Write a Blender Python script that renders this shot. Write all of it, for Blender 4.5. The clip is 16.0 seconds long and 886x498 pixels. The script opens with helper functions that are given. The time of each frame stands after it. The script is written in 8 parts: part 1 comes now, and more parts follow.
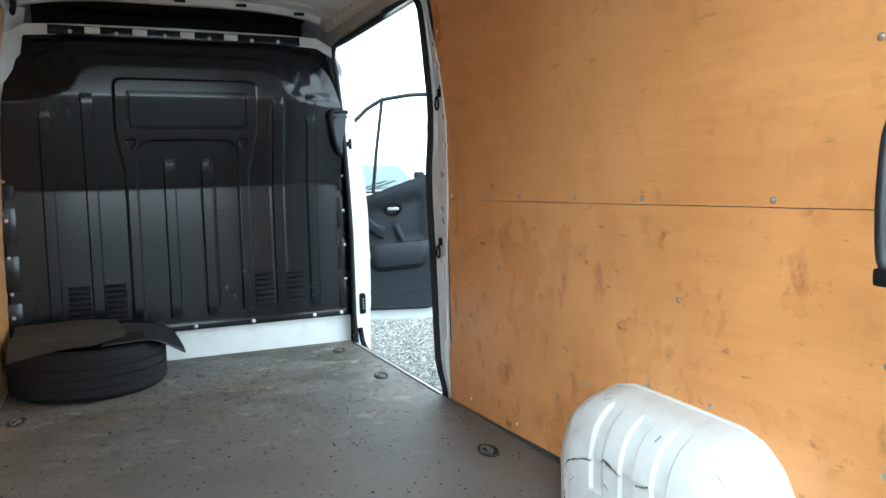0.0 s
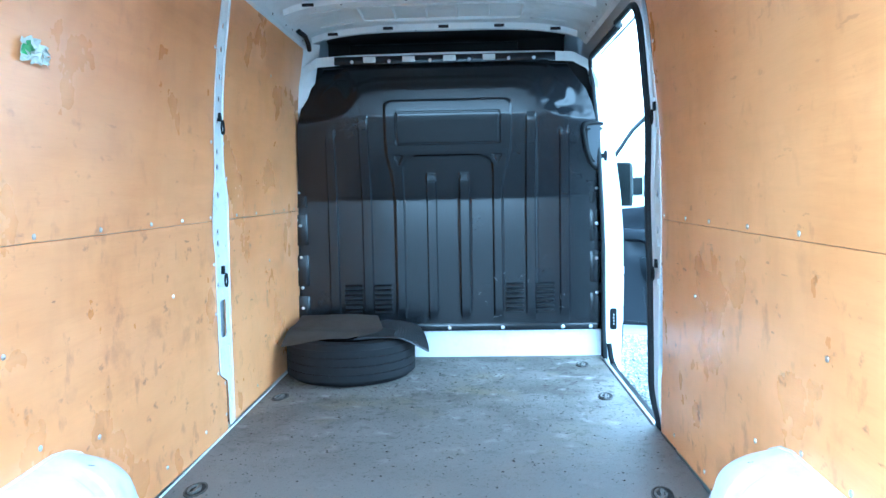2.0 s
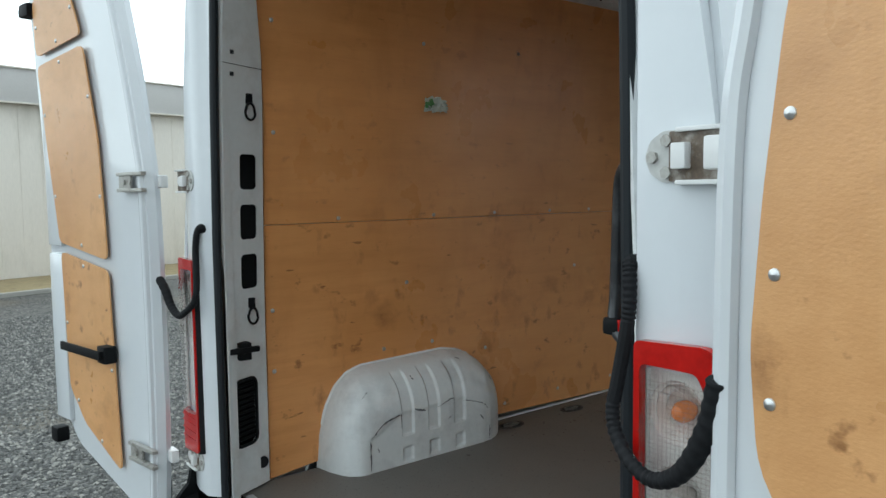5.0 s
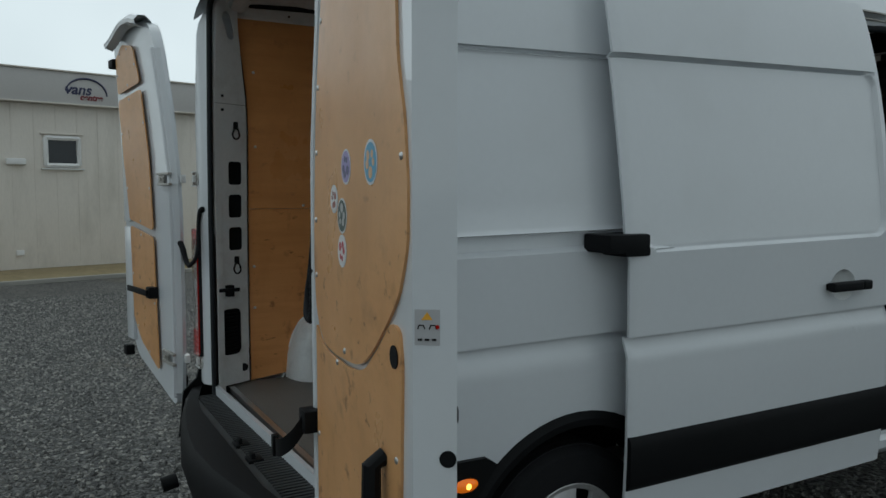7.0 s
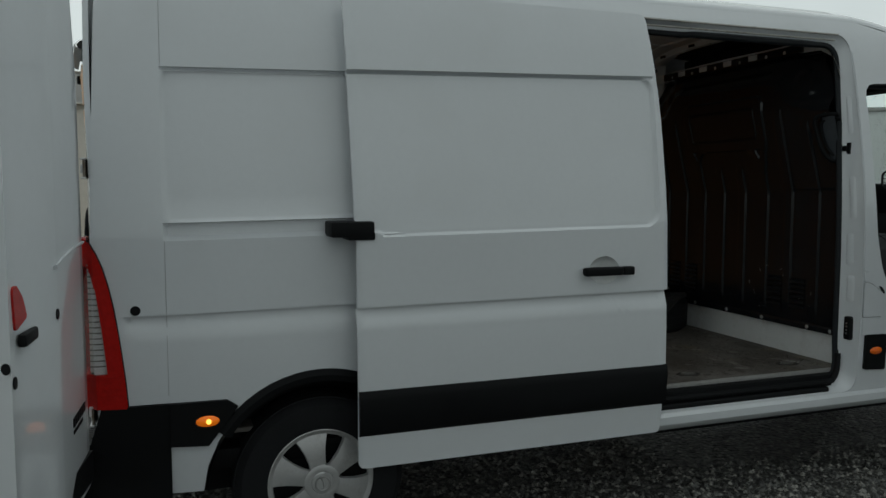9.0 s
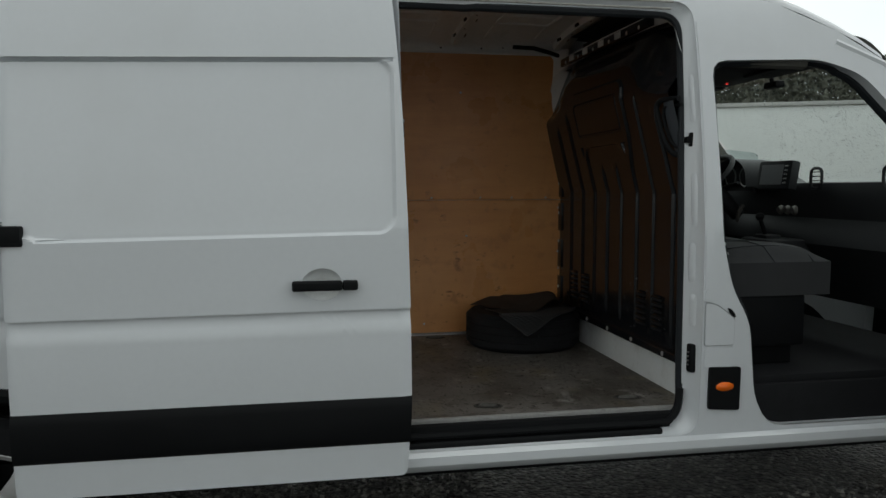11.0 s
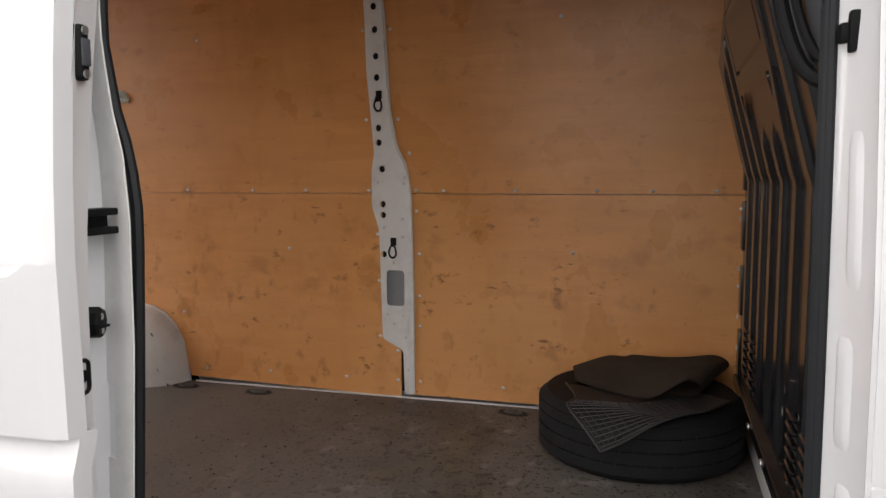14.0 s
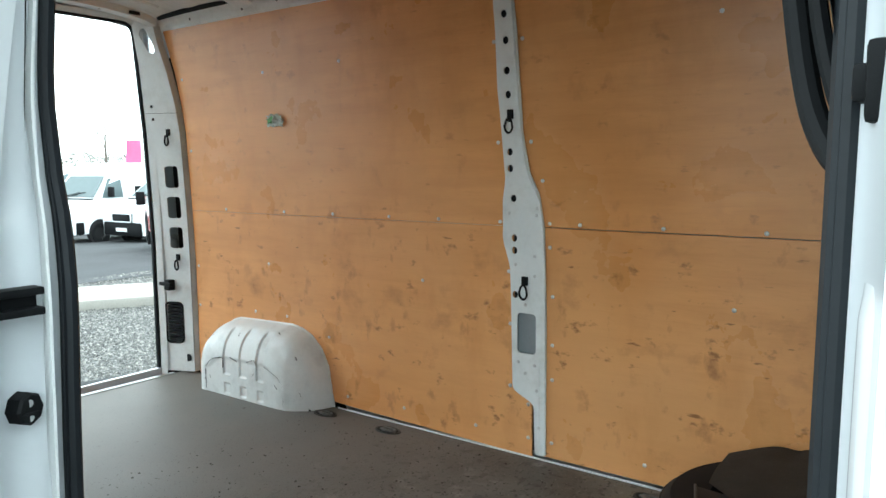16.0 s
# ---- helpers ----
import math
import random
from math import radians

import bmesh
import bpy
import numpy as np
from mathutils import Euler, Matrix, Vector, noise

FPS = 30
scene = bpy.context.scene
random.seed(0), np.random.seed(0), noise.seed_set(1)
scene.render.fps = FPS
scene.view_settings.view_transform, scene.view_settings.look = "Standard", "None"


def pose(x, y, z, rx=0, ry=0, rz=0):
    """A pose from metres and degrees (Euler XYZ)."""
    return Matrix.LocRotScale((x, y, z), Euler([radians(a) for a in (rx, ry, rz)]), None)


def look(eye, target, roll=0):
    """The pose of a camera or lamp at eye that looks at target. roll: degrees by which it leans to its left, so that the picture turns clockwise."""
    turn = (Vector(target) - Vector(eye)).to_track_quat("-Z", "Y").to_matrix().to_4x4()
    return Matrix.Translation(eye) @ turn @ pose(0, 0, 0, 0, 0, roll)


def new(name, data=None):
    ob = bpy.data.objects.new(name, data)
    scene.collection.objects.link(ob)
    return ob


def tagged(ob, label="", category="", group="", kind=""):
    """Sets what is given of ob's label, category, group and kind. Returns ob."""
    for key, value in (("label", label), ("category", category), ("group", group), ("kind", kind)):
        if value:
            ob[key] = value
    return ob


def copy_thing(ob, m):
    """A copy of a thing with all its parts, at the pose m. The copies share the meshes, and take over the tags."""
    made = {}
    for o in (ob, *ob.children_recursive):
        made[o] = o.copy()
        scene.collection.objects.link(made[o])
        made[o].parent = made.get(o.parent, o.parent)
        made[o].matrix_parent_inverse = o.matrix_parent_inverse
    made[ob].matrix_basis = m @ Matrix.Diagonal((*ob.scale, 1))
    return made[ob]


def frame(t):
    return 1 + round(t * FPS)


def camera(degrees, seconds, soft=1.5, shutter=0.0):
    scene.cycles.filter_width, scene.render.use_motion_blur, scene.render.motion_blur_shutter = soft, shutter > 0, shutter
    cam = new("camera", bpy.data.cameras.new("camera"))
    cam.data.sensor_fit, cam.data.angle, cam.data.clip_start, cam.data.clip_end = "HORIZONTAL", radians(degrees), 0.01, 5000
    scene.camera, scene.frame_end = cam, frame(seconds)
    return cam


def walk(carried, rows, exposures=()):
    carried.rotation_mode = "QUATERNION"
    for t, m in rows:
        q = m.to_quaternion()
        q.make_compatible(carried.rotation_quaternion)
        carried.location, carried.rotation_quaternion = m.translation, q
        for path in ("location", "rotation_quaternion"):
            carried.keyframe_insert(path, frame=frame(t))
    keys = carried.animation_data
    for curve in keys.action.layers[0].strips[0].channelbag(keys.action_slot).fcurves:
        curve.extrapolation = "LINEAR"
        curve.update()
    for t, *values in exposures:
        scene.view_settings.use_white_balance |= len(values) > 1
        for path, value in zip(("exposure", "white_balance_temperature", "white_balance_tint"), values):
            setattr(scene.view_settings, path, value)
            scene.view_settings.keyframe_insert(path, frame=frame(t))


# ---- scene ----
cam = camera(60.4, 16.0)
PATH = [
    (0, (-0.426, -0.533, 1.499), (0.384, 1.287, 1.325), -1.5),
    (0.5, (-0.321, -0.363, 1.502), (0.322, 1.522, 1.326), -1.4),
    (1, (-0.213, -0.343, 1.526), (0.205, 1.606, 1.353), -1.3),
    (1.5, (-0.037, -0.483, 1.53), (0.109, 1.505, 1.366), -1.3),
    (2, (0.147, -0.641, 1.555), (0.067, 1.351, 1.402), -1.1),
    (2.5, (0.345, -0.736, 1.586), (0.102, 1.244, 1.441), -1.2),
    (3, (0.579, -0.719, 1.565), (0.223, 1.244, 1.422), -1.0),
    (3.1, (0.632, -0.726, 1.564), (0.243, 1.231, 1.42), -1.0),
    (3.5, (0.827, -0.775, 1.563), (0.212, 1.123, 1.418), -1.0),
    (4, (1.017, -0.773, 1.584), (0.069, 0.981, 1.437), -1.0),
    (4.1, (1.062, -0.772, 1.582), (0.051, 0.948, 1.438), -0.9),
    (4.5, (1.232, -0.725, 1.578), (-0.077, 0.779, 1.425), -1.1),
    (4.7, (1.322, -0.73, 1.571), (-0.122, 0.646, 1.417), -1.1),
    (6.8, (2.823, -0.667, 1.519), (1.076, 0.296, 1.372), -0.0),
    (7, (2.937, -0.61, 1.537), (1.189, 0.351, 1.387), 0.0),
    (7.5, (3.224, -0.442, 1.505), (1.487, 0.536, 1.346), 0.0),
    (8, (3.475, -0.23, 1.498), (1.735, 0.742, 1.333), 0.3),
    (8.5, (3.722, 0.107, 1.547), (1.905, 0.926, 1.382), 0.2),
    (9, (3.959, 0.426, 1.532), (2.08, 1.091, 1.371), 0.0),
    (9.5, (4.102, 0.807, 1.531), (2.174, 1.312, 1.363), 0.0),
    (10, (4.155, 1.243, 1.539), (2.207, 1.665, 1.371), -0.1),
    (10.2, (4.18, 1.418, 1.516), (2.231, 1.839, 1.36), -0.1),
    (12.3, (3.171, 2.935, 1.567), (1.18, 2.985, 1.382), -0.1),
    (12.5, (3.078, 3.005, 1.565), (1.086, 2.98, 1.385), -0.1),
    (13, (2.76, 3.257, 1.58), (0.783, 3.019, 1.399), -0.1),
    (13.5, (2.458, 3.421, 1.612), (0.511, 3.004, 1.423), -0.2),
    (14, (2.146, 3.485, 1.532), (0.233, 2.935, 1.337), -0.2),
    (14.5, (1.943, 3.547, 1.529), (0.066, 2.891, 1.306), -0.2),
    (15, (1.77, 3.637, 1.575), (0.009, 2.716, 1.35), -0.3),
    (15.5, (1.61, 3.727, 1.628), (-0.033, 2.609, 1.405), -0.4),
    (16, (1.537, 3.828, 1.677), (-0.054, 2.636, 1.459), -0.4),
]
walk(cam, [(t, look(eye, target, roll)) for t, eye, target, roll in PATH],
     [(0, 2.1, 5550, -6), (0.5, 1.5, 4680, -9), (1.0, 1.62, 4300, -10), (1.5, 2.5, 4250, -9), (2.0, 3.27, 3950, -12), (2.5, 3.25, 3920, -13), (3.0, 2.88, 4050, -12),
      (3.5, 2.42, 4400, -13), (4.0, 1.32, 5150, -13), (4.7, 0.50, 5900, -2), (6.8, -1.2, 5950, -2), (8.5, -1.12, 6350, -2), (9.0, -1.29, 6350, -2), (9.5, -1.33, 6350, -2), (10.2, -1.26, 6350, -2),
      (12.3, 0.48, 7000, 12), (13.5, 0.74, 7080, 13), (14.5, 1.14, 7200, 17), (15.2, 1.12, 6500, 7), (15.5, 1.13, 6500, 6), (16, 1.64, 5850, -6)])

# ---- sky and sun: bright overcast ----
world = bpy.data.worlds.new("world")
scene.world = world
world.use_nodes = True
wn, wl = world.node_tree.nodes, world.node_tree.links
wn.clear()
sky = wn.new("ShaderNodeTexSky")
sky.sky_type, sky.sun_disc = "NISHITA", False
sky.sun_elevation, sky.sun_rotation = radians(70), radians(330)
sky_level = wn.new("ShaderNodeVectorMath")
sky_level.operation = "SCALE"
sky_level.inputs["Scale"].default_value = 0.10
cloud_coord = wn.new("ShaderNodeTexCoord")
cloud = wn.new("ShaderNodeTexNoise")
cloud.inputs["Scale"].default_value, cloud.inputs["Detail"].default_value = 2.2, 4
cloud_ramp = wn.new("ShaderNodeValToRGB")
cloud_ramp.color_ramp.elements[0].position, cloud_ramp.color_ramp.elements[0].color = 0.3, (0.88, 0.89, 0.91, 1)
cloud_ramp.color_ramp.elements[1].position, cloud_ramp.color_ramp.elements[1].color = 0.7, (1.13, 1.13, 1.14, 1)
cloud_mix = wn.new("ShaderNodeMix")
cloud_mix.data_type = "RGBA"
cloud_mix.inputs[0].default_value = 0.88
sky_out = wn.new("ShaderNodeBackground")
sky_out.inputs["Strength"].default_value = 1.25
sky_end = wn.new("ShaderNodeOutputWorld")
wl.new(cloud_coord.outputs["Generated"], cloud.inputs["Vector"])
wl.new(cloud.outputs["Fac"], cloud_ramp.inputs["Fac"])
wl.new(sky.outputs["Color"], sky_level.inputs[0])
wl.new(sky_level.outputs["Vector"], cloud_mix.inputs[6])
wl.new(cloud_ramp.outputs["Color"], cloud_mix.inputs[7])
bank = wn.new("ShaderNodeSeparateXYZ")
bank_range = wn.new("ShaderNodeMapRange")
bank_range.inputs[1].default_value, bank_range.inputs[2].default_value = -1.0, 1.0
bank_range.inputs[3].default_value, bank_range.inputs[4].default_value = 1.50, 0.90
bank_mul = wn.new("ShaderNodeVectorMath")
bank_mul.operation = "SCALE"
wl.new(cloud_coord.outputs["Generated"], bank.inputs[0])
wl.new(bank.outputs[0], bank_range.inputs[0])
wl.new(cloud_mix.outputs[2], bank_mul.inputs[0])
wl.new(bank_range.outputs[0], bank_mul.inputs["Scale"])
wl.new(bank_mul.outputs["Vector"], sky_out.inputs["Color"])
wl.new(sky_out.outputs["Background"], sky_end.inputs["Surface"])

sun = new("sun", bpy.data.lights.new("sun", "SUN"))
sun.data.energy, sun.data.angle, sun.data.color = 0.5, radians(40), (1, 0.97, 0.93)
sun.matrix_world = look((-1.5, 2.5, 9), (0, 0, 0))
# ---- materials ----
def mat(name, color, rough=0.5, metal=0.0, vary=0.08, scale=6.0, fine=90.0, bump=0.0, coat=0.0, dirt=None, dirt_amount=0.0,
        dirt_scale=3.0, stretch=(1, 1, 1), emit=0.0, ior=1.5, spread=0.0, spec=0.5):
    m = bpy.data.materials.new(name)
    m.use_nodes = True
    n, l = m.node_tree.nodes, m.node_tree.links
    b = n["Principled BSDF"]
    b.inputs["Roughness"].default_value, b.inputs["Metallic"].default_value, b.inputs["IOR"].default_value = rough, metal, ior
    b.inputs["Coat Weight"].default_value, b.inputs["Coat Roughness"].default_value = coat, 0.03
    b.inputs["Specular IOR Level"].default_value = spec
    co = n.new("ShaderNodeTexCoord")
    mp = n.new("ShaderNodeMapping")
    mp.inputs["Scale"].default_value = stretch
    l.new(co.outputs["Object"], mp.inputs["Vector"])
    big, small = n.new("ShaderNodeTexNoise"), n.new("ShaderNodeTexNoise")
    big.inputs["Scale"].default_value, big.inputs["Detail"].default_value = scale, 5
    small.inputs["Scale"].default_value, small.inputs["Detail"].default_value = fine, 4
    l.new(mp.outputs["Vector"], big.inputs["Vector"])
    l.new(mp.outputs["Vector"], small.inputs["Vector"])
    add = n.new("ShaderNodeMath")
    add.operation = "ADD"
    l.new(big.outputs["Fac"], add.inputs[0])
    l.new(small.outputs["Fac"], add.inputs[1])
    rng = n.new("ShaderNodeMapRange")
    rng.inputs[1].default_value, rng.inputs[2].default_value = 0.6, 1.4
    rng.inputs[3].default_value, rng.inputs[4].default_value = 1 - vary, 1 + vary
    l.new(add.outputs[0], rng.inputs[0])
    mul = n.new("ShaderNodeVectorMath")
    mul.operation = "SCALE"
    mul.inputs[0].default_value = color
    l.new(rng.outputs[0], mul.inputs["Scale"])
    out = mul.outputs["Vector"]
    if spread:
        info, r2, m2 = n.new("ShaderNodeObjectInfo"), n.new("ShaderNodeMapRange"), n.new("ShaderNodeVectorMath")
        r2.inputs[3].default_value, r2.inputs[4].default_value = 1 - spread, 1 + spread
        m2.operation = "SCALE"
        l.new(info.outputs["Random"], r2.inputs[0])
        l.new(out, m2.inputs[0])
        l.new(r2.outputs[0], m2.inputs["Scale"])
        out = m2.outputs["Vector"]
    if dirt:
        dn, dr, dm = n.new("ShaderNodeTexNoise"), n.new("ShaderNodeMapRange"), n.new("ShaderNodeMix")
        dn.inputs["Scale"].default_value, dn.inputs["Detail"].default_value, dn.inputs["Roughness"].default_value = dirt_scale, 8, 0.65
        dr.inputs[1].default_value, dr.inputs[2].default_value, dr.inputs[4].default_value = 0.5, 0.72, dirt_amount
        dm.data_type = "RGBA"
        dm.inputs[7].default_value = (*dirt, 1)
        l.new(mp.outputs["Vector"], dn.inputs["Vector"])
        l.new(dn.outputs["Fac"], dr.inputs[0])
        l.new(dr.outputs[0], dm.inputs[0])
        l.new(out, dm.inputs[6])
        out = dm.outputs[2]
        ra = n.new("ShaderNodeMapRange")
        ra.inputs[2].default_value, ra.inputs[3].default_value, ra.inputs[4].default_value = max(dirt_amount, 0.01), rough, min(1, rough + 0.3)
        l.new(dr.outputs[0], ra.inputs[0])
        l.new(ra.outputs[0], b.inputs["Roughness"])
    l.new(out, b.inputs["Base Color"])
    if bump:
        bp = n.new("ShaderNodeBump")
        bp.inputs["Strength"].default_value, bp.inputs["Distance"].default_value = 1.0, bump
        l.new(small.outputs["Fac"], bp.inputs["Height"])
        l.new(bp.outputs["Normal"], b.inputs["Normal"])
    if emit:
        b.inputs["Emission Color"].default_value, b.inputs["Emission Strength"].default_value = (*color, 1), emit
    return m


def glass_mat(name, color=(1, 1, 1), rough=0.0, clear=0.85):
    """Thin pane: mostly see-through, with a glossy face."""
    m = bpy.data.materials.new(name)
    m.use_nodes = True
    n, l = m.node_tree.nodes, m.node_tree.links
    n.remove(n["Principled BSDF"])
    tr, gl, mx = n.new("ShaderNodeBsdfTransparent"), n.new("ShaderNodeBsdfGlossy"), n.new("ShaderNodeMixShader")
    tr.inputs["Color"].default_value = (*color, 1)
    gl.inputs["Roughness"].default_value = rough + 0.01
    fr, pw, gain = n.new("ShaderNodeLayerWeight"), n.new("ShaderNodeMath"), n.new("ShaderNodeMath")
    fr.inputs["Blend"].default_value = 0.5
    pw.operation, pw.inputs[1].default_value = "POWER", 4.5
    gain.operation, gain.inputs[1].default_value, gain.inputs[2].default_value = "MULTIPLY_ADD", 0.75, 0.04
    l.new(fr.outputs["Facing"], pw.inputs[0])
    l.new(pw.outputs[0], gain.inputs[0])
    l.new(gain.outputs[0], mx.inputs[0])
    l.new(tr.outputs[0], mx.inputs[1])
    l.new(gl.outputs[0], mx.inputs[2])
    l.new(mx.outputs[0], n["Material Output"].inputs["Surface"])
    return m


def plywood_mat(name, tone):
    """Rotary-cut veneer: long soft grain along the van, rubbed smears, dark knocks and streaks."""
    m = bpy.data.materials.new(name)
    m.use_nodes = True
    n, l = m.node_tree.nodes, m.node_tree.links
    b = n["Principled BSDF"]
    b.inputs["Roughness"].default_value = 0.42
    co = n.new("ShaderNodeTexCoord")

    def noise_at(scale, stretch, detail=5, rough=0.55):
        mp, t = n.new("ShaderNodeMapping"), n.new("ShaderNodeTexNoise")
        mp.inputs["Scale"].default_value = stretch
        t.inputs["Scale"].default_value, t.inputs["Detail"].default_value, t.inputs["Roughness"].default_value = scale, detail, rough
        l.new(co.outputs["Object"], mp.inputs["Vector"])
        l.new(mp.outputs["Vector"], t.inputs["Vector"])
        return t.outputs["Fac"]

    def ramp(src, a, c, lo=0.0, hi=1.0):
        r = n.new("ShaderNodeMapRange")
        r.inputs[1].default_value, r.inputs[2].default_value, r.inputs[3].default_value, r.inputs[4].default_value = a, c, lo, hi
        l.new(src, r.inputs[0])
        return r.outputs[0]

    def blend(fac, a, color):
        x = n.new("ShaderNodeMix")
        x.data_type = "RGBA"
        l.new(fac, x.inputs[0])
        if isinstance(a, tuple):
            x.inputs[6].default_value = a
        else:
            l.new(a, x.inputs[6])
        x.inputs[7].default_value = color
        return x.outputs[2]

    dark = tuple(c * k for c, k in zip(tone, (0.74, 0.64, 0.5)))
    pale = tuple(min(1, c * k) for c, k in zip(tone, (1.18, 1.22, 1.3)))
    base = blend(ramp(noise_at(3.5, (1, 0.45, 1.4)), 0.3, 0.7), (*tone, 1), (*pale, 1))
    base = blend(ramp(noise_at(11, (1, 0.22, 2.2), 7), 0.45, 0.8, 0, 0.35), base, (*dark, 1))
    base = blend(ramp(noise_at(90, (1, 0.12, 1.6), 4), 0.5, 0.85, 0, 0.22), base, (*dark, 1))
    base = blend(ramp(noise_at(1.3, (1, 1, 1)), 0.47, 0.72, 0, 0.42), base, (*dark, 1))
    faded = tuple(min(1, c * k) for c, k in zip(tone, (1.12, 1.30, 1.62)))
    base = blend(ramp(noise_at(0.95, (1, 1.1, 0.7), 3), 0.46, 0.70, 0, 0.6), base, (*faded, 1))
    base = blend(ramp(noise_at(5.5, (1, 0.9, 0.35), 6, 0.6), 0.52, 0.74, 0, 0.35), base, (*dark, 1))
    hz, low = n.new("ShaderNodeSeparateXYZ"), n.new("ShaderNodeMapRange")
    low.inputs[1].default_value, low.inputs[2].default_value, low.inputs[3].default_value, low.inputs[4].default_value = 1.30, 1.60, 1.0, 0.35
    l.new(co.outputs["Object"], hz.inputs[0])
    l.new(hz.outputs[2], low.inputs[0])

    def kicked(src):
        k = n.new("ShaderNodeMath")
        k.operation = "MULTIPLY"
        l.new(src, k.inputs[0])
        l.new(low.outputs[0], k.inputs[1])
        return k.outputs[0]

    knock = tuple(c * k for c, k in zip(tone, (0.34, 0.26, 0.20)))
    base = blend(kicked(ramp(noise_at(4.3, (1, 1.0, 1.2), 6, 0.6), 0.58, 0.76, 0, 0.5)), base, (*knock, 1))
    base = blend(kicked(ramp(noise_at(8, (1, 1.2, 0.8), 5, 0.6), 0.60, 0.75, 0, 0.65)), base, (*knock, 1))
    base = blend(kicked(ramp(noise_at(15, (1, 0.7, 1.1), 4, 0.6), 0.63, 0.72, 0, 0.8)), base, (*knock, 1))
    base = blend(kicked(ramp(noise_at(26, (1, 0.35, 1.5), 3, 0.5), 0.695, 0.745, 0, 0.85)), base, (*knock, 1))
    l.new(base, b.inputs["Base Color"])
    l.new(ramp(noise_at(3, (1, 1, 1)), 0.3, 0.7, 0.24, 0.40), b.inputs["Roughness"])
    bp = n.new("ShaderNodeBump")
    bp.inputs["Strength"].default_value, bp.inputs["Distance"].default_value = 0.5, 0.0006
    l.new(noise_at(140, (1, 0.08, 2), 3), bp.inputs["Height"])
    l.new(bp.outputs["Normal"], b.inputs["Normal"])
    return m


def floor_mat():
    """Grey-brown phenolic board: scuffs, pale spills, dark crumbs and damp spots towards the bulkhead."""
    m = mat("floor_board", (0.150, 0.139, 0.126), 0.55, spec=0.28, vary=0.16, scale=2.2, fine=160, bump=0.0006)
    n, l = m.node_tree.nodes, m.node_tree.links
    b = n["Principled BSDF"]
    co = n.new("ShaderNodeTexCoord")
    sep = n.new("ShaderNodeSeparateXYZ")
    l.new(co.outputs["Object"], sep.inputs[0])
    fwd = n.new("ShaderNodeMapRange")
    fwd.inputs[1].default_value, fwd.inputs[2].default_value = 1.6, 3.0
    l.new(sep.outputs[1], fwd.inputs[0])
    src = b.inputs["Base Color"].links[0].from_socket

    def layer(src, scale, a, c, amount, color, detail=4, where=True):
        t, r, x = n.new("ShaderNodeTexNoise"), n.new("ShaderNodeMapRange"), n.new("ShaderNodeMix")
        t.inputs["Scale"].default_value, t.inputs["Detail"].default_value = scale, detail
        l.new(co.outputs["Object"], t.inputs["Vector"])
        r.inputs[1].default_value, r.inputs[2].default_value, r.inputs[4].default_value = a, c, amount
        l.new(t.outputs["Fac"], r.inputs[0])
        fac = r.outputs[0]
        if where:
            k = n.new("ShaderNodeMath")
            k.operation = "MULTIPLY"
            l.new(fac, k.inputs[0])
            l.new(fwd.outputs[0], k.inputs[1])
            fac = k.outputs[0]
        x.data_type = "RGBA"
        l.new(fac, x.inputs[0])
        l.new(src, x.inputs[6])
        x.inputs[7].default_value = (*color, 1)
        return x.outputs[2]

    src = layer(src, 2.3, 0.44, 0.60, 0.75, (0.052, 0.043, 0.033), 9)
    src = layer(src, 4.2, 0.54, 0.70, 0.6, (0.17, 0.145, 0.085), 7)
    src = layer(src, 3.5, 0.58, 0.75, 0.35, (0.27, 0.26, 0.24), 8)
    src = layer(src, 9, 0.6, 0.72, 0.6, (0.36, 0.35, 0.33), 10)
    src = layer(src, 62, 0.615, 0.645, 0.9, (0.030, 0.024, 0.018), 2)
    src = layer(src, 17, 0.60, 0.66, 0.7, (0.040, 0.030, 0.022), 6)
    src = layer(src, 120, 0.70, 0.72, 0.7, (0.03, 0.026, 0.022), 1, False)
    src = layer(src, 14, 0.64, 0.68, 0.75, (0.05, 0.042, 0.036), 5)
    src = layer(src, 160, 0.69, 0.71, 0.8, (0.45, 0.43, 0.4), 2)
    src = layer(src, 26, 0.72, 0.75, 0.8, (0.05, 0.035, 0.028), 2, False)
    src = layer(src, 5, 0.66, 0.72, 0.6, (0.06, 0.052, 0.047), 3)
    l.new(src, b.inputs["Base Color"])
    return m


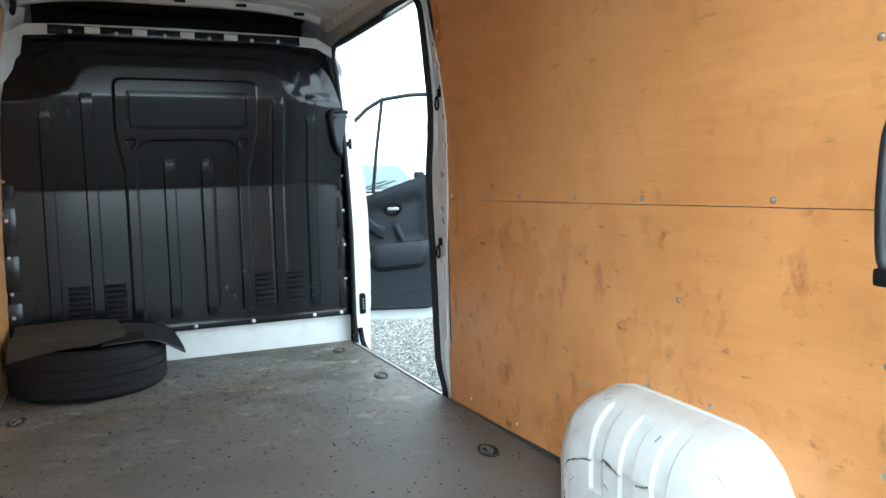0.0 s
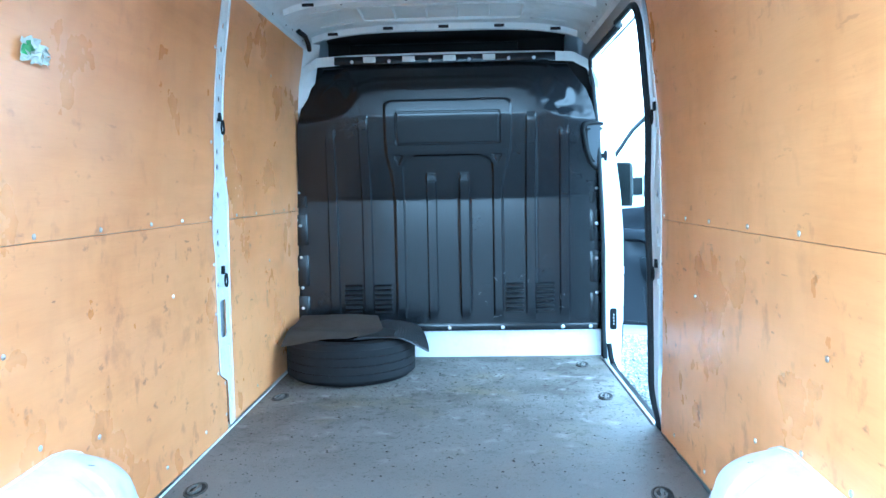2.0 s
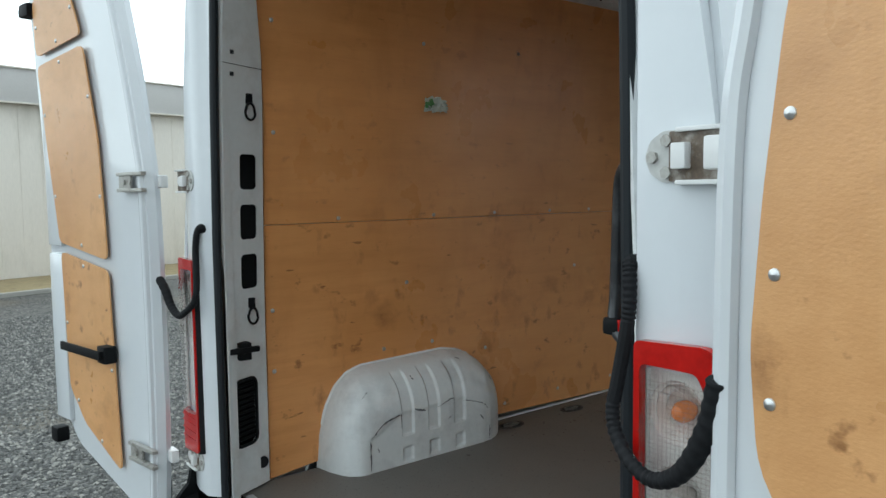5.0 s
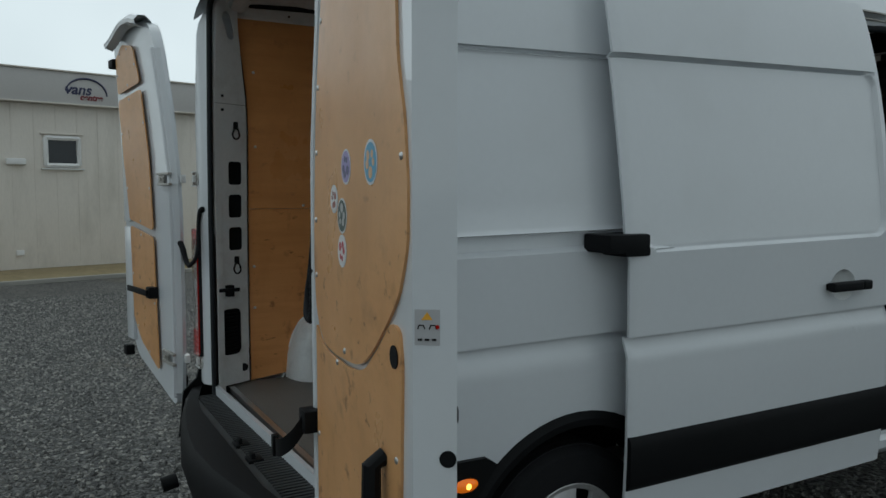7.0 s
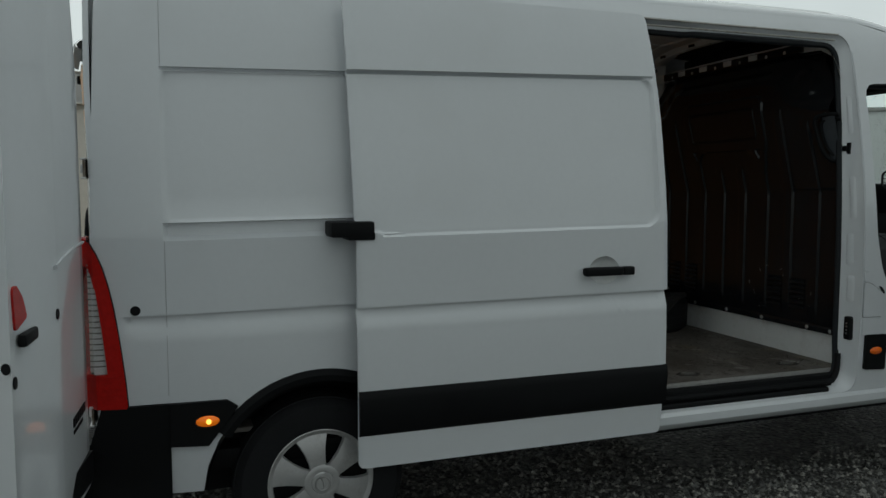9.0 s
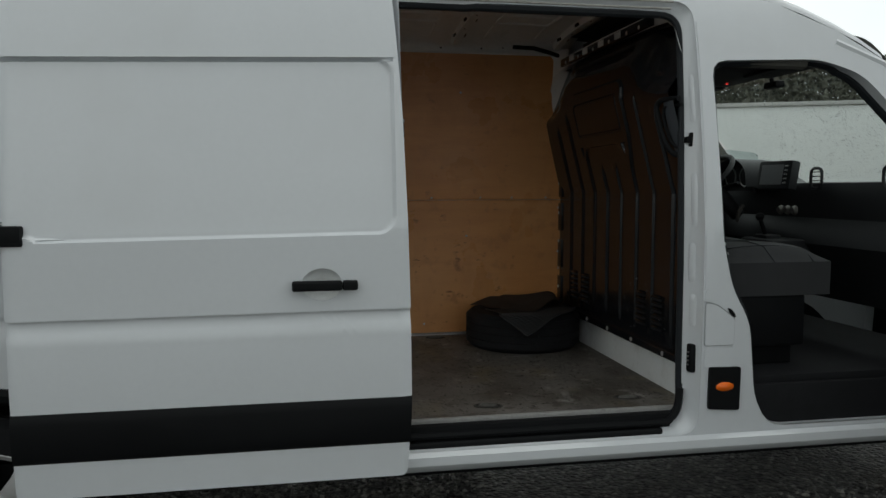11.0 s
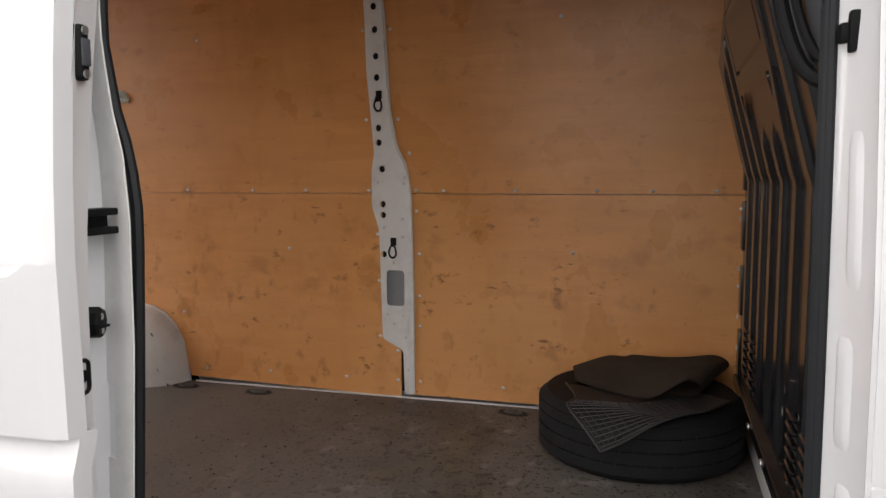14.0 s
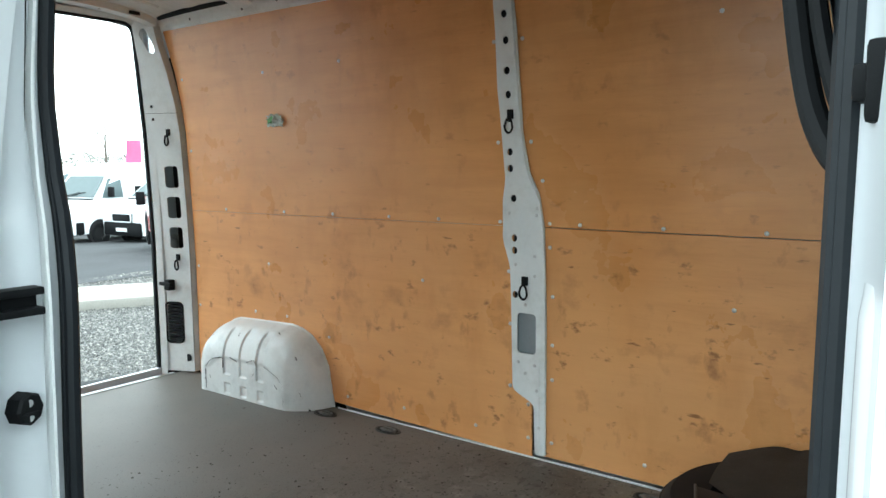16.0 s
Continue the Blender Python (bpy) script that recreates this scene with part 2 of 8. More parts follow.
def gravel_mat(name, colors, scale, bump):
    m = bpy.data.materials.new(name)
    m.use_nodes = True
    n, l = m.node_tree.nodes, m.node_tree.links
    b = n["Principled BSDF"]
    b.inputs["Roughness"].default_value = 0.55
    co, vo, no = n.new("ShaderNodeTexCoord"), n.new("ShaderNodeTexVoronoi"), n.new("ShaderNodeTexNoise")
    vo.inputs["Scale"].default_value, no.inputs["Scale"].default_value = scale, 0.6
    no.inputs["Detail"].default_value = 6
    l.new(co.outputs["Object"], vo.inputs["Vector"])
    l.new(co.outputs["Object"], no.inputs["Vector"])
    ra = n.new("ShaderNodeValToRGB")
    e = ra.color_ramp.elements
    e[0].color, e[1].color = (*colors[0], 1), (*colors[-1], 1)
    for i, c in enumerate(colors[1:-1], 1):
        k = e.new(i / (len(colors) - 1))
        k.color = (*c, 1)
    sp = n.new("ShaderNodeSeparateColor")
    l.new(vo.outputs["Color"], sp.inputs[0])
    l.new(sp.outputs[0], ra.inputs["Fac"])
    gap, mx, big, mg = n.new("ShaderNodeMapRange"), n.new("ShaderNodeMix"), n.new("ShaderNodeMapRange"), n.new("ShaderNodeVectorMath")
    gap.inputs[1].default_value, gap.inputs[2].default_value, gap.inputs[3].default_value, gap.inputs[4].default_value = 0.35, 0.75, 0.0, 0.75
    l.new(vo.outputs["Distance"], gap.inputs[0])
    mx.data_type = "RGBA"
    l.new(gap.outputs[0], mx.inputs[0])
    l.new(ra.outputs["Color"], mx.inputs[6])
    mx.inputs[7].default_value = (0.02, 0.02, 0.02, 1)
    big.inputs[1].default_value, big.inputs[2].default_value, big.inputs[3].default_value, big.inputs[4].default_value = 0.35, 0.65, 0.75, 1.2
    l.new(no.outputs["Fac"], big.inputs[0])
    mg.operation = "SCALE"
    l.new(mx.outputs[2], mg.inputs[0])
    l.new(big.outputs[0], mg.inputs["Scale"])
    l.new(mg.outputs["Vector"], b.inputs["Base Color"])
    dust, dr, dm = n.new("ShaderNodeTexNoise"), n.new("ShaderNodeMapRange"), n.new("ShaderNodeMix")
    dust.inputs["Scale"].default_value, dust.inputs["Detail"].default_value = 0.55, 7
    dr.inputs[1].default_value, dr.inputs[2].default_value, dr.inputs[4].default_value = 0.57, 0.66, 0.75
    dm.data_type = "RGBA"
    dm.inputs[7].default_value = (0.115, 0.10, 0.075, 1)
    l.new(co.outputs["Object"], dust.inputs["Vector"])
    l.new(dust.outputs["Fac"], dr.inputs[0])
    l.new(dr.outputs[0], dm.inputs[0])
    l.new(mg.outputs["Vector"], dm.inputs[6])
    l.new(dm.outputs[2], b.inputs["Base Color"])
    bp = n.new("ShaderNodeBump")
    bp.invert = True
    bp.inputs["Strength"].default_value, bp.inputs["Distance"].default_value = 1.0, bump
    l.new(vo.outputs["Distance"], bp.inputs["Height"])
    l.new(bp.outputs["Normal"], b.inputs["Normal"])
    return m


PAINT = mat("white_van_paint", (0.66, 0.685, 0.71), 0.36, vary=0.02, scale=2, fine=40, coat=0.9, dirt=(0.5, 0.49, 0.46), dirt_amount=0.12, dirt_scale=2.5)
INNER = mat("white_inner_steel", (0.72, 0.74, 0.74), 0.42, vary=0.04, scale=5, fine=60, dirt=(0.36, 0.34, 0.3), dirt_amount=0.35, dirt_scale=7)
ROOFIN = mat("unpainted_roof_underside", (0.72, 0.74, 0.74), 0.45, vary=0.06, scale=5, fine=60, dirt=(0.3, 0.29, 0.26), dirt_amount=0.35, dirt_scale=5)
ARCH = mat("scraped_white_steel", (0.68, 0.70, 0.70), 0.40, vary=0.05, scale=6, fine=60, dirt=(0.30, 0.31, 0.32), dirt_amount=0.4, dirt_scale=7)
PLY = plywood_mat("plywood_veneer", (0.63, 0.290, 0.098))
PLYD = plywood_mat("door_plywood_veneer", (0.60, 0.315, 0.125))
FLOOR = floor_mat()
BLACK = mat("black_moulded_plastic", (0.0070, 0.0076, 0.0084), 0.55, spec=0.12, vary=0.15, scale=8, fine=300, bump=0.0003)
BULK = mat("black_bulkhead_steel", (0.0085, 0.0098, 0.0122), 0.17, vary=0.25, scale=3, fine=120, spec=0.42)
RUBBER = mat("black_rubber", (0.0125, 0.013, 0.0145), 0.70, spec=0.16, vary=0.2, scale=10, fine=150, bump=0.0004)
SEAL = mat("rubber_weather_seal", (0.014, 0.0165, 0.0195), 0.5, spec=0.22, vary=0.12, scale=6, fine=150)
DASH = mat("grained_dash_plastic", (0.020, 0.021, 0.023), 0.5, spec=0.3, vary=0.12, scale=8, fine=300, bump=0.0003)
DOORTRIM = mat("slate_door_trim", (0.020, 0.024, 0.031), 0.5, spec=0.3, vary=0.10, scale=6, fine=250, bump=0.0003)
PILLARTRIM = mat("warm_grey_pillar_trim", (0.13, 0.128, 0.115), 0.7, spec=0.2, vary=0.1, scale=10, fine=300)
RIBBED = mat("worn_ribbed_rubber", (0.028, 0.029, 0.031), 0.5, vary=0.2, scale=12, fine=200)
TRIM = mat("grey_door_trim", (0.055, 0.063, 0.073), 0.55, vary=0.08, scale=6, fine=250, bump=0.0003)
TREAD = mat("dusty_step_plastic", (0.030, 0.032, 0.034), 0.6, vary=0.25, scale=10, fine=200, dirt=(0.12, 0.115, 0.10), dirt_amount=0.4, dirt_scale=9)
FABRIC = mat("grey_seat_fabric", (0.028, 0.029, 0.031), 0.9, vary=0.15, scale=12, fine=500, bump=0.0008)
STEEL = mat("bright_steel", (0.6, 0.6, 0.6), 0.3, 0.9, vary=0.1, scale=20, fine=120)
ZINC = mat("grimy_zinc", (0.42, 0.41, 0.38), 0.45, 0.5, vary=0.15, scale=30, fine=200, dirt=(0.09, 0.065, 0.04), dirt_amount=0.7, dirt_scale=30)
GRIMYRING = mat("grimy_ring_pan", (0.035, 0.030, 0.024), 0.6, 0.0, vary=0.25, scale=30, dirt=(0.03, 0.026, 0.02), dirt_amount=0.8, dirt_scale=18)
DULLZINC = mat("dull_worn_zinc", (0.13, 0.125, 0.115), 0.5, 0.3, vary=0.3, scale=40, dirt=(0.03, 0.026, 0.02), dirt_amount=0.7, dirt_scale=40)
GRAB = mat("worn_black_enamel", (0.012, 0.013, 0.016), 0.28, vary=0.2, scale=12, fine=160, dirt=(0.30, 0.31, 0.31), dirt_amount=0.10, dirt_scale=24)
GRIME = mat("greasy_brown_recess", (0.11, 0.08, 0.055), 0.5, vary=0.35, scale=25, fine=200, dirt=(0.5, 0.48, 0.44), dirt_amount=0.9, dirt_scale=26)
SILVER = mat("silver_hubcap_paint", (0.5, 0.5, 0.5), 0.35, 0.5, vary=0.06, scale=20, fine=200, dirt=(0.2, 0.18, 0.16), dirt_amount=0.3, dirt_scale=20)
# near-black: painted shade inside holes, slots and gaps; also rims, sipes and print
DARK = mat("near_black", (0.006, 0.006, 0.007), 0.8, vary=0.1)
RED = mat("red_lamp_lens", (0.40, 0.007, 0.005), 0.12, vary=0.2, scale=30, coat=0.15, spec=0.2)
AMBER = mat("lit_amber_lens", (0.85, 0.17, 0.008), 0.2, vary=0.1, scale=60, emit=0.9)
GLOW = mat("lit_amber_bulb", (1.0, 0.45, 0.06), 0.3, emit=9.0)
AMBERC = mat("amber_bulb_glass", (0.8, 0.25, 0.06), 0.15, vary=0.1, scale=40)
CLEAR = mat("ribbed_clear_lens", (0.66, 0.63, 0.61), 0.15, 0.35, vary=0.25, scale=60, fine=300, bump=0.001, stretch=(1, 1, 3))
JOINT = mat("joint_sealer", (0.42, 0.43, 0.44), 0.6, vary=0.05)
GLASS = glass_mat("window_glass", (0.86, 0.93, 0.92))
GRAVEL = gravel_mat("grey_gravel", [(0.020, 0.020, 0.019), (0.075, 0.074, 0.068), (0.18, 0.175, 0.16), (0.045, 0.045, 0.043), (0.29, 0.28, 0.255)], 38, 0.03)
STONE = mat("gravel_stone", (0.17, 0.165, 0.16), 0.4, vary=0.55, scale=30, fine=120)
ASPHALT = mat("wet_asphalt", (0.05, 0.052, 0.055), 0.85, spec=0.15, vary=0.25, scale=0.8, fine=60, bump=0.003)
CONCRETE = mat("pale_concrete", (0.30, 0.29, 0.26), 0.8, vary=0.15, scale=2, fine=50, bump=0.002)
CLAD = mat("cream_cladding", (0.70, 0.655, 0.59), 0.6, vary=0.06, scale=1.2, fine=30, dirt=(0.33, 0.31, 0.26), dirt_amount=0.35, dirt_scale=1.5, stretch=(1, 1, 0.3))
FASCIA = mat("grey_fascia", (0.52, 0.505, 0.49), 0.5, vary=0.05, scale=1, fine=30)
BRICK = mat("ochre_paving_block", (0.24, 0.19, 0.10), 0.85, vary=0.35, scale=8, fine=60, bump=0.003)
WHITEP = mat("white_plastic", (0.75, 0.75, 0.74), 0.4, vary=0.04)
PANE = mat("dark_window_pane", (0.02, 0.025, 0.03), 0.06, vary=0.1)
# ---- mesh tools ----
def part(name, bm, material, parent=None, label="", sharp=35):
    """Links a bmesh as one mesh object under a thing or a part."""
    me = bpy.data.meshes.new(name)
    bm.normal_update()
    bm.to_mesh(me)
    bm.free()
    for p in me.polygons:
        p.use_smooth = True
    me.set_sharp_from_angle(angle=radians(sharp))
    for mm in material if isinstance(material, (list, tuple)) else [material]:
        me.materials.append(mm)
    ob = new(name, me)
    if parent:
        ob.parent = parent
    return tagged(ob, label) if label else ob


def share(ob, name, parent, m):
    """Another piece on the same mesh."""
    o = new(name, ob.data)
    o.parent, o.matrix_basis = parent, m
    return o


def thing(name, label, category, group="", kind="", at=None):
    return tagged(new(name), label, category, group, kind) if at is None else placed(tagged(new(name), label, category, group, kind), at)


def placed(ob, m):
    ob.matrix_world = m
    return ob


def box(bm, lo, hi, bevel=0.0, m=None, seg=2):
    vs = [bm.verts.new((x, y, z)) for x in (lo[0], hi[0]) for y in (lo[1], hi[1]) for z in (lo[2], hi[2])]
    fs = [bm.faces.new([vs[i] for i in q]) for q in ((0, 1, 3, 2), (4, 6, 7, 5), (0, 4, 5, 1), (2, 3, 7, 6), (0, 2, 6, 4), (1, 5, 7, 3))]
    if m is not None:
        for v in vs:
            v.co = m @ v.co
    if bevel:
        es = list({e for f in fs for e in f.edges})
        bmesh.ops.bevel(bm, geom=es, offset=bevel, segments=seg, affect="EDGES", profile=0.6)
    return bm


def loft(bm, rows, close=False, caps=False):
    vr = [[bm.verts.new(p) for p in r] for r in rows]
    k = len(rows[0])
    for a, b in zip(vr, vr[1:]):
        for i in range(k if close else k - 1):
            j = (i + 1) % k
            bm.faces.new((a[i], a[j], b[j], b[i]))
    if caps:
        bm.faces.new(vr[0][::-1])
        bm.faces.new(vr[-1])
    return bm


def tube(bm, pts, r, n=8, closed=False, flat=1.0):
    """A round (or flattened) bar along a line of points."""
    pts = [Vector(p) for p in pts]
    k, rows, up = len(pts), [], None
    for i, p in enumerate(pts):
        a = pts[i - 1] if closed or i else p
        b = pts[(i + 1) % k] if closed or i < k - 1 else p
        d = (b - a).normalized()
        if up is None:
            up = d.orthogonal().normalized()
        up = (up - d * up.dot(d)).normalized()
        side = d.cross(up)
        rr = r[i] if isinstance(r, (list, tuple)) else r
        rows.append([p + (up * math.cos(t) * rr + side * math.sin(t) * rr * flat) for t in (2 * math.pi * j / n for j in range(n))])
    if closed:
        rows.append(rows[0])
    loft(bm, rows, True, not closed)
    if closed:
        bmesh.ops.remove_doubles(bm, verts=bm.verts, dist=1e-6)
    return bm


def smooth_line(pts, n=6, closed=False):
    """A Catmull-Rom line through the points."""
    p = [Vector(q) for q in pts]
    k, out = len(p), []
    for i in range(k if closed else k - 1):
        a, b, c, d = (p[(i + o) % k] if closed else p[min(max(i + o, 0), k - 1)] for o in (-1, 0, 1, 2))
        out += [0.5 * (2 * b + (c - a) * t + (2 * a - 5 * b + 4 * c - d) * t * t + (3 * b - a - 3 * c + d) * t ** 3) for t in (j / n for j in range(n))]
    return out if closed else out + [p[-1]]


def disc(bm, c, axis, r, h, n=20, r2=None):
    """A short round bar from c along axis."""
    a = Vector(axis).normalized()
    u = a.orthogonal().normalized()
    w = a.cross(u)
    r2 = r if r2 is None else r2
    rows = [[Vector(c) + a * t + (u * math.cos(g) + w * math.sin(g)) * q for g in (2 * math.pi * j / n for j in range(n))] for t, q in ((0, r), (h, r2))]
    return loft(bm, rows, True, True)


def lathe(bm, prof, m=None, n=40, close=False):
    """Turns a line of (radius, height) round the z axis."""
    prof = list(prof) + ([prof[0]] if close else [])
    rows = [[Vector((r * math.cos(g), r * math.sin(g), z)) for g in (2 * math.pi * j / n for j in range(n))] for r, z in prof]
    if m is not None:
        rows = [[m @ p for p in q] for q in rows]
    loft(bm, rows, True)
    bmesh.ops.remove_doubles(bm, verts=bm.verts, dist=1e-6)
    return bm


def rrect(u0, v0, u1, v1, r, n=5):
    pts = []
    for cu, cv, a in ((u1 - r, v1 - r, 0), (u0 + r, v1 - r, 90), (u0 + r, v0 + r, 180), (u1 - r, v0 + r, 270)):
        pts += [(cu + r * math.cos(radians(a + 90 * i / n)), cv + r * math.sin(radians(a + 90 * i / n))) for i in range(n + 1)]
    return pts


def soften(pts, r=0.03, n=3):
    """Rounds the corners of a closed outline."""
    out, k = [], len(pts)
    for i in range(k):
        a, b, c = Vector(pts[i - 1]), Vector(pts[i]), Vector(pts[(i + 1) % k])
        d1, d2 = (a - b), (c - b)
        q = min(r, d1.length * 0.45, d2.length * 0.45)
        p1, p2 = b + d1.normalized() * q, b + d2.normalized() * q
        out += [tuple(p1.lerp(b, s).lerp(b.lerp(p2, s), s)) for s in (j / n for j in range(n + 1))]
    return out


def dense(pts, n=10):
    """A closed outline with its long edges cut into n."""
    out, k = [], len(pts)
    for i in range(k):
        a, b = Vector(pts[i]), Vector(pts[(i + 1) % k])
        m = n if (b - a).length > 0.5 else 1
        out += [tuple(a.lerp(b, j / m)) for j in range(m)]
    return out


def sheet(outer, holes=(), cu=(), cv=(), thick=0.01, f=None):
    """A plate with openings, cut along lines of u and v, bent by f(u, v, w)."""
    bm = bmesh.new()
    es = []
    for lp in (outer, *holes):
        vs = [bm.verts.new((p[0], p[1], 0)) for p in lp]
        es += [bm.edges.new((vs[i - 1], vs[i])) for i in range(len(vs))]
    bmesh.ops.triangle_fill(bm, use_beauty=True, use_dissolve=False, edges=es, normal=(0, 0, 1))
    for cs, no in ((cu, (1, 0, 0)), (cv, (0, 1, 0))):
        for c in cs:
            bmesh.ops.bisect_plane(bm, geom=[*bm.verts, *bm.edges, *bm.faces], dist=1e-6, plane_co=Vector(no) * c, plane_no=no)
    if thick:
        ex = bmesh.ops.extrude_face_region(bm, geom=list(bm.faces), use_keep_orig=True)
        for v in ex["geom"]:
            if isinstance(v, bmesh.types.BMVert):
                v.co.z = thick
    for v in bm.verts:
        v.co = Vector(f(*v.co)) if f else v.co
    bmesh.ops.recalc_face_normals(bm, faces=bm.faces)
    return bm


def step(a, b, x):
    t = min(1.0, max(0.0, (x - a) / (b - a)))
    return t * t * (3 - 2 * t)


def ramp_up(a, b, x):
    return min(1.0, max(0.0, (x - a) / (b - a)))


def span(a, b, n):
    return [a + (b - a) * i / (n - 1) for i in range(n)]


def inside(u, v, u0, v0, u1, v1, r):
    """Distance inside a rounded rectangle (positive within)."""
    qx, qy = max(u0 + r - u, u - u1 + r), max(v0 + r - v, v - v1 + r)
    return r - math.hypot(max(qx, 0), max(qy, 0)) - min(max(qx, qy), 0)
# ---- the van: shell ----
van = thing("van", "white high-roof panel van with its rear, side and cab doors open", "van")
FL = 0.575                                   # cargo floor
PZ = [0.30, 0.42, 0.55, 0.72, 1.0, 1.36, 1.5, 1.7, 1.9, 2.03, 2.15, 2.25, 2.33, 2.40]
PX = [0.955, 0.985, 0.995, 1.002, 1.007, 1.005, 0.993, 0.968, 0.938, 0.915, 0.892, 0.868, 0.845, 0.812]
LZ, LX = [0.5, 1.2, 1.46, 1.85, 2.15, 2.42], [0.886, 0.884, 0.876, 0.856, 0.828, 0.785]


def side_x(z):
    return float(np.interp(z, PZ, PX))


def lining_x(z):
    return float(np.interp(z, LZ, LX))


def taper(y):
    return 1 - 0.13 * step(4.9, 6.3, y) - 0.02 * step(0.6, 0.1, y)


def press(y, z):
    """Pressed lines of the flank: blank window recess, rail groove, lower swage."""
    d = 0.0
    if y < 3.6:
        run = step(0.388, 0.404, y) * step(2.6, 2.58, y)
        d += 0.013 * step(0, 0.02, inside(y, z, 0.385, 1.40, 2.6, 1.975, 0.05))
        d += 0.024 * ramp_up(1.336, 1.352, z) * step(1.402, 1.398, z) * run
        d += step(1.062, 1.059, z) * (0.020 * ramp_up(0.995, 1.047, z) + 0.005 * step(0.85, 0.995, z)) * step(0.24, 0.27, y)
        d += 0.014 * step(1.979, 1.976, z) * step(1.963, 1.967, z) * run
    return d


def rake(y, z):
    """The pressed lines climb slightly towards the front."""
    return (y - 0.4) * float(np.interp(z, (0.9, 1.06, 2.0, 2.25), (0, 0.012, 0.024, 0))) * step(2.2, 1.9, y) * step(0.25, 0.4, y)


def arc(cy, cz, r, a0, a1, n=14):
    return [(cy + r * math.cos(radians(a)), cz + r * math.sin(radians(a))) for a in span(a0, a1, n)]


FLANK = ([(0.14, 0.73), (0.395, 0.73), (0.395, 0.372)] + arc(0.963, 0.345, 0.455, 177, 4) + [(1.5, 0.385), (4.78, 0.385)]
         + arc(5.295, 0.345, 0.44, 175, 5) + [(5.80, 0.36), (6.06, 0.40), (6.10, 0.70), (6.04, 0.96), (5.88, 1.10), (5.46, 1.29), (4.66, 2.10), (4.45, 2.22),
            (4.15, 2.34), (3.85, 2.40), (0.20, 2.40), (0.17, 2.2), (0.14, 1.3)])
CAB_OPEN = soften([(3.83, 2.07), (3.85, 1.32), (3.90, 1.10), (3.985, 0.96), (4.02, 0.62), (4.10, 0.49), (4.82, 0.49), (4.95, 0.62), (4.99, 1.1), (4.99, 1.58),
                   (4.55, 2.03), (4.35, 2.09)], 0.07)
SIDE_OPEN = soften([(2.38, 0.47), (3.765, 0.47), (3.765, 2.325), (2.38, 2.325)], 0.09, 5)
Z_CUTS = [0.5, 0.62, 0.85, 0.90, 0.95, 0.995, 1.02, 1.047, 1.059, 1.062, 1.2, 1.333, 1.336, 1.344, 1.352, 1.385, 1.398, 1.402, 1.41, 1.42, 1.5, 1.6, 1.7, 1.8, 1.9, 1.95, 1.96, 1.963, 1.967, 1.976, 1.979, 2.03, 2.1, 2.17, 2.25, 2.33]
Y_CUTS = [0.24, 0.27, 0.384, 0.388, 0.396, 0.404, 0.41, 0.42, 0.46, 1.2, 2.0, 2.6, 3.3, 4.2, 4.9, 5.2, 5.5, 5.8]
for s in (1, -1):
    holes = [CAB_OPEN, SIDE_OPEN] if s > 0 else [[(4.02 + (y - 3.83) * 0.86, z) for y, z in CAB_OPEN if z > 1.33] + [(4.86, 1.33), (4.05, 1.33)]]
    if s < 0:
        holes = [soften([(3.98, 1.66), (4.50, 1.64), (4.72, 1.53), (5.02, 1.46), (5.02, 1.56), (4.55, 2.02), (4.35, 2.07), (3.96, 2.05)], 0.05)]
    skin = sheet(FLANK, holes, Y_CUTS, Z_CUTS, 0.016, lambda y, z, w, s=s: (s * (side_x(z) * taper(y) - press(y, z) - w), y, z + rake(y, z)))
    part("body_side", skin, PAINT, van, "white painted flank with pressed panel lines")

    for z0, z1 in ((0.76, 1.335), (1.975, 2.30)):
        bm = bmesh.new()
        tube(bm, [(s * (side_x(z) * taper(0.392) - press(0.392, z - rake(0.392, z)) + 0.0004), 0.392, z) for z in span(z0, z1, 14)], 0.0013, 5)
        part("panel_joint", bm, JOINT, van, "faint panel joint")

ROOF_Y = [0.12, 0.17, 0.25, 0.6, 1.2, 1.9, 2.6, 3.3, 3.85, 4.0, 4.15, 4.3, 4.45, 4.56, 4.66]
ROOF_E = [2.34, 2.38, 2.40, 2.40, 2.40, 2.40, 2.40, 2.40, 2.40, 2.375, 2.34, 2.285, 2.22, 2.165, 2.10]
ROOF_C = [2.43, 2.475, 2.50, 2.515, 2.52, 2.52, 2.52, 2.52, 2.515, 2.50, 2.47, 2.42, 2.35, 2.285, 2.21]


def roof_row(y, inset=0.0, n=28):
    e, c = float(np.interp(y, ROOF_Y, ROOF_E)), float(np.interp(y, ROOF_Y, ROOF_C))
    w = side_x(e) * taper(y) - inset
    row = []
    for i in range(n + 1):
        t = math.sin(math.pi * (i / n - 0.5))
        row.append((w * t, y, e - inset * 0.3 + (c - e - inset * 0.7) * (1 - abs(t) ** 3.2) ** (1 / 1.9)))
    return row


bm = bmesh.new()
loft(bm, [roof_row(y) for y in ROOF_Y])
part("roof_skin", bm, PAINT, van, "white painted steel roof")
bm = bmesh.new()
ys = [y for y in span(0.16, 3.80, 60)]
rows = []
for y in ys:
    groove = 0.006 * (math.sin(y * 22) > 0.55)
    rows.append([(x, yy, z - groove) for x, yy, z in roof_row(y, 0.03)])
loft(bm, rows)
part("roof_lining", bm, ROOFIN, van, "bare grey-white steel underside of the roof")

# windscreen, bonnet and nose
def front_row(y, z, w, n=14, bow=0.10):
    return [(w * t, y + bow * (1 - t * t), z) for t in span(-1, 1, n + 1)]


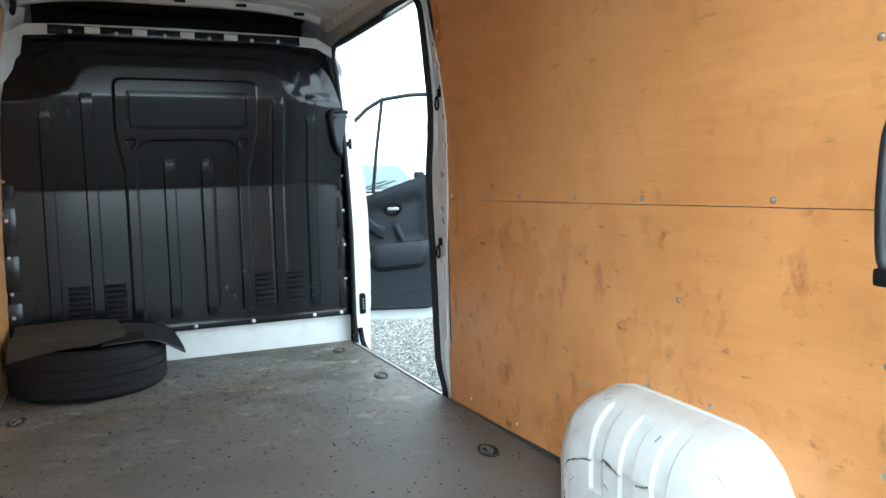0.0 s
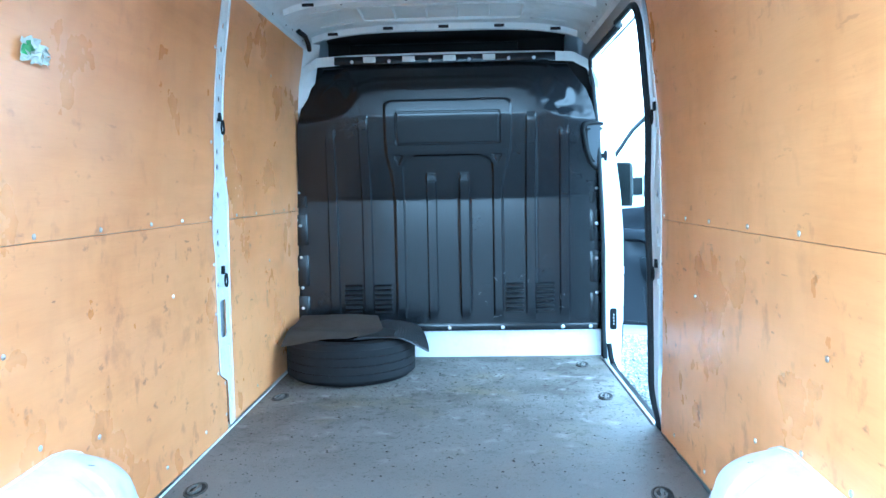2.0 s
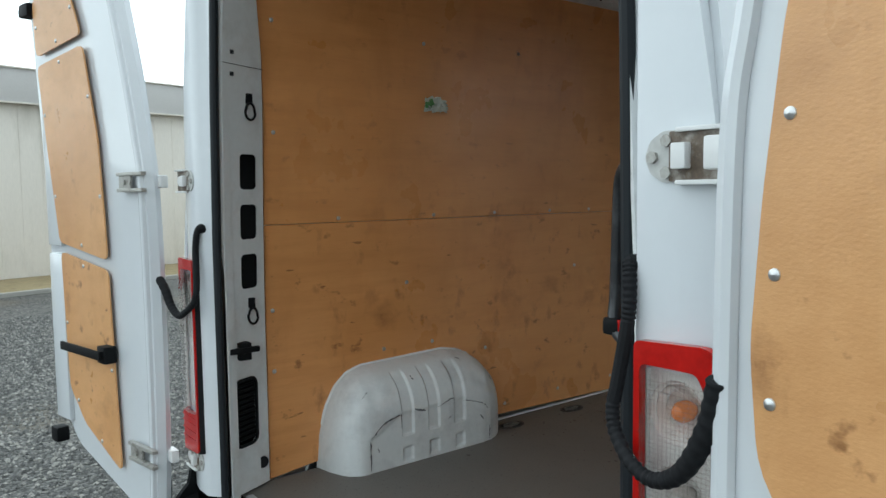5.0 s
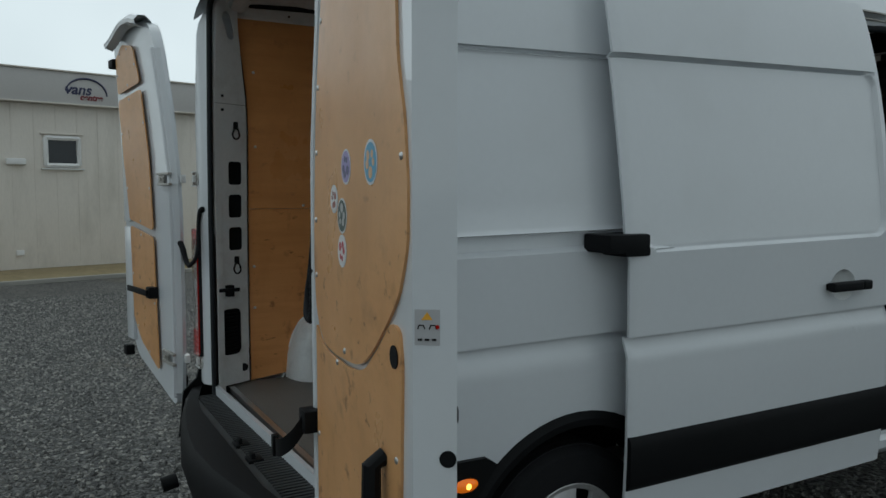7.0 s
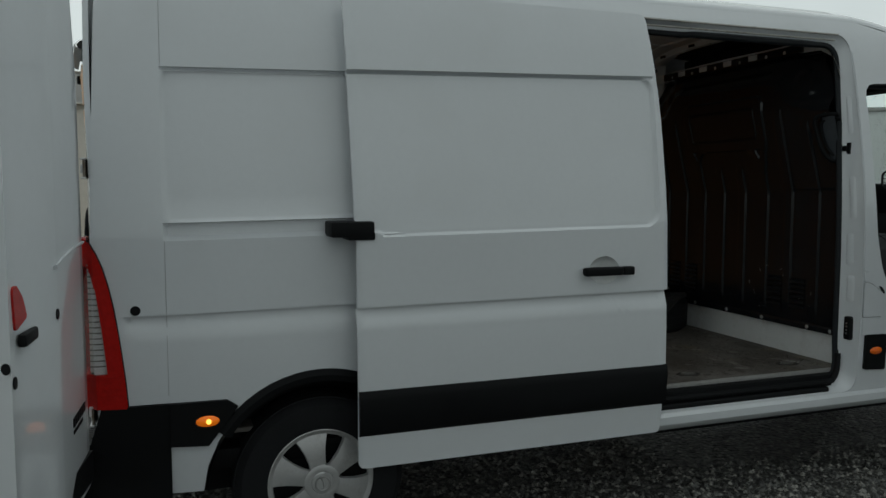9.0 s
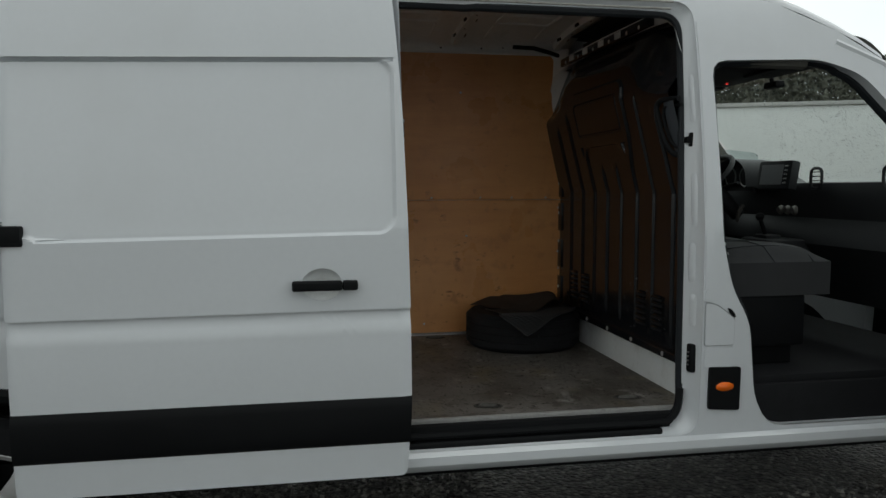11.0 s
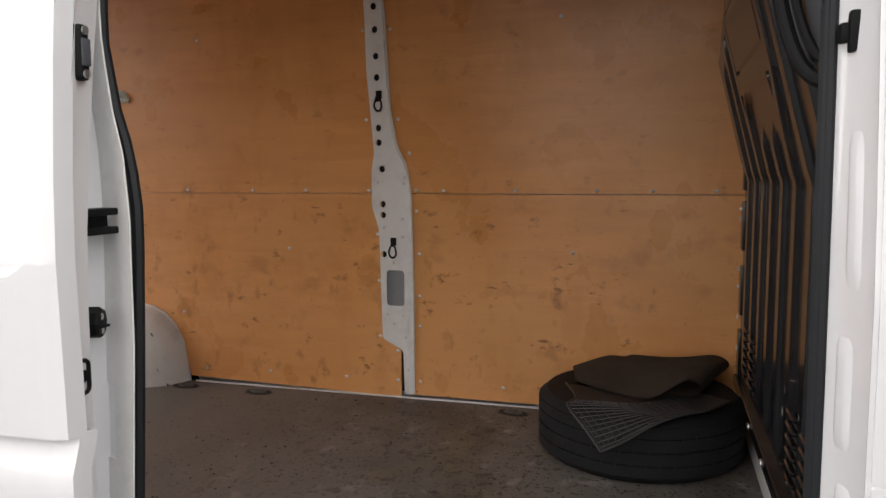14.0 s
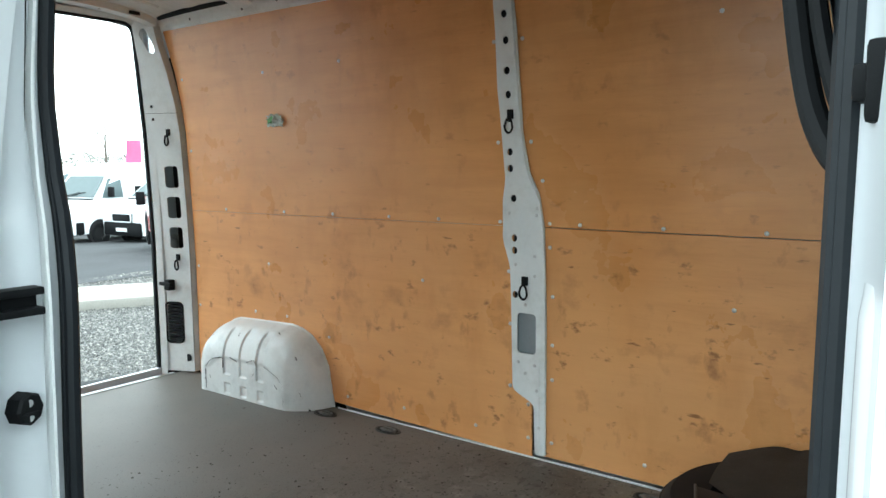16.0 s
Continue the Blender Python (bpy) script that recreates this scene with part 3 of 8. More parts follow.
bm = bmesh.new()
loft(bm, [front_row(4.66 + 0.80 * t, 2.14 - 0.82 * t, side_x(2.10 - 0.8 * t) * taper(4.66 + 0.8 * t) - 0.035, bow=0.12 + 0.06 * t) for t in span(0, 1, 9)])
screen_glass = part("windscreen", bm, GLASS, van, "rain-speckled windscreen glass")
screen_glass.visible_shadow = False
bm = bmesh.new()
nose = [(5.46, 1.29), (5.70, 1.20), (5.88, 1.10), (6.04, 0.96), (6.10, 0.72), (6.07, 0.42), (6.0, 0.30)]
loft(bm, [front_row(y, z, side_x(z) * taper(y), bow=0.16) for y, z in nose])
part("bonnet", bm, PAINT, van, "white bonnet and nose")
bm = bmesh.new()
loft(bm, [front_row(y, z, side_x(z) * taper(y) * 0.9, bow=0.175) for y, z in [(6.06, 0.90), (6.105, 0.72), (6.08, 0.45)]])
part("grille", bm, BLACK, van, "black front grille and lower bumper")
for s in (1, -1):
    bm = bmesh.new()
    loft(bm, [[(s * (side_x(z) * taper(y) + 0.004 - k), y + d, z) for k, d in ((0, -0.16), (0.01, 0), (0.10, 0.08))] for y, z in ((5.96, 1.02), (6.0, 0.90), (6.03, 0.78))])
    part("headlamp", bm, CLEAR, van, "clear front headlamp")
    # screen pillar cover
    bm = bmesh.new()
    tube(bm, [(s * (side_x(z) * taper(y) - 0.012), y - 0.012, z) for y, z in ((5.48, 1.27), (5.06, 1.70), (4.68, 2.08), (4.45, 2.17))], 0.018, 8)
    part("screen_pillar", bm, PAINT, van)
    bm = bmesh.new()
    rows = []
    for (fy, fz), (ry, rz) in zip([(p.x, p.y) for p in smooth_line([(5.40, 1.34, 0), (4.99, 1.755, 0), (4.66, 2.135, 0), (4.50, 2.20, 0)], 5)],
                                  [(p.x, p.y) for p in smooth_line([(5.20, 1.36, 0), (4.825, 1.775, 0), (4.565, 2.065, 0), (4.33, 2.12, 0)], 5)]):
        xf, xr = side_x(min(fz, 2.1)) * taper(fy) - 0.055, side_x(min(rz, 2.1)) * taper(ry) - 0.03
        rows.append([(s * (xf + 0.02), fy + 0.01, fz + 0.01), (s * (xf - 0.012), fy, fz), (s * (0.5 * xf + 0.5 * xr - 0.050), 0.5 * (fy + ry), 0.5 * (fz + rz)), (s * (xr - 0.022), ry, rz), (s * xr, ry - 0.004, rz - 0.004)])
    loft(bm, rows)
    tube(bm, [(s * (side_x(2.08) - 0.075), y, 2.09) for y in (4.32, 4.1, 3.9)], 0.035, 8)
    part("pillar_trim", bm, PILLARTRIM, van, "grey plastic screen pillar trim")

# underbody, so that no light comes up through the floor
bm = bmesh.new()
box(bm, (-0.90, 0.18, 0.42), (0.90, 5.0, 0.50), 0.01)
box(bm, (-0.80, 0.35, 0.30), (-0.70, 4.9, 0.42), 0.01)
box(bm, (0.70, 0.35, 0.30), (0.80, 4.9, 0.42), 0.01)
part("underbody", bm, BLACK, van, "dark underbody and chassis rails")
bm = bmesh.new()
disc(bm, (-0.9, 0.963, 0.345), (1, 0, 0), 0.05, 1.8, 12)
box(bm, (0.62, 0.86, 0.30), (0.70, 1.06, 0.38), 0.01)
part("rear_axle", bm, BLACK, van)

# wheel housings behind the arches
for cy, deep in ((0.963, 0.775), (5.295, 0.70)):
    for s in (1, -1):
        bm = bmesh.new()
        rows = [[(s * x, y, z) for y, z in arc(cy, 0.345, 0.440, 0, 180, 20)] for x in (0.985, deep)]
        loft(bm, rows)
        loft(bm, [[(s * deep, y, z) for y, z in arc(cy, 0.345, 0.440, 0, 180, 20)], [(s * deep, y, 0.33) for y, z in arc(cy, 0.345, 0.440, 0, 180, 20)]])
        part("wheel_housing", bm, BLACK, van, "black plastic wheel housing liner")
        bm = bmesh.new()
        rows = []
        for r, dx in ((0.425, -0.03), (0.425, 0.012), (0.45, 0.018), (0.472, 0.006), (0.474, -0.01)):
            rows.append([(s * (side_x(max(z, 0.4)) * taper(y) + dx), y, z) for y, z in arc(cy, 0.345, r, -4 if cy > 2 else 2, 182 if cy > 2 else 147, 24)])
        loft(bm, rows)
        part("arch_trim", bm, BLACK, van, "black plastic wheel arch trim")

# jamb round the side door opening, and its seal
def rear_bow(z):
    """How far the rear edge of the side opening bows forward at a height."""
    return float(np.interp(z, (0.55, 0.84, 1.0, 1.2, 1.34, 1.485, 1.58, 1.65, 1.74, 1.88, 2.03, 2.22), (0.046, 0.058, 0.066, 0.076, 0.075, 0.072, 0.058, 0.038, 0.017, -0.004, -0.016, -0.028)))


def rear_out(z):
    """How far the rear edge of the side opening stands outside the lining."""
    return float(np.interp(z, (1.2, 1.65, 1.74, 1.88, 2.03, 2.22), (0.038, 0.040, 0.038, 0.027, 0.016, 0.004)))


def seal_bow(z):
    """How far the seal along that edge bows forward."""
    return float(np.interp(z, (0.55, 0.95, 1.2, 1.45, 1.57, 1.66, 1.8, 2.2), (0.014, 0.034, 0.046, 0.050, 0.032, 0.0, -0.030, -0.040)))


def seal_line():
    """The inner edge of the side opening as (x, y, z), from the rear sill up and round to the front."""
    pts = []
    for y, z in dense(soften([(2.43, 0.53), (3.715, 0.53), (3.715, 2.272), (2.43, 2.272)], 0.09, 6), 24):
        rear = step(3.0, 2.6, y)
        yy = y + rear * seal_bow(z) + 0.004 * step(3.5, 3.7, y)
        x = lining_x(z) + (-0.017 if rear > 0.5 else 0.006)
        pts.append((x + (0.90 - x) * step(0.75, 0.56, z), yy, z))
    return pts


outer = [(side_x(z) - 0.004, y, z) for y, z in dense(soften([(2.38, 0.47), (3.765, 0.47), (3.765, 2.325), (2.38, 2.325)], 0.09, 6), 24)]
inner = seal_line()
def between(a, b, kx, kyz):
    return Vector((a[0] + (b[0] - a[0]) * kx, a[1] + (b[1] - a[1]) * kyz, a[2] + (b[2] - a[2]) * kyz))


front = [step(2.6, 3.3, p[1]) for p in outer]
mid0 = [between(a, b, 0.22, 0.08) for a, b in zip(outer, inner)]
mid = [between(a, b, 0.60, 0.20 + 0.25 * w) for a, b, w in zip(outer, inner, front)]
mid2 = [between(a, b, 0.90, 0.36 + 0.34 * w) for a, b, w in zip(outer, inner, front)]
bm = bmesh.new()
mid3 = [between(a, b, 0.96, 0.82) for a, b, w in zip(outer, inner, front)]
loft(bm, [[*r, r[0]] for r in (outer, mid0, mid, mid2, mid3)])
part("door_jamb", bm, PAINT, van, "white painted jamb of the side door opening")
bm = bmesh.new()
tube(bm, [Vector(p) + Vector((-0.004, 0, 0)) for p in inner], [0.018 - 0.006 * step(3.5, 3.7, p[1]) - 0.005 * step(3.0, 2.6, p[1]) for p in inner], 8, True)
tube(bm, [between(a, b, 0.98, 0.90) for a, b, w in zip(outer, inner, front)], 0.009, 8, True)
loft(bm, [[*r, r[0]] for r in (mid3, inner)])
part("side_door_seal", bm, SEAL, van, "grey-black rubber seal round the side opening")

# runner track under the head of the side opening
for dz, dx in ((0.0, 0.0), (0.024, 0.022)):
    bm = bmesh.new()
    box(bm, (0.858 + dx, 2.44, 2.284 + dz), (0.870 + dx, 3.66, 2.292 + dz), 0.003)
    part("runner_track", bm, ZINC, van, "grubby steel runner track")

# sill of the side opening
TANSTRIP = mat("worn_alloy_strip", (0.34, 0.335, 0.325), 0.45, 0.3, vary=0.2, scale=20)
bm = bmesh.new()
box(bm, (0.845, 2.46, 0.47), (0.935, 3.665, 0.556), 0.006)
box(bm, (0.93, 2.45, 0.462), (0.966, 3.62, 0.500), 0.016, None, 4)
tube(bm, smooth_line([(0.945, 2.46, 0.522), (0.945, 3.2, 0.522), (0.945, 3.60, 0.522), (0.940, 3.665, 0.535), (0.928, 3.70, 0.575), (0.918, 3.716, 0.66)], 6), 0.015, 8)
part("sill_step", bm, BLACK, van, "black side step plate")
bm = bmesh.new()
box(bm, (0.880, 2.47, 0.556), (0.896, 3.71, 0.5765), 0.002)
part("sill_strip", bm, TANSTRIP, van, "white metal sill strip")
bm = bmesh.new()
loft(bm, [[(x, y, z) for y in span(1.43, 4.76, 8)] for x, z in ((0.99, 0.47), (1.012, 0.455), (1.012, 0.42), (0.99, 0.39), (0.94, 0.37))])
part("sill", bm, PAINT, van, "white painted sill")

# cab door opening: return edge and black seal
bm = bmesh.new()
co = [(side_x(z) * taper(y) - 0.004, y, z) for y, z in CAB_OPEN]
cn = Vector((0.9, 4.45, 1.25))
ci = [(p[0] - 0.06, p[1] + 0.02 * (1 if p[1] < cn.y else -1), p[2]) for p in co]
loft(bm, [[*co, co[0]], [*ci, ci[0]]])
part("cab_door_jamb", bm, PAINT, van)
bm = bmesh.new()
tube(bm, [(p[0] + 0.0, p[1], p[2]) for p in ci], 0.02, 8, True)
part("cab_door_seal", bm, SEAL, van, "black rubber cab door seal")
# ---- cargo space ----
bm = sheet([(-0.885, 0.26), (0.885, 0.26), (0.885, 2.44), (0.868, 2.46), (0.868, 3.72), (0.885, 3.74), (0.885, 3.80), (-0.885, 3.80)],
           (), (), (), 0.018, lambda x, y, w: (x, y, FL - w))
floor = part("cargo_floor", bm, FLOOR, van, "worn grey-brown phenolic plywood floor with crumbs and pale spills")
bm = bmesh.new()
loft(bm, [[(x, 0.245, z) for x in span(-0.80, 0.80, 5)] for z in (FL + 0.004,)] + [[(x, 0.27, FL + 0.004) for x in span(-0.80, 0.80, 5)]])
box(bm, (-0.80, 0.246, 0.55), (0.80, 0.262, FL + 0.003), 0.003)
part("floor_edge_strip", bm, STEEL, van, "bright metal edge strip of the load floor")


def ply(name, s, outline, holes=(), label="", mat_=PLY, off=0.0):
    return part(name, sheet(outline, holes, (), [1.0, 1.2, 1.33, 1.55, 1.7, 1.85, 2.0, 2.15, 2.3], 0.009,
                            lambda y, z, w: (s * (lining_x(z) + off + w), y, z)), mat_, van, label)


SEAMS = {-1: 1.452, 1: 1.428}
ARCH_CUT = [(0.56, 0.60)] + [(0.97 + 0.405 * math.cos(radians(a)), 0.62 + 0.295 * math.sin(radians(a))) for a in span(175, 5, 15)] + [(1.385, 0.60)]
lower = lambda a, b, sm, toe=0.0: [(a, 0.578)] + [p for p in ARCH_CUT if a < 1] + [(b + toe, 0.578), (b + toe, 0.785), (b, 0.83), (b, sm - 0.0015), (a, sm - 0.0015)]
wood = "varnished orange-brown plywood lining, stained and scuffed"
boards = []
for s, a, b, c, d in ((-1, 0.375, 2.335, 2.46, 3.80), (1, 0.30, 2.34, None, None)):
    SEAM = SEAMS[s]
    boards.append(ply("plywood_panel", s, lower(a, b + 0.01, SEAM, 0.08 if s < 0 else 0.02), (), wood))
    boards.append(ply("plywood_panel", s, [(a, SEAM + 0.0004), (b, SEAM + 0.0004), (b - 0.02, 2.410), (a - 0.075, 2.410), (a - 0.055, 2.30), (a - 0.028, 2.15), (a - 0.008, 2.0), (a, 1.85)] if s < 0 else [(a, SEAM + 0.0004), (b, SEAM + 0.0004), (b - 0.02, 2.395), (a, 2.395)], (), wood))
    if c:
        boards.append(ply("plywood_panel", s, [(c, 0.592), (d, 0.592), (d, SEAM - 0.0015), (c, SEAM - 0.0015)], (), wood))
        boards.append(ply("plywood_panel", s, [(c - 0.04, SEAM + 0.0015), (d, SEAM + 0.0015), (d - 0.03, 1.75), (d - 0.09, 2.05), (d - 0.10, 2.34), (d - 0.15, 2.40), (c - 0.10, 2.40)], (), wood))

bm = bmesh.new()
box(bm, (-0.886, 1.41, FL - 0.004), (-0.881, 3.76, FL + 0.006), 0.001)
part("floor_trim", bm, INNER, van, "thin pale trim between floor and lining")
# white pillar half-way along each side: waisted plate with holes
PILLAR = soften([(2.305, 2.40), (2.30, 1.95), (2.322, 1.62), (2.308, 1.55), (2.305, 1.40), (2.335, 1.30), (2.345, 0.83), (2.438, 0.785), (2.442, 0.592), (2.488, 0.592),
                 (2.488, 1.10), (2.482, 1.45), (2.465, 1.57), (2.425, 1.65), (2.40, 1.80), (2.385, 2.40)], 0.02)
hole_zs = [2.335, 2.21, 2.12, 2.015, 1.93, 1.845, 1.725, 1.665, 1.555, 1.408, 1.362, 1.195]
slot = rrect(2.365, 0.975, 2.445, 1.128, 0.015, 3)
pil_holes = [slot] + [[(2.352 + (0.003 if z < 1.6 else -0.008) + 0.0125 * math.cos(2 * math.pi * i / 12), z + 0.014 * math.sin(2 * math.pi * i / 12)) for i in range(12)] for z in hole_zs]
RIGHT_HOLES = [(2.493, 2.191), (2.418, 2.057), (2.371, 1.969), (2.354, 1.88), (2.327, 1.766), (2.312, 1.648), (2.348, 1.53), (2.351, 1.385), (2.349, 1.334), (2.347, 1.179)]
for s in (-1, 1):
    holes, cols = pil_holes, ()
    shape = PILLAR
    if s > 0:
        shape = soften([(2.36, 2.40), (2.375, 2.22), (2.319, 2.01), (2.305, 1.9), (2.292, 1.73), (2.306, 1.57), (2.322, 1.41), (2.365, 1.18), (2.376, 1.0), (2.374, 0.85), (2.445, 0.785), (2.47, 0.592)]
                       + [(2.424 + rear_bow(z), z) for z in (0.592, 0.75, 0.95, 1.2, 1.45, 1.57, 1.66, 1.8, 2.0, 2.2)] + [(2.41, 2.40)], 0.012)
        holes = [[(y + 2.29 * (lining_x(z) - 0.8675) + 0.018 * math.cos(2 * math.pi * i / 12), z + 0.016 * math.sin(2 * math.pi * i / 12)) for i in range(12)] for y, z in RIGHT_HOLES] + [rrect(2.392, 0.96, 2.440, 1.115, 0.012, 3)]
        cols = [2.40, 2.42, 2.44, 2.46, 2.48]
    pl = part("pillar", sheet(shape, holes, cols, [0.9, 1.2, 1.46, 1.6, 1.75, 1.85, 2.0, 2.15, 2.3], 0.005,
              lambda y, z, w, s=s: (s * (lining_x(z) - 0.0075 + w + (rear_out(z) * 0.75 * step(-0.02, 0.075, y - 2.35 - rear_bow(z)) if s > 0 else 0)), y, z)), INNER, van, "white steel body pillar pierced by round holes")
    # near-black sheet stands in for the shade behind the pillar holes
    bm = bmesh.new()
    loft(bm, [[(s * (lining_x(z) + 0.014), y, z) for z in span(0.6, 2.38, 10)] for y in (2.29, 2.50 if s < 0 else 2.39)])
    part("pillar_shade_sheet", bm, DARK, van)
    if s > 0:
        continue
    # back of the pocket, a darker blue-grey than the pillar
    bm = bmesh.new()
    loft(bm, [[(s * (lining_x(z) + 0.009), y, z) for z in (0.96, 1.14)] for y in (2.35, 2.46)])
    part("pocket_back", bm, mat("pocket_grey", (0.22, 0.245, 0.265), 0.5, vary=0.08), van)


def lashing_eye(name, parent, m, r=0.017, h=0.06):
    bm = bmesh.new()
    box(bm, (-0.012, -0.006, h * 0.5 - 0.012), (0.012, 0.006, h * 0.5 + 0.022), 0.003)
    o = part(name, bm, BLACK, parent, "black steel lashing eye")
    o.matrix_basis = m
    bm = bmesh.new()
    tube(bm, [(r * math.cos(a) * (0.85 if math.sin(a) > 0 else 1), 0.012, -0.006 + 0.026 * math.sin(a)) for a in span(0, 2 * math.pi * 19 / 20, 20)], 0.0042, 6, True)
    g = part("ring", bm, BLACK, o)
    return o


for s in (-1, 1):
    for z, yy in ((1.835, 2.352), (1.225, 2.40)):
        lashing_eye("lashing_eye", van, pose(s * (lining_x(z) - 0.012), yy + (0.004 if z < 1.5 else -0.032) * (s > 0), z - 0.01, 0, 0, -90 if s < 0 else 90))

# rivets
RIVETS = [(y, 1.466) for y in (0.66, 1.09, 1.41, 1.74, 2.0, 2.29, 2.5, 2.62, 2.92, 3.24, 3.45, 3.68)]
RIVETS += [(0.4, 2.12), (1.02, 2.11), (1.51, 2.12), (0.78, 2.375), (1.27, 2.375), (2.29, 2.12), (2.41, 2.12), (2.29, 1.76), (2.43, 1.76), (2.475, 1.62), (2.5, 1.38), (2.325, 1.28), (2.51, 1.2), (1.91, 1.21), (0.96, 1.21), (2.33, 1.08), (2.51, 1.02), (3.15, 1.22), (2.51, 0.89), (2.33, 0.84), (2.41, 0.78), (2.51, 0.65), (2.41, 0.65), (2.87, 0.65), (2.17, 0.65), (1.8, 0.65), (1.47, 0.64), (1.36, 0.9), (1.08, 0.965), (0.85, 0.965), (0.41, 1.76), (0.4, 1.16), (0.4, 0.95), (3.1, 2.13), (3.77, 1.4), (3.77, 1.11)]
PILLAR_RIVETS = [(2.455, 1.52), (2.45, 1.495), (2.335, 1.50), (2.44, 1.345), (2.36, 1.31), (2.44, 1.27), (2.40, 1.16), (2.37, 0.94), (2.44, 0.935), (2.40, 0.90), (2.45, 0.84), (2.46, 0.70)]
bm = bmesh.new()
lathe(bm, [(0.0001, 0.0042), (0.004, 0.0036), (0.0072, 0.002), (0.0078, 0.0)], None, 10)
riv = part("rivet", bm, STEEL, van, "bright domed rivet")
riv.matrix_basis = pose(-lining_x(RIVETS[0][1]), *RIVETS[0], 0, 90, 0)
for s in (-1, 1):
    for y, z in RIVETS[1:] if s < 0 else RIVETS:
        if s > 0 and y > 2.3:
            continue
        share(riv, "rivet", van, pose(s * lining_x(z), y, z - (0.022 if s > 0 else 0), 0, 90 if s < 0 else -90, 0))

for y, z in PILLAR_RIVETS:
    share(riv, "rivet", van, pose(-lining_x(z) + 0.0075, y, z, 0, 90, 0) @ Matrix.Scale(0.85, 4))
bm = bmesh.new()
tube(bm, smooth_line([(-lining_x(z) + 0.007, y, z) for y, z in ((2.484, 0.60), (2.483, 0.80), (2.482, 1.10), (2.476, 1.43), (2.459, 1.555), (2.419, 1.64), (2.395, 1.78), (2.382, 2.02), (2.379, 2.36))], 5), 0.006, 8)
tube(bm, smooth_line([(-lining_x(z) + 0.006, y, z) for y, z in ((2.462, 0.60), (2.461, 0.85), (2.458, 0.93))], 5), 0.004, 6)
part("pillar_flange", bm, INNER, van, "folded flange of the body pillar")

# wheel boxes inside: a pressed dome with a flat lower panel, channels and small square pressings
WB_CUT = [(p.x, p.y) for p in smooth_line([(0.190, 0.0, 0), (0.189, 0.10, 0), (0.187, 0.185, 0), (0.170, 0.262, 0), (0.135, 0.312, 0), (0.085, 0.342, 0), (0.03, 0.356, 0), (0.0, 0.360, 0)], 7)]
WB_RUN = [0.0]
for (a0, b0), (a1, b1) in zip(WB_CUT, WB_CUT[1:]):
    WB_RUN.append(WB_RUN[-1] + math.hypot(a1 - a0, b1 - b0))
CHANNELS = (0.833, 0.953, 1.076)


def wheel_box_point(s, y, run, lift=0.0):
    """A point of the wheel box at a distance along the van and a run up its section from the floor."""
    high = float(np.interp(y, (0.556, 0.566, 0.59, 0.63, 0.68, 0.74, 0.85, 1.12, 1.19, 1.25, 1.31, 1.35, 1.372, 1.38), (0.0, 0.36, 0.62, 0.82, 0.94, 0.99, 1.0, 1.02, 0.985, 0.915, 0.765, 0.56, 0.30, 0.0)))
    wide = float(np.interp(y, (0.556, 0.566, 0.59, 0.63, 0.67, 1.19, 1.23, 1.28, 1.325, 1.355, 1.38), (0.0, 0.42, 0.80, 0.97, 1.0, 1.0, 0.96, 0.84, 0.66, 0.42, 0.0)))
    d, h = float(np.interp(run, WB_RUN, [p[0] for p in WB_CUT])), float(np.interp(run, WB_RUN, [p[1] for p in WB_CUT]))
    d2, h2 = float(np.interp(run + 0.006, WB_RUN, [p[0] for p in WB_CUT])), float(np.interp(run + 0.006, WB_RUN, [p[1] for p in WB_CUT]))
    t = max(1e-6, math.hypot(d2 - d, h2 - h))
    nx, nz = (h2 - h) / t, -(d2 - d) / t
    for cy in CHANNELS:
        k = step(0.029, 0.021, abs(y - cy))
        lift -= 0.0075 * k * step(0.112, 0.120, run) * step(0.375, 0.34, run)
        lift -= 0.006 * step(0.024, 0.018, abs(y - cy)) * step(0.020, 0.026, run) * step(0.074, 0.068, run)
    lift -= 0.005 * step(0.662, 0.672, y) * step(1.235, 1.222, y) * step(0.200, 0.190, run + 0.05 * step(1.10, 1.22, y) + 0.05 * step(0.80, 0.68, y))
    for by, br, deep in ((1.19, 0.27, 0.012), (1.255, 0.25, 0.008), (0.70, 0.29, 0.006)):
        lift -= deep * math.exp(-(((y - by) / 0.035) ** 2 + ((run - br) / 0.030) ** 2))
    return (s * (0.893 - d * wide - nx * lift), y, FL - 0.010 + h * high + nz * lift)


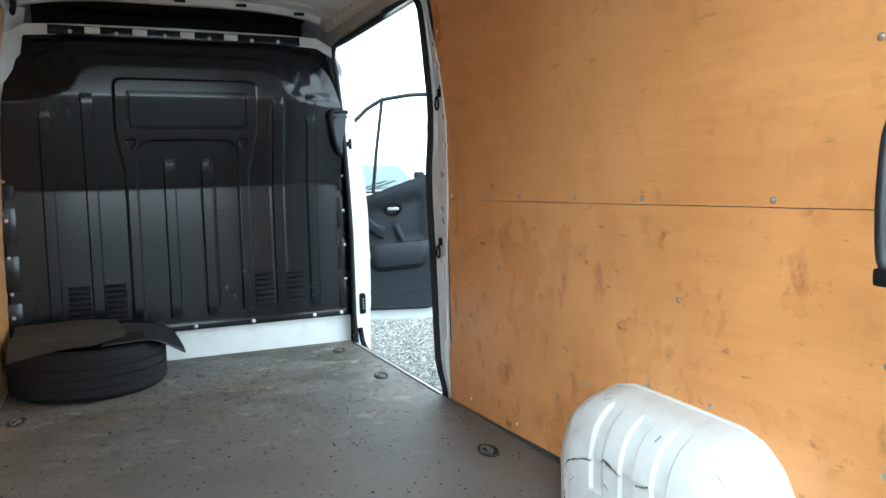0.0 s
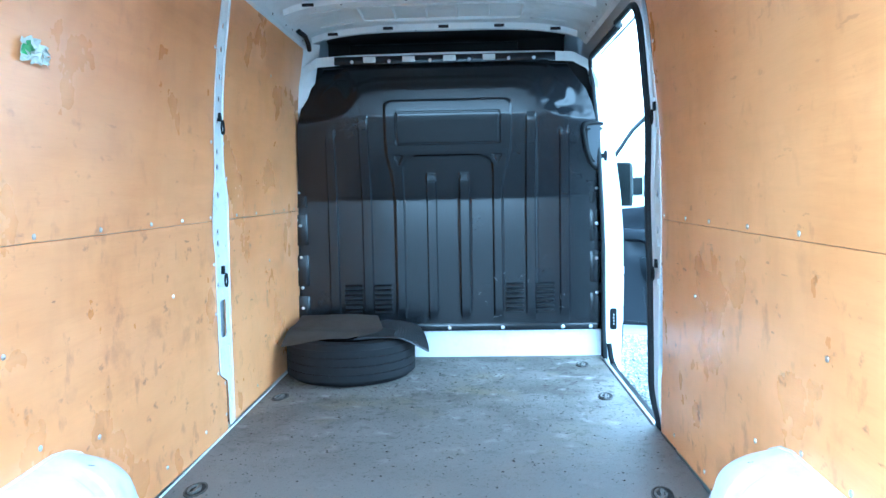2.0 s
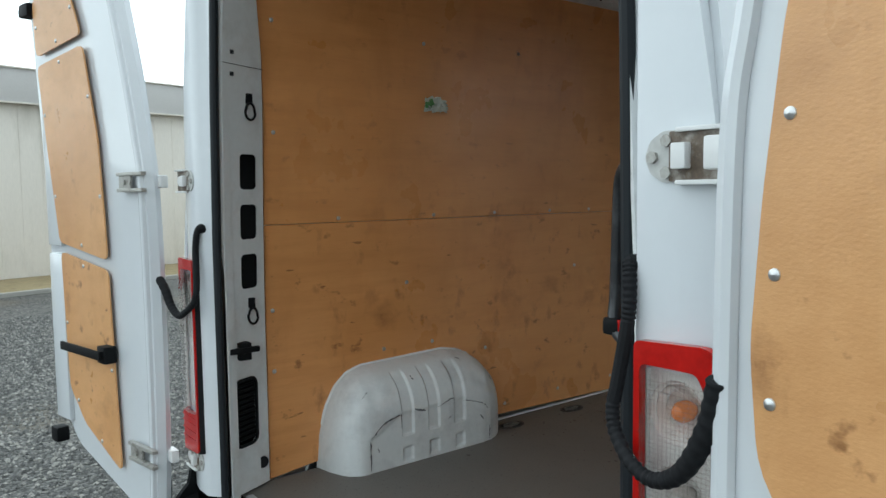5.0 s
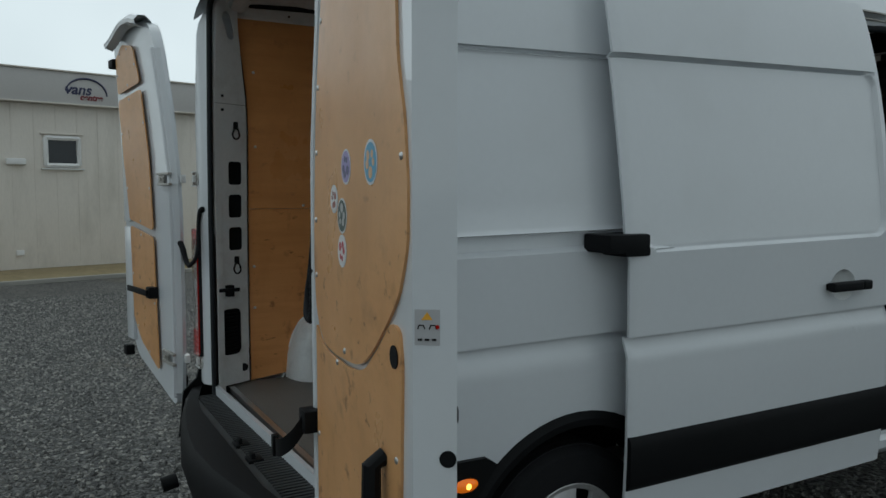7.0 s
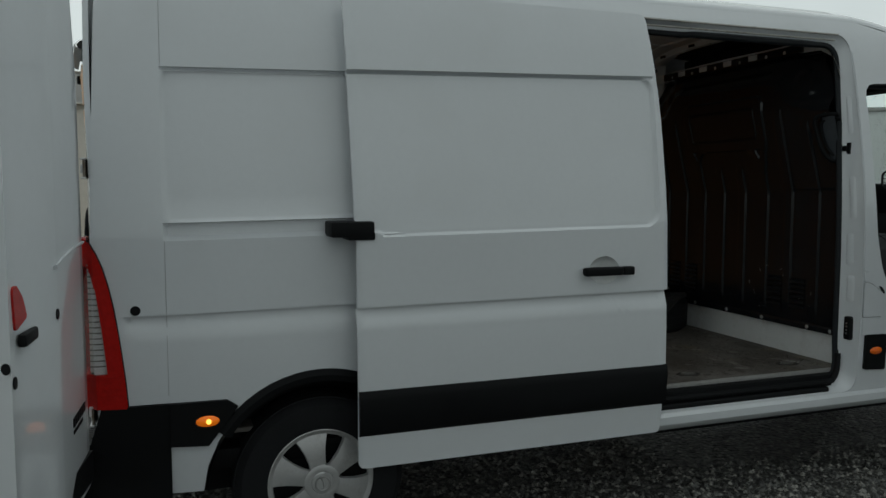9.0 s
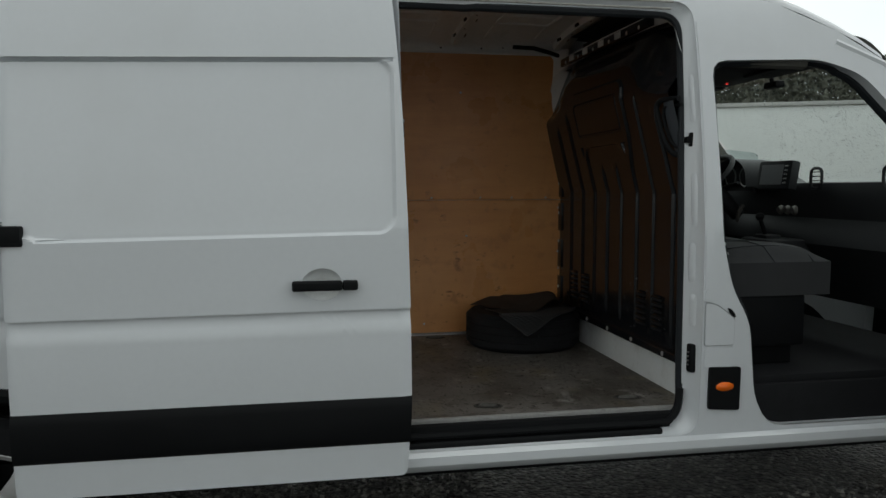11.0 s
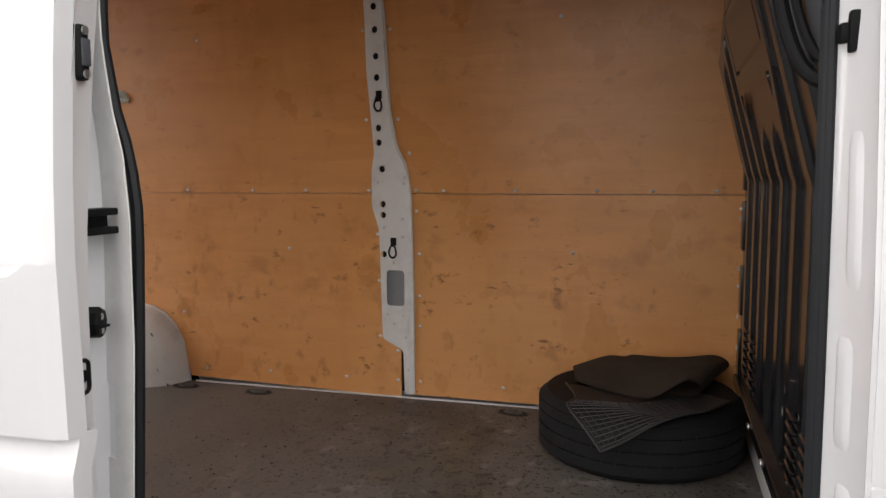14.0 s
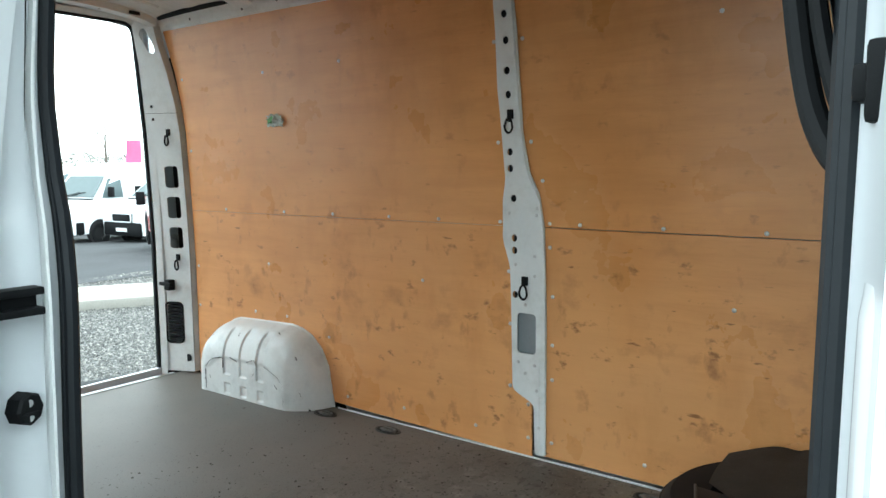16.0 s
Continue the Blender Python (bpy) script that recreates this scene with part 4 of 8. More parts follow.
SCRAPE = mat("paint_scraped_to_primer", (0.10, 0.105, 0.112), 0.5, vary=0.3, scale=40)
for s in (-1, 1):
    ys = sorted({*span(0.556, 1.38, 84), 0.560, 0.566, 0.576, 1.376, 1.366, *[round(cy + k, 4) for cy in CHANNELS for k in (-0.030, -0.025, -0.020, 0.020, 0.025, 0.030)]})
    runs = sorted({*span(0.0, WB_RUN[-1], 60), 0.020, 0.026, 0.068, 0.074, 0.112, 0.118})
    bm = bmesh.new()
    loft(bm, [[wheel_box_point(s, y, r) for y in ys] for r in runs])
    wb = part("wheel_box", bm, ARCH, van, "white steel wheel box with pressed channels, scraped to grey", 50)
    bm = bmesh.new()
    tube(bm, [Vector(wheel_box_point(s, y, WB_RUN[-1])) + Vector((s * -0.012, 0, -0.002)) for y in ys[4:-4]], 0.006, 6)
    part("seam_sealer", bm, INNER, wb, "bead of seam sealer")
    rng = random.Random(31 + s)
    bm = bmesh.new()
    for way in (((0.671, 0.02), (0.670, 0.137)), ((0.672, 0.140), (0.72, 0.178), (0.80, 0.196)), ((0.803, 0.20), (0.806, 0.14)), ((0.975, 0.19), (1.04, 0.21), (1.05, 0.17)), ((1.10, 0.19), (1.16, 0.178), (1.208, 0.158), (1.226, 0.11)),
                ((1.228, 0.075), (1.229, 0.015)), ((0.862, 0.205), (0.885, 0.197), (0.915, 0.190)), ((1.175, 0.125), (1.195, 0.105)), ((1.02, 0.135), (1.035, 0.150)), ((0.66, 0.31), (0.69, 0.315)), ((1.12, 0.37), (1.14, 0.36)), ((1.30, 0.12), (1.305, 0.10)), ((0.70, 0.10), (0.706, 0.08)), ((0.88, 0.33), (0.885, 0.31)), ((1.27, 0.30), (1.275, 0.285))):
        line = [(p.x, p.y) for p in smooth_line([(a, b, 0) for a, b in way], 10)]
        wide_ = rng.uniform(0.0016, 0.0036)
        edge_ = [[], []]
        for k, (y, r) in enumerate(line):
            w = wide_ * min(1.0, (k + 0.3) * 0.5, (len(line) - k - 0.7) * 0.5) * rng.uniform(0.25, 1.5)
            o = rng.uniform(-0.0012, 0.0012)
            ny_, nr_ = (1, 0) if abs(line[-1][0] - line[0][0]) < abs(line[-1][1] - line[0][1]) else (0, 1)
            for q, sg_ in enumerate((-1, 1)):
                edge_[q].append(wheel_box_point(s, y + ny_ * (o + sg_ * w), r + nr_ * (o + sg_ * w), 0.0011))
        loft(bm, edge_)
    tagged(part("scrapes", bm, SCRAPE, wb, "dark scrapes through the white paint"), kind="stuff")

# lashing rings let into the floor
def cleat(name, m):
    bm = bmesh.new()
    o2 = [(0.065 * math.cos(a), 0.036 * math.sin(a)) for a in span(0, 2 * math.pi * 23 / 24, 24)]
    loft(bm, [[(x * k, y * k, z) for x, y in (*o2, o2[0])] for k, z in ((1.0, 0.0), (0.97, 0.004), (0.86, 0.004), (0.82, -0.004), (0.80, -0.014))])
    o = part(name, bm, GRIMYRING, van, "oval steel lashing ring let into the floor")
    bm = bmesh.new()
    loft(bm, [[(x * k, y * k, 0.0008) for x, y in (*o2, o2[0])] for k in (0.84, 0.01)])
    part("pan", bm, DARK, o)
    bm = bmesh.new()
    tube(bm, [(0.034 * math.cos(a), 0.018 * math.sin(a) + 0.004, 0.004) for a in span(0, math.pi * 2 * 15 / 16, 16)], 0.004, 6, True)
    box(bm, (-0.042, -0.006, -0.001), (0.042, 0.004, 0.006), 0.002)
    part("ring", bm, DULLZINC, o)
    o.matrix_basis = m


for x, y in ((-0.79, 1.42), (-0.79, 1.79), (-0.795, 2.93), (0.735, 1.74), (0.755, 2.895), (0.74, 3.553)):
    cleat("floor_ring", pose(x, y, FL + 0.001, 0, 0, 90 if abs(x) > 0.78 and y < 2 else 80))

# ---- bulkhead ----
BULK_Z, BULK_W = [0.74, 1.3, 1.5, 1.7, 1.9, 2.03, 2.12, 2.2, 2.28], [0.87, 0.87, 0.868, 0.858, 0.842, 0.825, 0.79, 0.73, 0.68]


PAD_EDGE = [(0.0, 2.138), (0.40, 2.136), (0.47, 2.118), (0.515, 2.062), (0.56, 2.005), (0.64, 1.965), (0.77, 1.938), (0.95, 1.93)]


def past_pad(x, z):
    """Distance beyond the edge of the flat face, towards the shoulders and the head."""
    x = abs(x)
    if z < float(np.interp(x, [p[0] for p in PAD_EDGE], [p[1] for p in PAD_EDGE])):
        return 0.0
    best = 9.0
    for (ax, az), (bx, bz) in zip(PAD_EDGE, PAD_EDGE[1:]):
        t = min(1.0, max(0.0, ((x - ax) * (bx - ax) + (z - az) * (bz - az)) / ((bx - ax) ** 2 + (bz - az) ** 2)))
        best = min(best, math.hypot(x - ax - (bx - ax) * t, z - az - (bz - az) * t))
    return best


def bulk_y(x, z):
    """Upright to the waist, leaning back over it; the shoulders fall away past a chamfered edge."""
    y = 3.775 - 0.115 * min(1.0, max(0.0, (z - 1.516) / 0.45)) + 0.004 * step(1.53, 1.50, z)
    out = past_pad(x, z)
    return y + 0.052 * step(-0.006, 0.085, out) + 0.22 * max(0.0, out - 0.07) - 0.016 * step(0.05, 0.0, math.hypot((abs(x) - 0.66) * 0.8, z - 2.10) - 0.05)


RIBS = [-0.668, -0.468, -0.090, 0.100, 0.480, 0.676]
RTOP = [1.905, 1.975, 1.655, 1.655, 1.975, 1.895]
RIB_H = 0.0115


def bulk_relief(x, z):
    d = 0.0
    foot = step(0.80, 0.86, z)
    for rx, rt in zip(RIBS, RTOP):
        k = step(0.031, 0.023, abs(x - rx)) * foot * step(rt + 0.01, rt - 0.06, z)
        d = max(d, RIB_H * k)
    # two middle ribs that swell and join over the blank window into one raised arch
    lo, hi = float(np.interp(z, (1.5, 1.62, 1.72, 1.80), (-0.311, -0.316, -0.338, -0.350))), float(np.interp(z, (1.5, 1.62, 1.72, 1.80), (0.324, 0.330, 0.354, 0.373)))
    band = step(0.0, 0.012, inside(x, z, lo, 0.5, hi, 2.068, 0.05)) * (1 - step(-0.006, 0.006, inside(x, z, -0.251, 0.5, 0.265, 1.756, 0.08)))
    d = max(d, RIB_H * band * foot)
    pane_in = inside(x, z, -0.286, 1.814, 0.311, 2.001, 0.020)
    d -= 0.006 * step(0.0, 0.004, pane_in) * step(0.014, 0.010, pane_in)
    for tx in (-0.273, 0.292):
        d -= 0.009 * step(0.026, 0.020, abs(x - tx) + max(0, 1.75 - z) * 0.5) * step(1.69, 1.70, z) * step(1.762, 1.755, z)
    return d


bm = bmesh.new()
def near(vals, e):
    return [round(v + k, 4) for v in vals for k in e]


xs = sorted({*span(-0.87, 0.87, 88), *near(RIBS, (-0.031, -0.0285, -0.0255, -0.023, 0.023, 0.0255, 0.0285, 0.031)), *span(-0.352, -0.225, 34), *span(0.24, 0.376, 36)})
zs = sorted({*span(0.74, 2.28, 96), 1.50, 1.516, 1.53, *near((2.068, 2.001, 1.762), (0, -0.004, -0.007, -0.010, -0.014)), *near((1.814,), (0, 0.004, 0.007, 0.010, 0.014)), *span(1.67, 1.76, 14), *span(2.02, 2.06, 6)})
rows = []
for z in zs:
    wz = float(np.interp(z, BULK_Z, BULK_W)) / 0.87
    rows.append([(x * (1 - (1 - wz) * step(0.45, 0.87, abs(x))), bulk_y(x, z) - bulk_relief(x, z), z) for x in xs])
loft(bm, rows)
bulk = part("bulkhead", bm, BULK, van, "black pressed-steel bulkhead with vertical ribs and vents", 28)
bm = bmesh.new()
box(bm, (-0.885, 3.76, 0.735), (0.885, 3.785, 0.775), 0.006)
part("foot_rail", bm, BULK, bulk)
bm = bmesh.new()
box(bm, (-0.885, 3.795, 0.55), (0.885, 3.815, 0.745), 0.003)
part("kick_plate", bm, INNER, bulk, "white steel kick plate under the bulkhead")
# flange with tabs on each side
for s in (-1, 1):
    bm = bmesh.new()
    for i, z in enumerate((0.86, 1.10, 1.34, 1.56, 1.80)):
        box(bm, (s * 0.855 - 0.035, 3.77, z - 0.09), (s * 0.855 + 0.035, 3.785, z + 0.09), 0.004)
    part("side_flange", bm, BULK, bulk)
for i, (x, z) in enumerate([(-0.86, 0.88), (-0.86, 1.0), (-0.862, 1.18), (-0.862, 1.366), (-0.862, 1.56), (0.857, 0.95), (0.857, 1.15), (0.857, 1.35), (0.857, 1.554), (0.84, 1.78)]):
    share(riv, "rivet", bulk, pose(x, 3.768, z, 90, 0, 0) @ Matrix.Scale(1.3, 4))
for x in (-0.62, -0.31, 0.0, 0.311, 0.659, 0.82):
    share(riv, "rivet", bulk, pose(x, 3.758, 0.724 + 0.03, 90, 0, 0) @ Matrix.Scale(1.5, 4))
# slotted vents
bm = bmesh.new()
box(bm, (-0.05, -0.004, -0.006), (0.05, 0.004, 0.006), 0.003)
louvre = part("louvre", bm, DARK, bulk, "dark vent slot")
louvre.matrix_basis = pose(-0.56, 3.773, 0.995)
for cx in (-0.56, -0.385, 0.385, 0.56):
    for i in range(6):
        if cx == -0.56 and i == 0:
            continue
        share(louvre, "louvre", bulk, pose(cx, 3.7735, 0.995 - 0.029 * i))
        # pressed hood over each slot
bm = bmesh.new()
tube(bm, [(-0.05, 0, 0), (-0.042, -0.006, 0), (0.042, -0.006, 0), (0.05, 0, 0)], 0.005, 6)
hood = part("louvre_hood", bm, BULK, bulk)
hood.matrix_basis = pose(-0.56, 3.771, 1.007)
for cx in (-0.56, -0.385, 0.385, 0.56):
    for i in range(6):
        if not (cx == -0.56 and i == 0):
            share(hood, "louvre_hood", bulk, pose(cx, 3.771, 1.007 - 0.029 * i))
# pale scratches where loads have rubbed the paint
rng = random.Random(21)
bm = bmesh.new()
for cx, cz, k in ((0.215, 0.93, 4), (0.30, 0.86, 3), (0.47, 1.02, 3), (0.62, 0.90, 4), (0.33, 1.08, 2)):
    for _ in range(k):
        x, z, a, ln = cx + rng.uniform(-0.06, 0.06), cz + rng.uniform(-0.05, 0.05), rng.uniform(0, math.pi), rng.uniform(0.003, 0.014)
        pts = [(x + ln * u * math.cos(a + 0.2 * u), z + ln * u * math.sin(a + 0.2 * u)) for u in span(-1, 1, 5)]
        tube(bm, [(px_, bulk_y(px_, pz_) - bulk_relief(px_, pz_) - 0.0002, pz_) for px_, pz_ in pts], 0.0006, 4)
tagged(part("scratches", bm, mat("bare_scratch", (0.34, 0.33, 0.31), 0.5, vary=0.2), bulk, "pale scratches in the black paint"), kind="stuff")
# grab bar and pale cover beside the side opening
bm = bmesh.new()
tube(bm, smooth_line([(0.880, 3.698, 1.912), (0.83, 3.680, 1.914), (0.79, 3.662, 1.911), (0.770, 3.653, 1.893), (0.768, 3.653, 1.866), (0.776, 3.660, 1.82), (0.789, 3.671, 1.764), (0.803, 3.683, 1.722), (0.816, 3.697, 1.693), (0.832, 3.712, 1.676), (0.850, 3.732, 1.668)]), 0.0120, 10)
part("shoulder_rim", bm, BLACK, bulk, "black rolled rim of the bulkhead shoulder")
bm = bmesh.new()
tube(bm, smooth_line([(0.880, 3.712, 1.886), (0.835, 3.695, 1.887), (0.80, 3.681, 1.883), (0.789, 3.676, 1.868), (0.787, 3.677, 1.845), (0.793, 3.684, 1.80), (0.806, 3.697, 1.750), (0.824, 3.712, 1.715), (0.845, 3.732, 1.70)]), 0.008, 8)
part("shoulder_rim", bm, BLACK, bulk)
bm = bmesh.new()
loft(bm, [[(x, y - 0.006 + 0.10 * (x - x0), z) for x in (x0, x0 + 0.02, 0.850, 0.868)] for x0, y, z in ((0.792, 3.676, 1.905), (0.786, 3.690, 1.85), (0.788, 3.703, 1.80), (0.800, 3.716, 1.73), (0.835, 3.730, 1.66))])
part("belt_cover", bm, TRIM, bulk, "grey plastic cover in the bulkhead shoulder")
# head rail over the bulkhead with pale clips, near-black sheet for the shaded gap, front bow
bm = bmesh.new()
for s in (-1, 1):
    loft(bm, [[(s * x, 3.72, z), (s * x, 3.70, z + 0.05)] for x, z in ((0.86, 2.10), (0.80, 2.22), (0.72, 2.265), (0.55, 2.275), (0.0, 2.28))])
part("head_rail", bm, INNER, bulk, "white steel head rail")
bm = bmesh.new()
box(bm, (-0.62, 3.685, 2.27), (0.62, 3.705, 2.315), 0.004)
part("head_flange", bm, BULK, bulk)
bm = bmesh.new()
box(bm, (-0.035, -0.004, -0.016), (0.035, 0.004, 0.016), 0.003)
clip = part("clip", bm, INNER, bulk, "pale clip")
for i, x in enumerate((-0.42, -0.20, 0.03, 0.25)):
    if i == 0:
        clip.matrix_basis = pose(x, 3.684, 2.295)
    else:
        share(clip, "clip", bulk, pose(x, 3.684, 2.295))
for x in (-0.52, -0.31, -0.08, 0.14, 0.36, 0.5):
    share(riv, "rivet", bulk, pose(x, 3.684, 2.285, 90, 0, 0) @ Matrix.Scale(1.3, 4))
# near-black sheet put in for the shade of the gap above the bulkhead
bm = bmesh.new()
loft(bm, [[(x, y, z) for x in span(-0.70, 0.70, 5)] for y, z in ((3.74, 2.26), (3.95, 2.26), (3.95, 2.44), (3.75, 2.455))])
part("loft_shade_sheet", bm, DARK, van, "near-black sheet for the shaded gap over the bulkhead")
bm = bmesh.new()
box(bm, (-0.55, 3.80, 2.33), (0.42, 3.86, 2.40), 0.01)
part("loft_liner", bm, BLACK, van)


# near-black boxes painted as shaded dents under the head flange, white corner posts either side
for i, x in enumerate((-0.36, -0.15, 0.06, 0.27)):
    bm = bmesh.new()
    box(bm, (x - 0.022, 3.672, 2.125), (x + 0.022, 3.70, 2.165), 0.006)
    part("dent_shade", bm, DARK, bulk)
for s in (-1, 1):
    if s < 0:
        bm = bmesh.new()
        loft(bm, [[(s * (lining_x(z) - k), 3.80 - step(1.70, 2.1, z) * 0.13 + d, z) for z in span(1.60, 2.40, 10)] for k, d in ((-0.004, -0.01), (0.0, 0.03), (0.05, 0.06), (0.075, 0.10))])
        part("front_corner", bm, INNER, van, "white steel front corner post")

# roof bows and cant rails
def roof_low(x, y, inset=0.03):
    row = roof_row(y, inset, 40)
    return float(np.interp(x, [p[0] for p in row], [p[2] for p in row]))


for y, w, dz in ((0.30, 0.09, 0.035), (1.05, 0.07, 0.03), (1.75, 0.07, 0.03), (2.42, 0.09, 0.032), (3.05, 0.07, 0.03), (3.70, 0.06, 0.035)):
    bm = bmesh.new()
    xs = span(-0.74, 0.74, 30)
    loft(bm, [[(x, y + d, roof_low(x, y) - h) for x in xs] for d, h in ((-w / 2 - 0.02, 0.002), (-w / 2, 0.004), (-w / 2 + 0.012, dz), (w / 2 - 0.012, dz), (w / 2, 0.004), (w / 2 + 0.02, 0.002))])
    part("roof_bow", bm, INNER, van, "white steel roof bow")
    bm = bmesh.new()
    for k in range(9):
        x = -0.62 + 0.155 * k
        if k % 2:
            disc(bm, (x, y, roof_low(x, y) - dz - 0.001), (0, 0, 1), 0.006, 0.002, 8)
        else:
            for e in (-w / 2 + 0.004, w / 2 - 0.004):
                box(bm, (x - 0.028, y + e - 0.004, roof_low(x, y) - dz * 0.8), (x + 0.028, y + e + 0.004, roof_low(x, y) - dz * 0.35))
    tagged(part("bow_holes", bm, DARK, van), kind="stuff")
BAYS = [(0.36, 1.0), (1.1, 1.7), (1.8, 2.36), (2.48, 3.0), (3.1, 3.66)]
for a, b in BAYS:
    m0, m1 = a + 0.12, b - 0.12
    lines = [([(x, m0), (x, m1)], False) for x in (-0.25, -0.08, 0.08, 0.25)] + [([(s * 0.47, y), (s * 0.66, y)], False) for s in (-1, 1) for y in (m0, m1)]
    for pts, ring in lines + [(soften([(-0.42, m0), (0.42, m0), (0.42, m1), (-0.42, m1)], 0.04), True)]:
        bm = bmesh.new()
        tube(bm, [(x, y, roof_low(x, y) - 0.002) for x, y in pts], 0.0105, 6, ring, 0.6)
        part("roof_pressing", bm, ROOFIN, van)
for s in (-1, 1):
    bm = bmesh.new()
    ys = [0.2, 1.2, 2.4, 3.2, 3.75]
    loft(bm, [[(s * x, y, z) for y in ys] for x, z in ((0.80, 2.36), (0.782, 2.375), (0.775, 2.42), (0.755, 2.452), (0.70, 2.475))])
    rail = part("cant_rail", bm, INNER, van, "white steel cant rail with slots")
    bm = bmesh.new()
    for i, y in enumerate((0.55, 0.95, 1.4, 1.85, 2.15, 2.62, 2.88, 3.08, 3.32)):
        nrm = Vector((-s, 0, -0.35)).normalized()
        c = Vector((s * 0.778, y, 2.408))
        o2 = rrect(-0.05, -0.013, 0.05, 0.013, 0.012, 3) if i % 2 else rrect(-0.015, -0.014, 0.015, 0.014, 0.013, 3)
        up = Vector((0, 1, 0)).cross(nrm)
        f0 = bm.faces.new([bm.verts.new(c + nrm * 0.0015 + Vector((0, 1, 0)) * u + up * v) for u, v in o2])
    for y in span(0.45, 3.6, 26):
        disc(bm, (s * 0.7755, y + 0.012 * math.sin(y * 40), 2.392 + 0.03 * (0.5 + 0.5 * math.sin(y * 31))), (-s, 0, -0.3), 0.006, 0.0015, 8)
    part("rail_holes", bm, DARK, rail)
for run in ([(-0.76, 3.42, 2.41), (-0.75, 3.55, 2.405), (-0.755, 3.66, 2.38), (-0.77, 3.74, 2.36)], [(-0.74, 0.36, 2.42), (-0.73, 0.6, 2.425), (-0.735, 0.9, 2.43)]):
    bm = bmesh.new()
    tube(bm, run, 0.0135, 8)
    part("cable_loom", bm, RUBBER, van, "black taped wiring loom under the roof edge")

# crumpled scrap of paper stuck to the wood
bm = bmesh.new()
rng = random.Random(4)
N = 9
rows = [[(-lining_x(1.885) + 0.004 + 0.014 * rng.random(), 1.025 + 0.105 * j / N + 0.010 * rng.random(), 1.855 + 0.055 * (i / N) * (1.1 - 0.6 * abs(j / N - 0.4)) + 0.012 * rng.random()) for j in range(N + 1)] for i in range(N + 1)]
loft(bm, rows)
scrap = tagged(part("paper_scrap", bm, mat("crumpled_label", (0.62, 0.66, 0.6), 0.6, vary=0.2, scale=30), None), "torn green-and-white paper label stuck to plywood", "paper")
bm = bmesh.new()
loft(bm, [[(p[0] + 0.002, p[1], p[2]) for p in r[:4]] for r in rows[3:8]])
part("printed_patch", bm, mat("green_print", (0.12, 0.3, 0.1), 0.6, vary=0.2, scale=60), scrap)
# ---- rear end ----
def seal_y(x):
    return 0.192 + 0.018 * x / 0.77


def rear_edge(z):
    return side_x(z) * taper(0.14)


zz = [0.60, 0.73, 1.0, 1.36, 1.5, 1.7, 1.9, 2.03, 2.15, 2.25, 2.33, 2.385]
out = [(rear_edge(z) - 0.012, z) for z in zz] + [(0.72, 2.435), (0.60, 2.462), (0.45, 2.472), (0, 2.480), (-0.45, 2.472), (-0.60, 2.462), (-0.72, 2.435)] + [(-rear_edge(z) + 0.012, z) for z in zz[::-1]]
OPENING = soften([(-0.772, 0.53), (0.764, 0.53), (0.764, 1.40), (0.757, 1.85), (0.712, 2.412), (-0.712, 2.412), (-0.754, 1.85), (-0.772, 1.40)], 0.07, 5)
LAMP_HOLES = [[(s * x, z) for x, z in ((0.850, 0.87), (0.945, 0.87), (0.945, 1.28), (0.925, 1.312), (0.850, 1.312))] for s in (1, -1)]
bm = sheet(out, [OPENING, *LAMP_HOLES], [k * v for k in (-1, 1) for v in (0.74, 0.775, 0.79, 0.81, 0.83, 0.9, 0.95)], [0.8, 1.0, 1.2, 1.4, 1.6, 1.8, 2.0, 2.2, 2.38, 2.42, 2.44], 0.02, lambda x, z, w: (x, 0.132 + w + 0.02 * step(0.9, 1.0, abs(x)) + (seal_y(x) - 0.137) * step(0.834, 0.778, max(abs(x), (z - 2.405) * 0.9 + 0.76)), z))
part("rear_frame", bm, PAINT, van, "white painted rear door frame")
bm = bmesh.new()
op = [*OPENING, OPENING[0]]
loft(bm, [[(x, seal_y(x) + d, z) for x, z in op] for d in (0.0, 0.02)])
loft(bm, [[(x, seal_y(x) + 0.02, z) for x, z in op], [(x * 1.02, seal_y(x) + 0.05, z + 0.02 * (1 if z > 1.2 else 0)) for x, z in op]])
part("frame_return", bm, INNER, van)
bm = bmesh.new()
tube(bm, [(x, seal_y(x) - 0.006, z) for x, z in OPENING], 0.0135, 10, True)
part("rear_door_seal", bm, SEAL, van, "black rubber seal round the rear opening")

